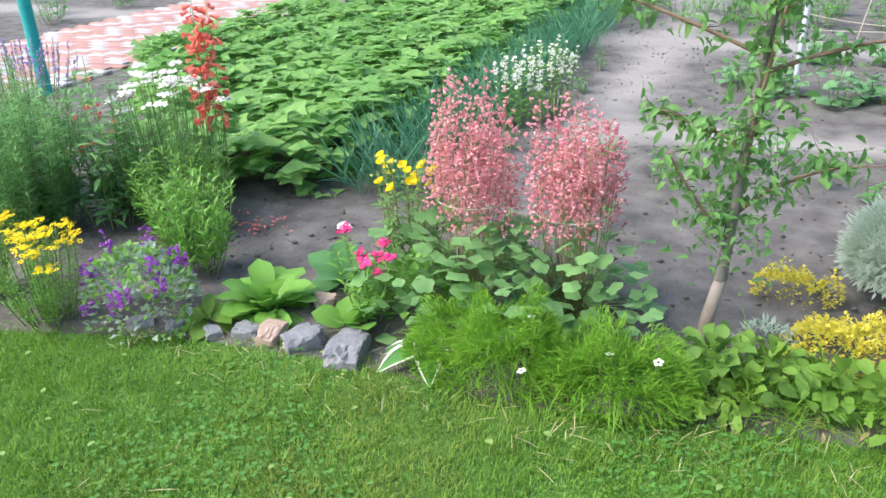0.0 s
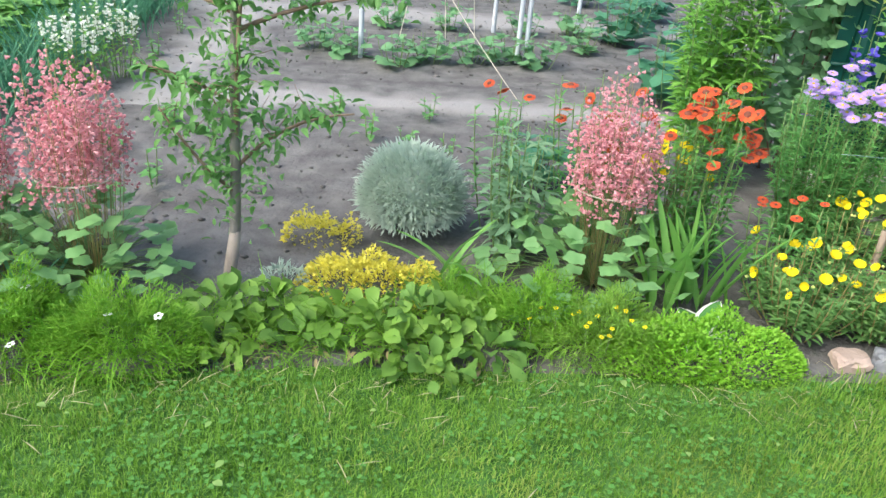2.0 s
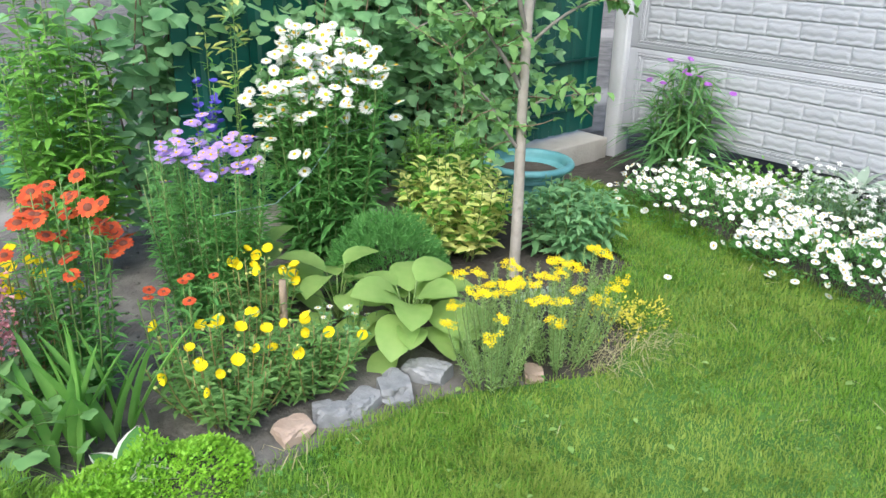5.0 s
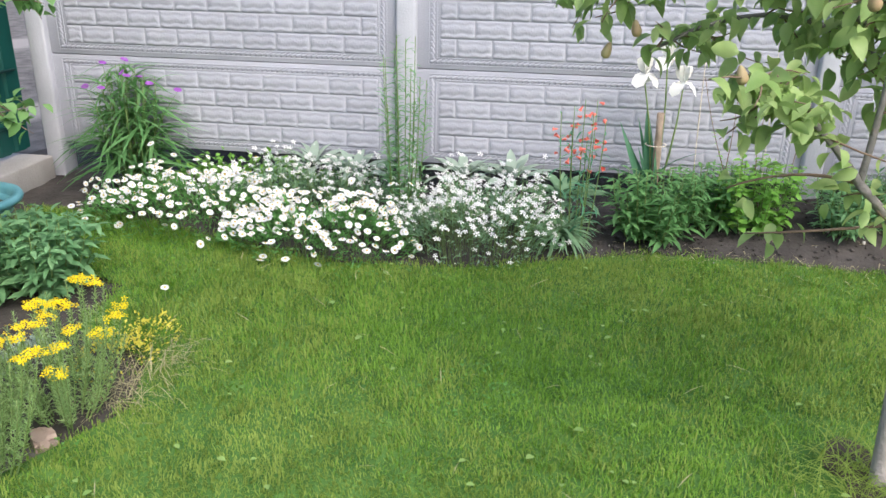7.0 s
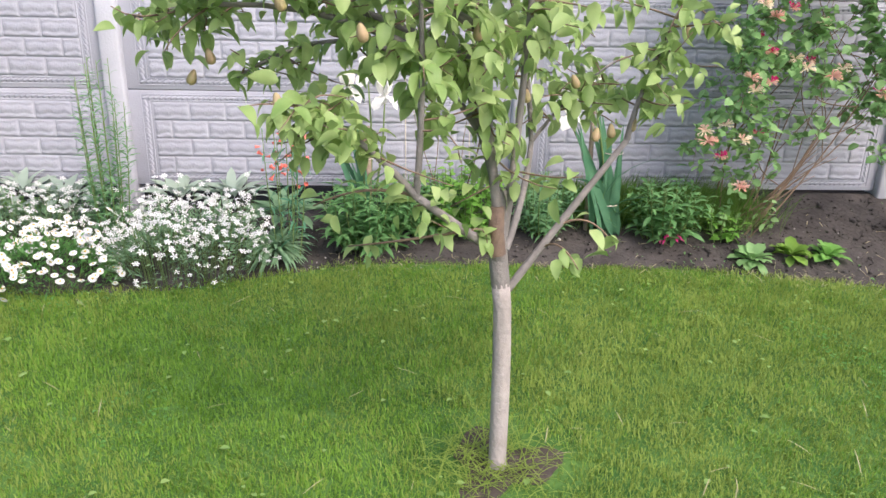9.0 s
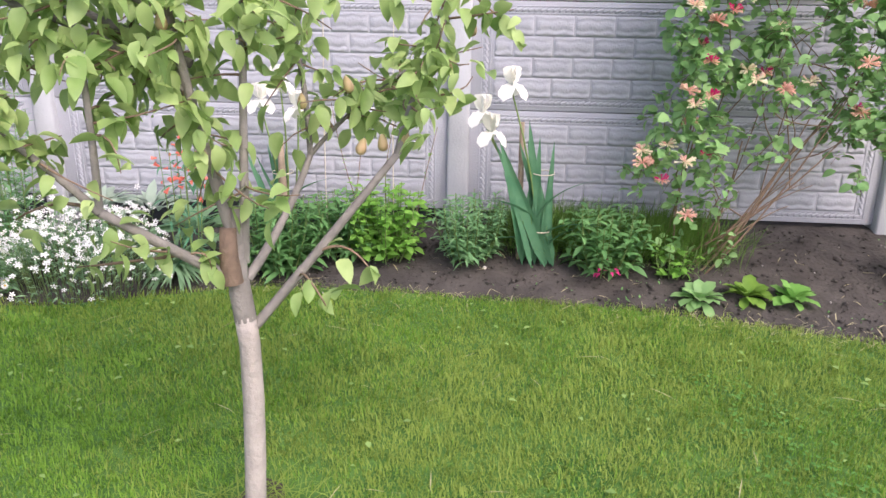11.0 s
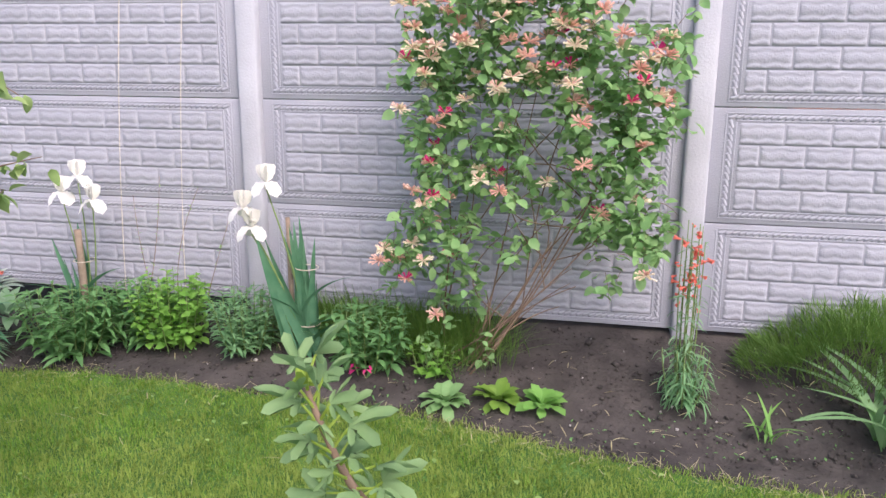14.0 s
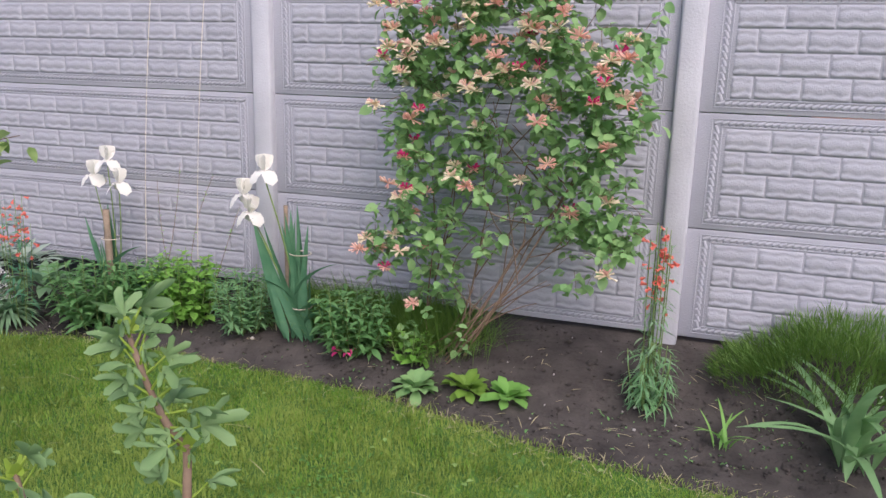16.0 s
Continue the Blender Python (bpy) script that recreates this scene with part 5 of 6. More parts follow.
# ---- along the fence ----
def white_cushion(name, label, x, y, rx, ry, h, leaves, blooms, radius, petals, mat, turn=0.0, disc="disc"):
    t, top = mound(name, label, x, y, rx, ry, h, leaves, blade(0.035, 0.008, 0.2), mat, turn=turn, category="flower", rough=0.9)
    k = rng.integers(0, len(top), blooms)
    p = top[k] * (1.06, 1.06, 1) + np.c_[rng.normal(0, 0.025, (blooms, 2)), rng.gamma(1.6, 0.025, blooms)]
    stem_part(t, [bend((q[0] * 0.85, q[1] * 0.85, 0), q, 0, 3) for q in p[::2]], 0.0012, "stem", 3)
    daisies(t, p, radius, petals, 0.5, disc, "white", 0.55, False, 0.25)


white_cushion("white_pinks", "spreading white double pinks in full flower", 4.78, 2.6, 0.27, 0.55, 0.22, 3000, 270, 0.0165, 14, "mid")
white_cushion("white_pinks", "spreading white double pinks in full flower", 4.6, 1.9, 0.24, 0.46, 0.19, 3000, 300, 0.0165, 14, "mid")
white_cushion("snow_in_summer", "silver snow-in-summer covered with small white flowers", 4.98, 2.05, 0.24, 0.6, 0.26, 2600, 420, 0.0145, 5, "grey", disc="white")
white_cushion("snow_in_summer", "silver snow-in-summer covered with small white flowers", 4.75, 1.17, 0.3, 0.38, 0.29, 3000, 620, 0.0145, 5, "grey", disc="white")
herb("spiderwort", "arching grey-green spiderwort against the fence", 5.19, 3.09, 0.72, 0.36, 34, leaf(0.3, 0.024, 0.2, 0.6, 6, 0.2, 0.9), "herb", 11, 0.8, f0=0.12)
t = thing("spiderwort_flowers", "violet three-petalled spiderwort flowers", "flower", 5.1, 3.08, 0.0)
p = np.c_[rng.normal(-0.02, 0.05, 9), rng.normal(0, 0.14, 9), rng.uniform(0.6, 0.74, 9)]
stem_part(t, [bend((0, 0, 0.0), q, 0.05, 5) for q in p], 0.002)
each(t, "flower", cup(0.022, 3, 0.3), "purple", face_up(9, 0.5), p)
herb("garden_lily", "tall unopened lily stems with narrow leaves beside the post", 4.92, 1.55, 1.0, 0.24, 13, leaf(0.075, 0.012, 0.4, 0.8, 3, 0.2, 0.3), "sage", 62, 0.5, spread=0.5, low=0.6)
for x, y in ((5.15, 1.85), (5.2, 1.3), (5.22, 1.05), (5.25, 2.1)):
    rosette("lambs_ear", "silver felted lamb's ear leaves by the fence", x, y, 0.2, 30, leaf(0.15, 0.048, 0.6, 0.7, 4, 0.15, 0.4), "silver", 0.2, 1.1, "lamb's ears", lift=0.19, off=0.12)
t, ln = herb("red_penstemon", "penstemon with coral red bell spikes by the fence", 4.86, 0.72, 0.74, 0.22, 8, leaf(0.09, 0.013, 0.5, 0.8, 3, 0.2, 0.4), "blue", 16, 0.4, droop=0.6)
spray(t, ln, bell(0.010, 0.024), "red", 5, 0.62, 0.025, hang=0.4)
rosette("penstemon_leaves", "grey-green lanceolate leaves under the penstemon", 4.84, 0.78, 0.2, 120, leaf(0.16, 0.02, 0.5, 0.8, 4, 0.2, 0.7), "grey", 0.1, 1.3, single=False, lift=0.05)
herb("peony", "rounded leafy green peony without flowers", 4.99, 0.36, 0.4, 0.46, 30, PEONY, "herb", 26, 0.3)
rosette("lungwort", "green lungwort with white-spotted leaves", 5.08, 0.78, 0.2, 36, leaf(0.17, 0.05, 0.6, 0.7, 4, 0.15, 0.45), "grey", 0.2, 1.1, lift=0.14, off=0.1)
herb("leafy_perennial", "dark green leafy perennial filling the bed by the fence", 5.16, 0.08, 0.34, 0.4, 24, PEONY, "herb", 24, 0.3)
mound("weeds", "low green weeds along the foot of the fence", 5.27, 2.5, 0.1, 0.6, 0.17, 900, OVATE_SMALL, "light", rough=1.5)
herb("clematis", "leafy light green climber on twine", 5.09, -0.13, 0.4, 0.4, 24, leaf(0.062, 0.042, 0.55, 0.7, 3, 0.15, 0.3), "light", 22, 0.2)
herb("peony", "rounded leafy green peony without flowers", 5.04, -0.52, 0.34, 0.36, 24, leaf(0.07, 0.016, 0.6, 0.8, 3, 0.2, 0.35), "sage", 34, 0.35)
t, ln = herb("astilbe", "leafy green astilbe with a few red lower leaves", 4.98, -1.12, 0.33, 0.4, 22, leaf(0.08, 0.026, 0.6, 0.8, 3, 0.2, 0.35), "herb", 24, 0.3)
herb("leafy_perennial", "small green seedling at the foot of the honeysuckle", 4.96, -1.42, 0.18, 0.2, 8, OVATE, "light", 9, 0.2)
part("red_foliage", Geo().puts(blade(0.04, 0.016), turns_along(bearing(rng.uniform(2.5, 4, 10), rng.uniform(-0.3, 0.6, 10))), np.c_[rng.normal(-0.1, 0.02, 10), rng.normal(0, 0.04, 10), rng.uniform(0.02, 0.08, 10)]), "magenta", t)
tuft_row("fine_grass", "fine dark green grass under the honeysuckle", [(5.25, -0.72), (5.2, -1.2), (5.16, -1.6)], 5500, 0.25, 0.003, "broom", 0.085, 1.15, 0.4).location.z = 0.1
for x, y, c in ((4.80, -1.51, "honey"), (4.84, -1.72, "primula"), (4.83, -1.9, "strap")):
    rosette("primula", "small primula rosette on the bare bed", x, y, 0.1, 26, leaf(0.095, 0.05, 0.8, 0.34, 6, 0.14, 0.35, 0.05), c, 0.0, 1.2, "primulas")
t, ln = herb("red_penstemon", "tied penstemon with coral red bells beside the post", 4.99, -2.46, 0.78, 0.14, 10, leaf(0.08, 0.012, 0.5, 0.8, 3, 0.2, 0.4), "grey", 16, 0.3, spread=0.4, droop=0.8)
spray(t, ln, bell(0.009, 0.024), "red", 5, 0.6, 0.025, hang=0.5)
herb("penstemon_leaves", "drooping grey-green leaves at the penstemon's foot", 4.93, -2.46, 0.28, 0.24, 10, leaf(0.09, 0.011, 0.5, 0.8, 3, 0.2, 0.8), "sage", 20, 0.2, f0=0.02)
mound("broom_bush", "fine dark green broom-like bush by the fence", 5.15, -3.2, 0.3, 0.5, 0.28, 7000, blade(0.07, 0.004, 0.15), "broom", el=1.15, rough=0.9)
strap_clump("daylily", "daylily with broad arching grey-green leaves", 4.76, -3.2, 26, 0.5, 0.04, "broad", 1.3, 0.8, 0.05)
strap_clump("daylily", "small young daylily shoot on bare soil", 4.75, -2.74, 9, 0.22, 0.014, "strap", 1.0, 0.4, 0.02)


def bearded_iris(x, y, fan, flowers, h):
    t = thing("bearded_iris", "tied bearded iris with white flowers", "iris", x, y, seat(x, y), "white irises")
    n = fan
    lean = rng.normal(0.18, 0.18, n)
    d = np.c_[rng.normal(-0.05, 0.06, n), np.sin(lean), np.cos(lean)]
    face = unit(np.c_[-np.ones(n), rng.normal(0, 0.6, n), np.zeros(n)])
    d = unit(d)
    across = unit(np.cross(d, face))
    turns = np.stack([across, d, np.cross(across, d)], axis=2) * rng.uniform(0.55, 1.1, n)[:, None, None]
    each(t, "leaf", leaf(0.6, 0.042, 0.1, 0.6, 7, 0.15, 0.08), "iris", turns, np.c_[rng.normal(0, 0.03, n), rng.normal(0, 0.035, n) - 0.12 * lean, np.zeros(n)])
    each(t, "leaf", leaf(0.32, 0.036, 0.1, 0.6, 7, 0.12, 0.5), "iris", turns_along(bearing([-1.5, 1.6, -1.3, -1.7, 1.9], [0.9, 0.25, 1.1, 0.7, 0.9]), [1.1, 1.0, 1.0, 1.0, 1.0], [0.5, -0.4, 0.6, 0.4, -0.5]), [(-0.03, -0.02, 0.08), (-0.03, 0.05, 0.12), (-0.03, 0.02, 0.22), (-0.03, 0.0, 0.14), (-0.03, 0.03, 0.2)])
    stem_part(t, [bend((0, 0, 0.05), np.array(q) - (0, 0, 0.03), 0, 5, (0, -0.02, 0)) for q in flowers], 0.006)
    fall = leaf(0.075, 0.075, 0.5, 0.25, 7, 0.1, 0.9, 0.10)
    stand = leaf(0.07, 0.08, 0.5, 0.25, 7, 0.35, -0.35, 0.10)
    for q in flowers:
        g = Geo()
        for k in range(3):
            a = k * 2.094 + rng.uniform(0, 0.5)
            g.puts(fall, turns_along(bearing([a], [0.1])), [q])
            g.puts(stand, turns_along(bearing([a + 1.05], [1.15])), [q])
        part("flower", g, "ivory", t)
    a = np.linspace(0, 2 * np.pi, 14)
    for z in (0.16, 0.42):
        g = Geo()
        tube(g, np.c_[0.05 * np.cos(a), 0.05 * np.sin(a), np.full(14, z)], 0.0025, sides=4)
        part("tie", g, "twine", t, "pale twine tie")


bearded_iris(5.02, -0.84, 20, [(-0.05, 0.15, 0.80), (-0.04, 0.27, 0.68), (-0.05, 0.23, 0.60)], 1.0)
bearded_iris(5.15, 0.36, 10, [(0.0, -0.01, 0.83), (0.0, 0.085, 0.75), (-0.02, -0.09, 0.72)], 0.9)


def garden_stake(x, y, h, r, mat, label, name="garden_stake", group=""):
    t = thing(name, label, "stake", x, y, seat(x, y) - 0.02, group)
    g = Geo()
    tube(g, bend((0, 0, 0), (0.01, 0.012, h), 0, 7), r, r * 0.85, 8, 0.08)
    part("shaft", g, mat, t)


garden_stake(5.11, 0.345, 0.6, 0.02, "wood", "short weathered wooden stake beside the iris")
garden_stake(5.06, -0.75, 0.64, 0.013, "wood", "short weathered wooden stake beside the iris")
garden_stake(2.42, 2.80, 0.32, 0.014, "wood", "short brown stake among the evening primroses")
for y in (0.16, -0.16):
    t = thing("twine", "pale garden twine tied from the fence top to the bed", "twine", 5.36, y, 0, "climber twines")
    g = Geo()
    tube(g, bend((-0.2, 0, 0.1), (-0.015, 0, 1.78), -0.0, 14, (-0.02, 0.01, 0)), 0.0024, sides=4, wobble=0.3)
    part("cord", g, "twine", t)
t = thing("twining_vine", "thin climbing vine shoots on the twine", "vine", 5.22, -0.05, 0.05)
ln = [bend((-0.1, a, 0.1), (0.06, b, h), 0, 8, (0, rng.normal(0, 0.05), 0)) for a, b, h in ((0.0, 0.2, 0.7), (-0.1, -0.15, 0.75), (0.1, 0.05, 0.8), (-0.2, -0.3, 0.6))]
stem_part(t, ln, 0.0025, "twig")
part("foliage", dress(Geo(), ln, SMALL, 24, 0.1, 1, 0.3), "light", t)


# ---- trees and shrubs ----
def branch_leaves(g, lines, shape, per, f0=0.15, el=-0.1, size=1.0, spread=0.02, spur=0):
    for s in lines:
        f = rng.uniform(f0, 1.0, per)
        p = along(s, f) + rng.normal(0, spread, (per, 3))
        g.puts(shape, turns_along(bearing(rng.uniform(0, 6.28, per), el + rng.normal(0, 0.5, per)), size * rng.uniform(0.65, 1.2, per), rng.normal(0, 0.5, per)), p)
    return g


def limbs(t, specs, mat, name="limb", sides=8, wobble=0.06):
    """specs: (p0, p1, sag, r0, r1); each limb is a part; returns their lines."""
    out = []
    for p0, p1, sag, r0, r1 in specs:
        ln = bend(p0, p1, sag, 9, rng.normal(0, 0.02, 3))
        g = Geo()
        tube(g, ln, r0, r1, sides, wobble)
        part(name, g, mat, t)
        out.append(ln)
    return out


def twigs(t, lines, n, length, r, mat="twig", el=0.4, f0=0.25, droop=0.0):
    out = []
    g = Geo()
    for s in lines:
        for k in range(n):
            f = rng.uniform(f0, 1.0)
            p = along(s, [f])[0]
            d = bearing(rng.uniform(0, 6.28), el + rng.normal(0, 0.4))
            ln = bend(p, p + d * length * rng.uniform(0.5, 1.2), -droop, 5, rng.normal(0, 0.012, 3))
            tube(g, ln, r, r * 0.4, 4)
            out.append(ln)
    part("twig_growth", g, mat, t)
    return out


def pear_tree():
    t = thing("pear_tree", "young pear tree with limewashed trunk and small fruit", "tree", 3.205, -0.09, 0)
    g = Geo()
    tube(g, [(0, -0.01, -0.02), (0.006, -0.006, 0.015), (0.01, -0.006, 0.05), (0.03, -0.008, 0.2), (0.05, -0.008, 0.36), (0.062, -0.004, 0.5), (0.066, 0.004, 0.57)], 0.028, 0.025, 12, 0.05)
    part("trunk", g, "bark_pale", t)
    g = Geo()
    tube(g, [(0.066, 0.003, 0.56), (0.068, 0.012, 0.63), (0.072, 0.016, 0.7), (0.078, 0.012, 0.78), (0.08, 0.01, 0.83)], 0.0265, 0.019, 10, 0.1)
    part("trunk_fork", g, "bark", t, "grey-brown bark at the fork")
    g = Geo()
    tube(g, [(0.055, 0.022, 0.66), (0.05, 0.026, 0.72), (0.05, 0.024, 0.79)], 0.026, 0.018, 9, 0.15)
    part("bark_scar", g, "scar", t, "dark stub of a sawn-off limb")
    main = limbs(t, [
        ((0.06, 0.015, 0.66), (-0.09, 0.24, 0.86), -0.01, 0.015, 0.010),
        ((-0.09, 0.24, 0.86), (-0.11, 0.25, 1.5), 0.0, 0.009, 0.004),
        ((-0.09, 0.24, 0.86), (-0.14, 0.55, 1.1), 0.02, 0.010, 0.004),
        ((0.075, -0.015, 0.54), (0.19, -0.34, 0.94), -0.03, 0.012, 0.009),
        ((0.19, -0.34, 0.94), (0.24, -0.52, 1.4), -0.01, 0.009, 0.004),
        ((0.07, 0.02, 0.76), (-0.02, 0.12, 1.55), 0.02, 0.014, 0.006),
        ((0.08, 0.0, 0.7), (0.1, -0.05, 1.65), 0.0, 0.012, 0.006),
        ((0.075, -0.005, 0.66), (0.33, -0.1, 0.90), 0.0, 0.012, 0.008),
        ((0.33, -0.1, 0.90), (0.42, 0.05, 1.45), 0.02, 0.008, 0.004),
        ((0.33, -0.1, 0.90), (0.46, -0.36, 1.12), 0.03, 0.006, 0.003),
        ((0.02, 0.08, 1.10), (0.14, 0.95, 1.24), 0.08, 0.011, 0.004),
        ((0.02, 0.10, 1.25), (-0.15, 0.80, 1.42), 0.10, 0.011, 0.004),
        ((0.10, -0.04, 1.3), (0.2, -0.35, 1.75), 0.06, 0.008, 0.004),
        ((0.02, 0.08, 1.35), (-0.28, 0.05, 1.8), 0.05, 0.008, 0.004),
        ((0.05, 0.05, 0.95), (0.16, 0.7, 1.10), 0.12, 0.010, 0.004),
        ((0.06, 0.03, 0.85), (0.22, 0.28, 1.55), 0.02, 0.013, 0.005),
        ((0.04, 0.07, 1.15), (0.08, 0.9, 1.36), 0.08, 0.010, 0.004),
    ], "bark")
    tw = twigs(t, main[1:3] + main[4:7] + main[8:], 16, 0.17, 0.003, "twig", 0.0, 0.2)
    tw += twigs(t, [main[0], main[5], main[6], main[15]], 3, 0.13, 0.003, "twig", 0.1, 0.5)
    low = limbs(t, [((0.0, 0.12, 0.74), (0.10, 0.42, 0.66), 0.03, 0.005, 0.002), ((-0.09, 0.24, 0.86), (0.02, 0.50, 0.8), 0.02, 0.005, 0.002), ((0.13, -0.17, 0.72), (0.08, -0.3, 0.68), 0.04, 0.004, 0.002), ((0.11, -0.12, 0.66), (0.03, -0.2, 0.62), 0.02, 0.003, 0.002)], "twig", "twig", 5)
    shape = leaf(0.062, 0.033, 0.55, 0.75, 5, 0.22, 0.45)
    g = branch_leaves(Geo(), tw, shape, 9, 0.1, -0.35, 0.95, 0.018)
    branch_leaves(g, low, shape, 5, 0.5, -0.5)
    branch_leaves(g, [main[k] for k in (5, 6, 8, 15, 1)], shape, 20, 0.3, -0.3, 1.0, 0.03)
    branch_leaves(g, [main[k] for k in (2, 4, 10, 11, 12, 13, 14, 16)], shape, 26, 0.3, -0.3)
    part("crown", g, "pear", t)
    prof = [(0.004, 0.0), (0.010, -0.008), (0.017, -0.028), (0.019, -0.042), (0.014, -0.055), (0.003, -0.060)]
    n = 10
    v = np.array([(r * math.cos(6.2832 * k / n), r * math.sin(6.2832 * k / n), z) for r, z in prof for k in range(n)])
    q = np.array([(j * n + k, j * n + (k + 1) % n, (j + 1) * n + (k + 1) % n, (j + 1) * n + k) for j in range(5) for k in range(n)])
    spots = np.array([(0.24, -0.46, 1.16), (0.22, -0.30, 0.98), (0.21, -0.26, 0.97), (0.20, -0.36, 1.0), (-0.3, 0.36, 1.28), (-0.18, 0.55, 1.12), (-0.02, 0.1, 1.26), (0.08, 0.75, 1.18), (-0.1, 0.55, 1.32), (0.27, -0.5, 1.24), (0.35, -0.08, 1.05), (0.3, -0.2, 1.1), (0.14, 0.8, 1.12)])
    each(t, "pear", (v, no_t(), q), "pearfruit", turns_along(bearing(rng.uniform(0, 6, 13), rng.normal(0, 0.3, 13)), 0.68), spots, "small unripe pear")
    for k in range(2):
        tuft_row("grass_tuft", "coarse green grass tuft round the pear trunk", [(3.15 + 0.16 * k, -0.17), (3.17 + 0.1 * k, 0.01)], 190, 0.13, 0.0032, "grass_pale", 0.06, 0.9, 0.7)


t = thing("tree_pit", "bare dark soil ring round the pear trunk", "soil", 3.235, -0.11, 0, kind="structure")
a = np.linspace(0, 2 * np.pi, 25)[:-1]
ring = 0.15 + 0.05 * np.sin(3 * a) + 0.03 * np.sin(5 * a + 1)
part("soil_patch", Geo().add(np.concatenate([[(0, 0, 0.022)], np.c_[ring * np.cos(a), ring * np.sin(a), np.full(24, 0.004)]]), [(0, k + 1, (k + 1) % 24 + 1) for k in range(24)]), "dirt", t)
pear_tree()


def cherry_tree():
    t = thing("cherry_tree", "slender young cherry tree with sparse leafy branches", "tree", 0.2, 2.73, 0)
    g = Geo()
    tube(g, [(0, 0, -0.02), (0.01, 0, 0.05), (0.035, 0.0, 0.2)], 0.024, 0.02, 9, 0.05)
    part("limewashed_foot", g, "bark_mid", t, "limewashed foot of the trunk")
    ln = np.array([(0.034, 0.0, 0.195), (0.045, 0.0, 0.4), (0.06, 0.0, 0.7), (0.08, -0.01, 1.05), (0.10, -0.01, 1.6)])
    g = Geo()
    tube(g, ln, 0.019, 0.012, 9, 0.05)
    part("trunk", g, "bark", t)
    main = limbs(t, [
        ((0.05, 0, 0.33), (-0.16, -0.05, 0.62), -0.02, 0.007, 0.003),
        ((0.05, 0, 0.42), (0.42, 0.0, 0.62), 0.04, 0.007, 0.003),
        ((0.05, 0, 0.42), (0.16, -0.06, 1.3), 0.0, 0.009, 0.004),
        ((0.06, 0, 0.62), (-0.25, 0.05, 0.72), 0.03, 0.006, 0.002),
        ((0.07, 0, 0.85), (0.62, 0.05, 0.98), 0.06, 0.008, 0.003),
        ((0.07, 0, 0.9), (-0.5, 0.05, 1.08), 0.05, 0.007, 0.003),
        ((0.08, 0, 1.05), (0.5, -0.1, 1.35), 0.04, 0.007, 0.003),
        ((0.08, 0, 1.15), (-0.35, 0.0, 1.45), 0.04, 0.007, 0.003),
    ], "twig", sides=6)
    tw = twigs(t, main + [ln, ln], 6, 0.14, 0.0022)
    shape = leaf(0.048, 0.02, 0.6, 0.8, 3, 0.2, 0.4)
    g = branch_leaves(Geo(), tw, shape, 9, 0.0, -0.2, 1.0, 0.012)
    branch_leaves(g, main, shape, 60, 0.25, -0.2, 0.9, 0.03)
    branch_leaves(g, [ln], shape, 850, 0.14, -0.1, 0.8, 0.065)
    part("crown", g, "cherry", t)


cherry_tree()


def apple_tree():
    t = thing("apple_tree", "young apple tree with a thin pale trunk", "tree", 3.565, 2.82, 0)
    g = Geo()
    ln = np.array([(0, 0, -0.02), (0.0, 0.0, 0.3), (-0.01, 0.0, 0.7), (-0.01, 0.0, 1.0), (0.0, 0, 1.3)])
    tube(g, ln, 0.024, 0.018, 10, 0.05)
    part("trunk", g, "bark_pale", t)
    main = limbs(t, [
        ((-0.01, 0, 0.55), (-0.12, 0.08, 0.75), 0.0, 0.009, 0.004),
        ((-0.01, 0, 0.78), (-0.30, 0.15, 1.2), 0.03, 0.010, 0.004),
        ((-0.01, 0, 0.95), (0.30, -0.25, 1.15), 0.03, 0.008, 0.003),
        ((0, 0, 0.98), (-0.2, -0.1, 1.6), 0.03, 0.011, 0.004),
        ((0, 0, 1.05), (0.2, 0.0, 1.7), 0.03, 0.011, 0.004),
        ((0, 0, 1.0), (-0.35, 0.3, 1.0), 0.06, 0.007, 0.003),
        ((0, 0, 0.7), (0.24, -0.2, 0.78), 0.02, 0.005, 0.002),
        ((-0.12, 0.08, 0.75), (-0.30, 0.15, 0.98), 0.02, 0.005, 0.002),
    ], "bark")
    tw = twigs(t, main, 7, 0.2, 0.003, "twig", 0.3)
    shape = leaf(0.06, 0.036, 0.55, 0.7, 3, 0.2, 0.35)
    g = branch_leaves(Geo(), tw, shape, 8, 0.1, -0.1, 1.0, 0.012)
    branch_leaves(g, main, shape, 12, 0.4)
    part("crown", g, "apple", t)


apple_tree()


def fig_leaf(r):
    """Five rounded fingers parted by deep bays."""
    v, t = [(0, 0, 0)], []
    fingers = [(-2.0, 0.5), (-0.95, 0.85), (0.0, 1.0), (0.95, 0.85), (2.0, 0.5)]
    rim = []
    for k, (a, s) in enumerate(fingers):
        for da, rr in ((-0.46, 0.34), (-0.27, 0.6), (-0.2, 0.85), (0.0, 1.0), (0.2, 0.85), (0.27, 0.6), (0.46, 0.34)):
            w = rr * s * r
            rim.append((w * math.sin(a + da), 0.2 * r + w * math.cos(a + da), 0.10 * r * math.cos(2.2 * (a + da)) - 0.42 * w * w / r + (0.04 * r if abs(da) > 0.2 else 0)))
    v += rim
    t = [(0, k + 1, k) for k in range(1, len(rim))]
    return np.array(v), np.array(t), no_q()


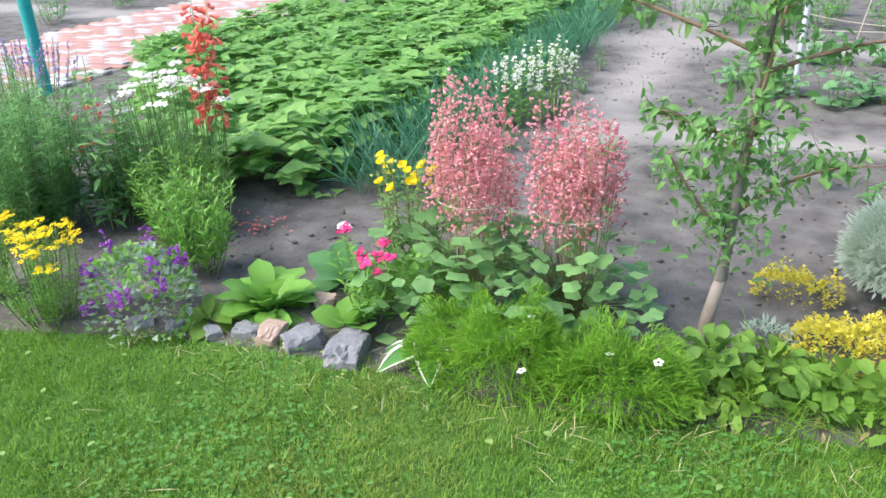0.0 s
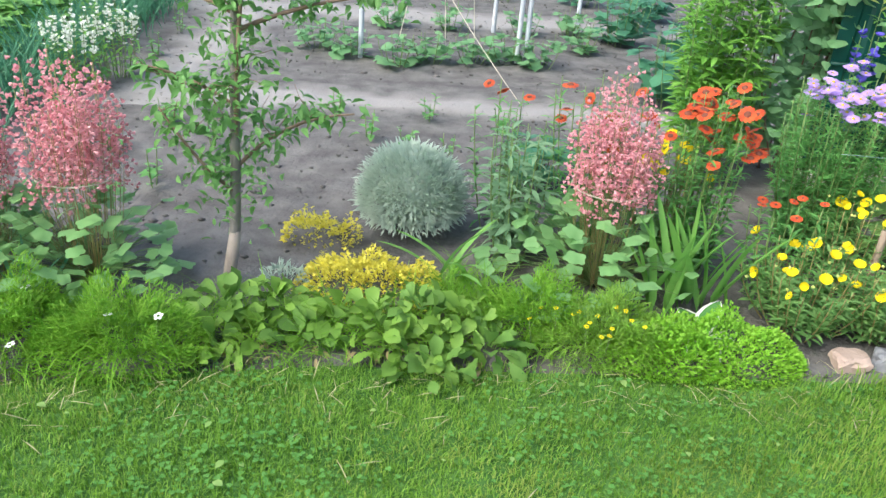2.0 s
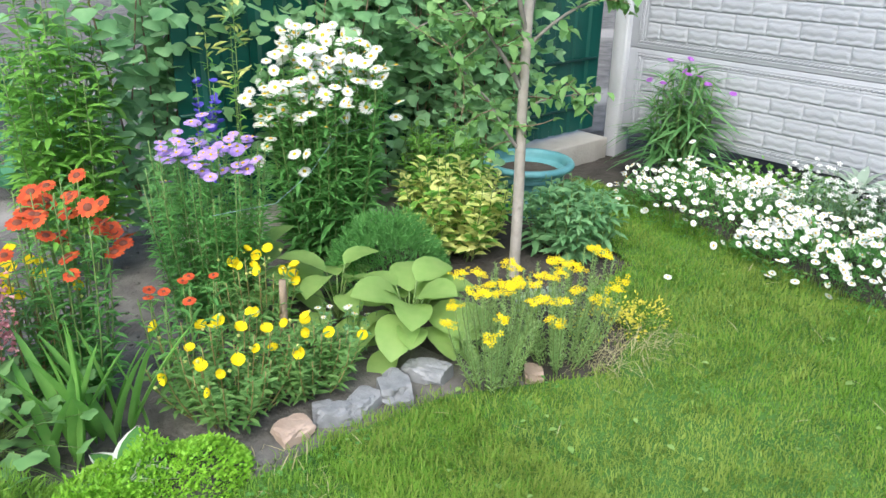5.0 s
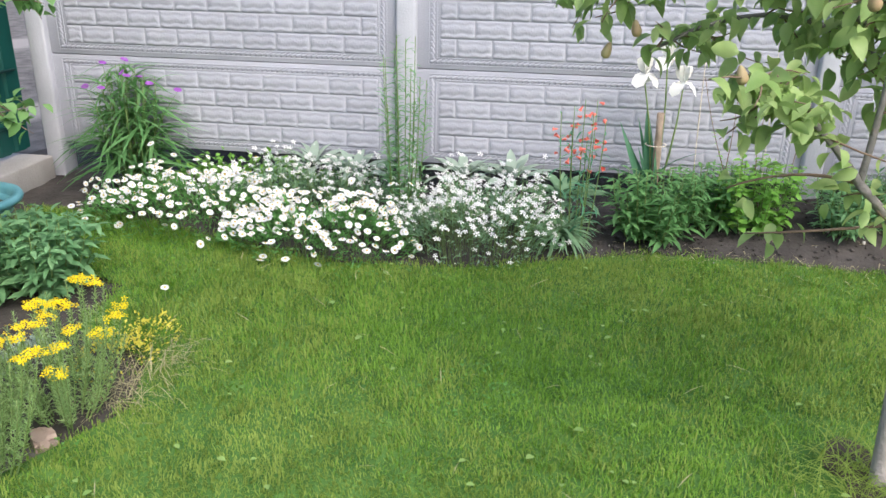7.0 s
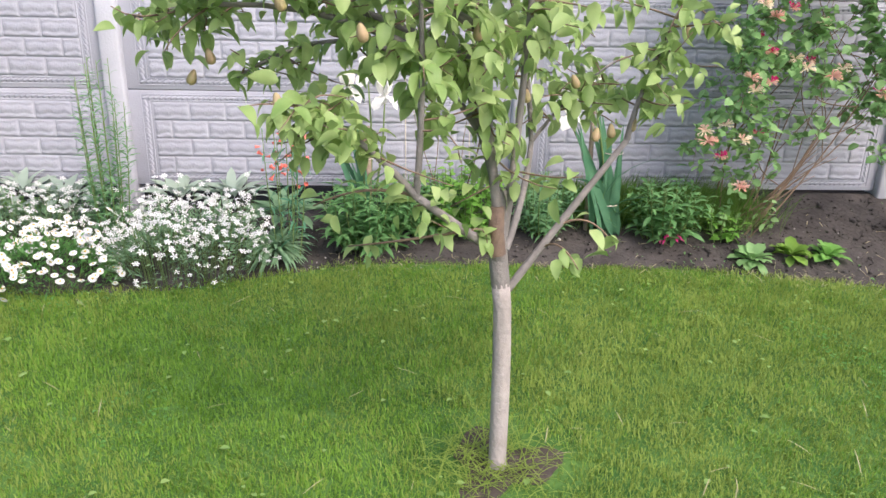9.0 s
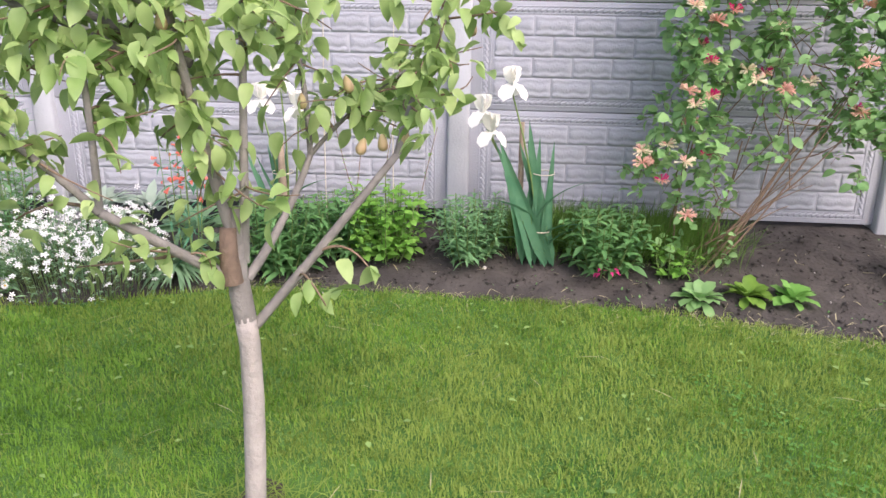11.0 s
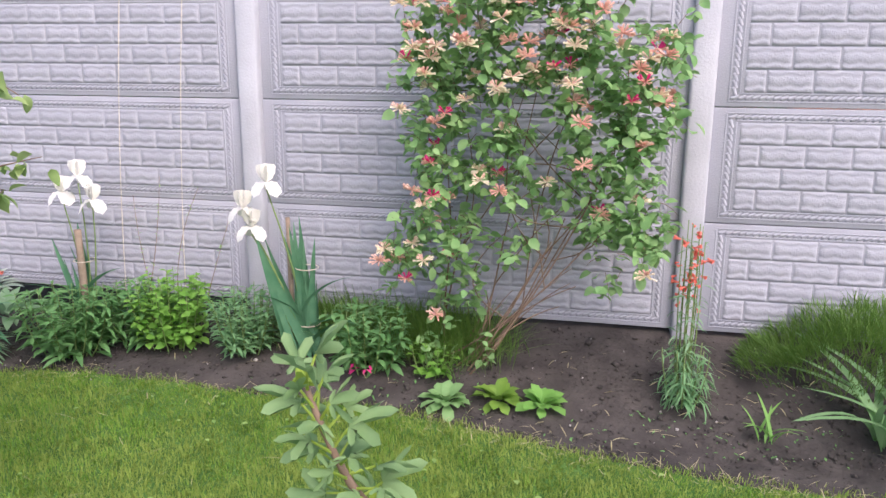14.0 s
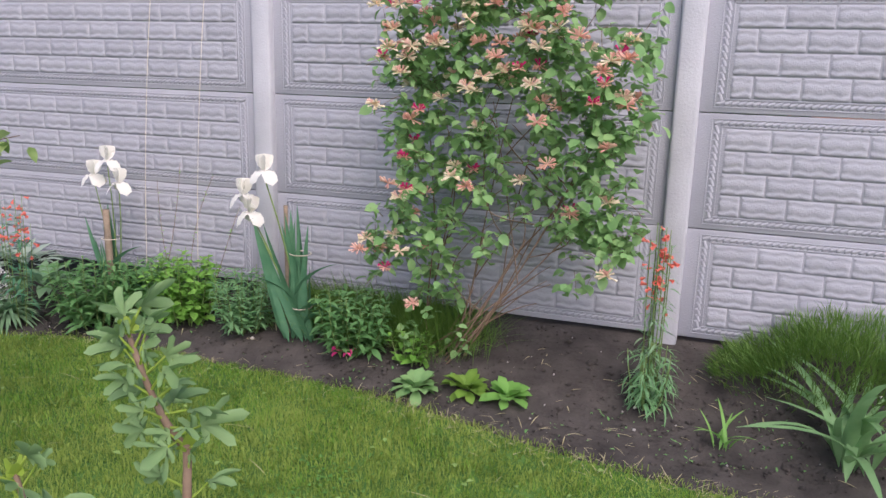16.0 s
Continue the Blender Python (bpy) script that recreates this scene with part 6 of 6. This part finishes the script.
def fig_tree():
    t = thing("fig_tree", "young fig shoots with large lobed grey-green leaves", "fig", 2.92, -1.68, 0)
    ln = limbs(t, [((0.0, -0.14, -0.02), (0.01, -0.09, 0.72), 0.0, 0.011, 0.008), ((0.01, -0.09, 0.72), (0.0, 0.015, 0.93), 0.0, 0.008, 0.005), ((0, -0.02, 0.0), (-0.12, 0.18, 0.68), -0.05, 0.009, 0.005)], "twig")
    shape = fig_leaf(0.057)
    for k, (s, f0, n, sz) in enumerate(((ln[0], 0.62, 10, 0.85), (ln[1], 0.05, 24, 1.0), (ln[2], 0.78, 10, 0.9))):
        f = f0 + (1 - f0) * np.linspace(0, 1.0, n) ** 0.7
        p = along(s, f)
        az = np.arange(n) * 2.39996 + k
        d = bearing(az, -0.1 + 1.1 * (f - f0) / (1 - f0 + 1e-6) + rng.normal(0, 0.2, n))
        q = p + d * 0.05
        each(t, "leaf", shape, "fig", turns_along(d * (1, 1, 0.55), sz * (1.15 - 0.25 * (f - f0) / (1 - f0)) * rng.uniform(0.65, 1.35, n), rng.normal(0, 0.9, n)), q)
        for a, b in zip(p, q):
            g = Geo()
            tube(g, bend(a, b, 0.0, 3), 0.003, 0.002, 5)
            part("leaf_stalk", g, "fig_young", t)
        each(t, "young_leaf", lobed(0.03, 3, 0.5, 16), "fig_young", turns_along(bearing([k, k + 2.1, k + 4], [1.1, 1.0, 1.2])), [s[-1]] * 3)


fig_tree()


def honeysuckle():
    t = thing("honeysuckle", "climbing honeysuckle with cream and crimson flowers before the fence", "climber", 5.06, -1.5, 0.1)
    edge = [(0.27, 0.34), (0.29, 0.48), (0.15, 0.8), (0.19, 1.2), (0.14, 1.66), (-0.1, 1.8), (-0.68, 1.8), (-0.86, 1.5), (-0.87, 1.05), (-0.84, 0.48), (-0.62, 0.42), (-0.44, 0.5), (-0.3, 0.55), (-0.16, 0.42), (-0.05, 0.2), (0.1, 0.24)]
    specs = []
    for k in range(9):
        y = rng.uniform(-0.62, 0.12)
        specs.append(((rng.normal(0, 0.03), 0.03 * k - 0.12 + rng.normal(0, 0.02), -0.02), (rng.normal(0.02, 0.05), y, rng.uniform(0.5, 0.85)), -0.05, 0.005, 0.003))
    for k in range(9):
        specs.append(((rng.normal(0.03, 0.03), rng.normal(-0.08, 0.05), 0.0), (0.1 + rng.normal(0, 0.04), rng.uniform(-0.55, -0.1), rng.uniform(0.25, 0.5)), 0.05, 0.004, 0.002))
    main = limbs(t, specs, "twig", "stem", 5, 0.1)
    up = []
    for k in range(17):
        s = main[k % 9]
        p = along(s, [rng.uniform(0.5, 1)])[0]
        q = np.array((rng.normal(0.02, 0.09), rng.uniform(-0.8, 0.12), rng.uniform(0.6, 1.75)))
        ln = bend(p, q, rng.normal(0, 0.08), 9, (-0.03, rng.normal(0, 0.1), 0))
        g = Geo()
        tube(g, ln, 0.003, 0.0015, 4)
        part("shoot", g, "twig", t)
        up.append(ln)
    tw = []
    g = Geo()
    n = 1250
    ys, zs = rng.uniform(-0.9, 0.3, n), rng.uniform(0.18, 1.82, n)
    keep = inside(ys, zs, edge)
    for y, z in zip(ys[keep], zs[keep]):
        # open gaps show the fence between the shoots
        if (noise.noise((y * 3.4, z * 3.0, 5.7)) < -0.3 and y < -0.08) or (y + 0.4) ** 2 / 0.012 + (z - 0.95) ** 2 / 0.02 < rng.uniform(0.3, 1.1):
            continue
        if z < 0.6 and y < -0.4 and rng.random() < 0.15:
            continue
        if z < 0.5 and rng.random() < 0.45:
            continue
        p = np.array((rng.normal(-0.02, 0.08) - 0.06 * (z > 0.8), y, z))
        d = bearing(rng.uniform(2.2, 4.1), rng.normal(0.2, 0.5))
        ln = bend(p, p + d * rng.uniform(0.05, 0.13), 0.01, 4)
        tube(g, ln, 0.0018, 0.001, 3)
        tw.append(ln)
    part("twig_growth", g, "twig", t)["kind"] = "stuff"
    shape = leaf(0.054, 0.036, 0.5, 0.6, 4, 0.15, 0.3)
    gl = branch_leaves(Geo(), tw, shape, 6, 0.0, 0.0, 1.0, 0.015)
    branch_leaves(gl, up, shape, 5, 0.3, 0.0, 0.8, 0.012)
    sprig = [bend((-0.05, a, 0.0), (-0.08, a + 0.02, h), 0, 4) for a, h in ((-0.15, 0.2), (0.02, 0.26), (0.1, 0.16))]
    branch_leaves(gl, sprig, shape, 12, 0.3, 0.1, 0.9, 0.025)
    part("foliage", gl, "honey", t)
    tip = np.array([s[-1] for s in tw])
    order = rng.permutation(len(tip))
    weight = 0.3 + 0.7 * (tip[:, 2] > 1.1) + 0.4 * (tip[:, 1] > 0.0) - 0.5 * (tip[:, 0] > 0.02)
    pick = [tip[k] for k in order if rng.random() < weight[k] * 0.32][:140]
    petal = bell(0.0045, 0.042)
    for k, p in enumerate(pick):
        n = 21
        d = bearing(rng.uniform(1.5, 4.8, n), rng.uniform(-0.45, 0.7, n))
        crimson = p[2] < 1.0 and p[1] > -0.1 and k % 3 or k % 7 == 0
        centre = p + (-0.065, 0, 0.01)
        head = part("flower_head", Geo().puts(petal, turns_along(d[:15], (0.75 if crimson else 1.0) * rng.uniform(0.7, 1.1, 15)), np.tile(centre, (15, 1))), "coral" if crimson or k % 5 < 2 else "apricot", t)
        part("bud_ring", Geo().puts(bell(0.005, 0.034), turns_along(d[15:] + (0, 0, 0.8)), np.tile(centre, (6, 1))), "magenta" if crimson else "blush", head, "crimson and pink buds")


honeysuckle()


def vine_hedge():
    leafy = lobed(0.052, 3, 0.4, 12, 0.22)
    for k, (x0, x1, y, h) in enumerate(((2.5, 3.2, 4.15, 1.75), (3.2, 3.9, 3.95, 1.8), (3.9, 4.55, 3.85, 1.8))):
        t = thing("raspberry_bush", "tall raspberry bush with broad green leaves along the fence", "bush", (x0 + x1) / 2, y, 0, "raspberry bushes")
        lines = []
        for j in range(30):
            a = rng.uniform(x0, x1) - (x0 + x1) / 2
            lines.append(bend((a, rng.normal(0, 0.12), 0), (a + rng.normal(0, 0.15), rng.normal(-0.15, 0.15), h * rng.uniform(0.6, 1.05)), 0, 7))
        stem_part(t, lines, 0.005, "twig")
        g = Geo()
        for s in lines:
            m = 105
            f = rng.uniform(0.08, 1.0, m)
            p = along(s, f) + rng.normal(0, 0.09, (m, 3)) * (1, 1, 0.4)
            g.puts(leafy, turns_along(bearing(rng.uniform(3.1, 6.3, m), rng.normal(-0.6, 0.4, m)), rng.uniform(0.65, 1.25, m), rng.normal(0, 0.3, m)), p)
        part("foliage", g, "vine", t)


vine_hedge()
garden_stake(3.98, 3.66, 1.15, 0.008, "wood", "thin grey support post among the raspberries")


def tub(x, y):
    t = thing("round_tub", "turquoise plastic tub filled with dark soil", "tub", x, y, 0)
    prof = [(0.11, 0.0), (0.12, 0.10), (0.125, 0.14), (0.13, 0.15), (0.125, 0.16), (0.18, 0.235), (0.235, 0.25), (0.240, 0.265), (0.232, 0.28), (0.205, 0.278), (0.198, 0.26), (0.19, 0.20)]
    n = 32
    g = Geo()
    v = [(r * math.cos(6.2832 * k / n), r * math.sin(6.2832 * k / n), z) for r, z in prof for k in range(n)]
    g.add(v, (), [(j * n + k, j * n + (k + 1) % n, (j + 1) * n + (k + 1) % n, (j + 1) * n + k) for j in range(len(prof) - 1) for k in range(n)])
    part("shell", g, "teal", t)
    v = [(0, 0, 0.225)] + [(0.196 * math.cos(6.2832 * k / n), 0.196 * math.sin(6.2832 * k / n), 0.22) for k in range(n)]
    part("soil_fill", Geo().add(v, [(0, k + 1, (k + 1) % n + 1) for k in range(n)]), "dirt", t)


tub(4.2, 3.34)

t = thing("support_wire", "thin blue wire holding up the aster and the daisies", "wire", 2.4, 3.0, 0)
g = Geo()
tube(g, [(-0.1, 0.0, 0.5), (0.12, -0.02, 0.5), (0.35, 0.12, 0.53), (0.6, 0.3, 0.6), (0.95, 0.35, 0.6)], 0.0009, sides=4)
part("wire", g, "wire", t)

# ---- vegetable garden behind ----
def strawberry_field():
    poly = [(-2.25, 3.15), (-1.62, 3.3), (-1.6, 9.5), (-4.5, 9.5), (-4.5, 5.3), (-3.3, 3.9)]
    n = 11500
    x, y = rng.uniform(-4.6, -1.5, n), rng.uniform(3.1, 9.5, n)
    keep = inside(x, y, poly)
    x, y = x[keep], y[keep]
    row = 0.5 + 0.5 * np.cos((x + 1.9) / 0.55 * 2 * np.pi)
    z = 0.16 + 0.07 * row * rng.uniform(0.5, 1.1, len(x)) - 0.13 * (rng.random(len(x)) < 0.4) + rng.uniform(0, 0.05, len(x)) - 0.06 * (x > -1.75)
    z += np.array([0.09 * noise.noise((a * 4.2, b * 4.2, 6)) for a, b in zip(x, y)])
    tri = Geo()
    for k in (-1, 0, 1):
        tri.puts(leaf(0.086, 0.072, 0.6, 0.35, 2, 0.12, 0.12), turns_along([(math.sin(k * 1.5), math.cos(k * 1.5), 0.1)]), [(0, 0, 0)])
    shape = (np.concatenate(tri.v), no_t(), np.concatenate(tri.q))
    g = Geo().puts(shape, turns_along(bearing(rng.uniform(0, 6.28, len(x)), rng.normal(0.05, 0.25, len(x))), rng.uniform(0.55, 1.2, len(x))), np.c_[x, y, z])
    tagged(part("strawberry_field", g, "strawberry"), "dense strawberry plants with three-part green leaves", "strawberries", kind="stuff")
    n = 1500
    x, y = -1.42 + rng.normal(0, 0.11, n), rng.uniform(3.4, 8.2, n)
    x += (5.5 - y) * 0.02
    g = Geo().puts(leaf(0.38, 0.012, 0.1, 0.6, 5, 0.5, 0.25), turns_along(bearing(rng.uniform(0, 6.28, n), 1.15 + rng.normal(0, 0.25, n)), rng.uniform(0.6, 1.15, n)), np.c_[x, y, np.zeros(n)])
    tagged(part("onion_row", g, "blue"), "row of blue-green onion leaves beside the strawberries", "onions", kind="stuff")


M["strawberry"] = leafmat("leaf_strawberry", (0.16, 0.37, 0.09), (0.34, 0.57, 0.17), 0.5, 0.45)
strawberry_field()


def seedling(name, label, x, y, h, w, mat="mid", shape=OVATE, ns=4, per=5, group=""):
    herb(name, label, x, y, h, w, ns, shape, mat, per, 0.35, group=group, z=0)


for x, y in ((-1.0, 4.3), (-1.02, 4.9), (-0.95, 5.6), (-1.0, 6.3), (-0.62, 3.9), (-0.3, 3.5), (-0.5, 4.35), (0.34, 4.66), (0.86, 4.62), (1.25, 4.45), (0.75, 4.1), (0.95, 3.85), (-0.18, 4.0), (0.55, 4.25)):
    seedling("pepper_plant", "small pepper seedling on bare soil", x, y, rng.uniform(0.12, 0.24), 0.14, "mid", OVATE, 3, 6, "pepper seedlings")
for x, y in ((0.62, 5.75), (0.85, 5.9), (1.14, 5.95), (1.62, 5.95), (1.4, 6.05), (0.3, 5.95), (2.0, 6.5), (0.05, 6.1), (1.0, 7.0), (1.6, 7.0), (0.5, 7.0), (2.0, 7.1)):
    herb("cucumber_plant", "young cucumber plant with broad pale leaves on strings", x, y, 0.24, 0.36, 8, lobed(0.072, 5, 0.25, 14), "sage", 4, 0.1, group="cucumber plants", z=0)
for x, y, h in ((1.46, 6.03, 1.6), (1.52, 6.05, 1.6), (0.36, 5.9, 1.5), (1.35, 7.0, 1.5), (2.1, 7.4, 1.4)):
    garden_stake(x, y, h, 0.018, "whitewash", "whitewashed wooden stake of the cucumber trellis", "trellis_stake", "trellis stakes")
t = thing("trellis_strings", "thin pale strings and wire of the cucumber trellis", "string", 0.9, 6.0, 0)
for a, b in (((-0.55, -0.1, 0.42), (0.6, 0.05, 0.45)), ((-0.55, -0.1, 0.75), (0.6, 0.05, 0.78)), ((-0.3, -0.2, 0.05), (-0.15, 0.1, 0.78)), ((0.05, 0.0, 0.05), (0.0, 0.1, 0.78)), ((0.25, 0.0, 0.1), (0.2, 0.1, 0.78)), ((0.0, 0.1, 0.5), (0.5, -1.1, 0.02)), ((-0.6, 0.1, 0.5), (0.1, 0.1, 0.42))):
    g = Geo()
    tube(g, bend(a, b, -0.02, 6), 0.003, sides=4)
    part("string", g, "twine", t)
for j in range(16):
    herb("potato_plant", "low leafy potato plants in the far bed", -1.5 + 0.42 * (j % 8) + rng.uniform(-0.1, 0.1), 8.5 + 0.6 * (j // 8), 0.35, 0.45, 12, OVATE, "mid", 9, 0.3, group="potato plants", z=0)
for j in range(7):
    herb("courgette_plant", "broad-leaved blue-green vegetable plant beside the path", 2.35 + 0.25 * (j % 3), 5.2 + 0.55 * j, 0.5, 0.5, 10, lobed(0.11, 5, 0.3, 14), "blue", 5, 0.2, group="courgette plants", z=0)
for j in range(10):
    herb("tomato_plant", "leafy dark green vegetable plant beyond the paved path", -7.2 - 0.5 * (j % 2), 4.6 + 0.55 * j, 0.45, 0.5, 12, OVATE, "dark", 10, 0.3, group="tomato plants", z=0)
t = thing("teal_pole", "turquoise painted metal pole beside the paved path", "pole", -4.62, 4.42, 0)
g = Geo()
tube(g, [(0, 0, -0.02), (0, 0, 1.0), (-0.02, 0, 2.3)], 0.045, 0.045, 14)
part("shaft", g, "teal_paint", t)

# ---- beyond the fence ----
for y, h in ((2.9, 3.4), (1.9, 3.5), (0.9, 3.3), (-0.2, 3.5), (-1.3, 3.4), (-2.2, 3.0), (-2.5, 2.9)):
    t = thing("neighbour_hedge", "dark green leafy hedge behind the concrete fence", "hedge", 6.6, y, 0, "neighbour hedge")
    ln = stems_of(40, h, 1.3, 0.5, 0.3, 0.7)
    stem_part(t, ln, 0.008, "twig")
    part("foliage", dress(Geo(), ln, leaf(0.10, 0.065, 0.6, 0.8, 2, 0.2, 0.3), 110, 0.35, 1.0, 0.2, 1.0, 0.1), "dark", t)
t = thing("neighbour_house", "orange brick wall of the neighbouring house", "house", 9.0, -5.75, 0)
g = Geo()
box(g, 0, 0.3, -3.2, 2.6, 0, 4.0)
wall = part("wall", g, "brick", t, smooth=False)
g = Geo()
for k in range(40):
    box(g, -0.006, 0.0, -3.2, 2.6, 0.5 + k * 0.075, 0.51 + k * 0.075)
part("mortar_joint", g, "kerb", t, smooth=False)

# ---- paved path (pieces last) ----
t = thing("paved_path", "paved path of red and grey rectangular blocks", "path", -5.65, 4.2, 0, kind="structure")
g = Geo()
box(g, -0.98, 0.98, 0, 9, -0.05, 0.006)
part("path_bed", g, "kerb", t)
pav = {}
for c in ("paver", "paver_grey"):
    g = Geo()
    box(g, -0.097, 0.097, -0.047, 0.047, 0.0, 0.022, 0.004)
    pav[c] = g.mesh("paver", M[c])
rest = {"paver": Geo(), "paver_grey": Geo()}
count = 0
for j in range(88):
    for i in range(10):
        x = -0.9 + 0.2 * i + (0.1 if j % 2 else 0)
        if x > 0.92:
            continue
        y = 0.05 + 0.1 * j
        c = "paver_grey" if (i * 3 + j * 5 + (j // 3) * 2) % 7 < 3 else "paver"
        if count < 300:
            o = part("paver", pav[c], c, t)
            o.location = (x, y, 0.0)
            count += 1
        else:
            box(rest[c], x - 0.097, x + 0.097, y - 0.047, y + 0.047, 0.0, 0.022)
for c, label in (("paver", "far red pavers"), ("paver_grey", "far grey pavers")):
    o = part("far_pavers", rest[c], c, t, label, smooth=False)
    o["kind"] = "stuff"
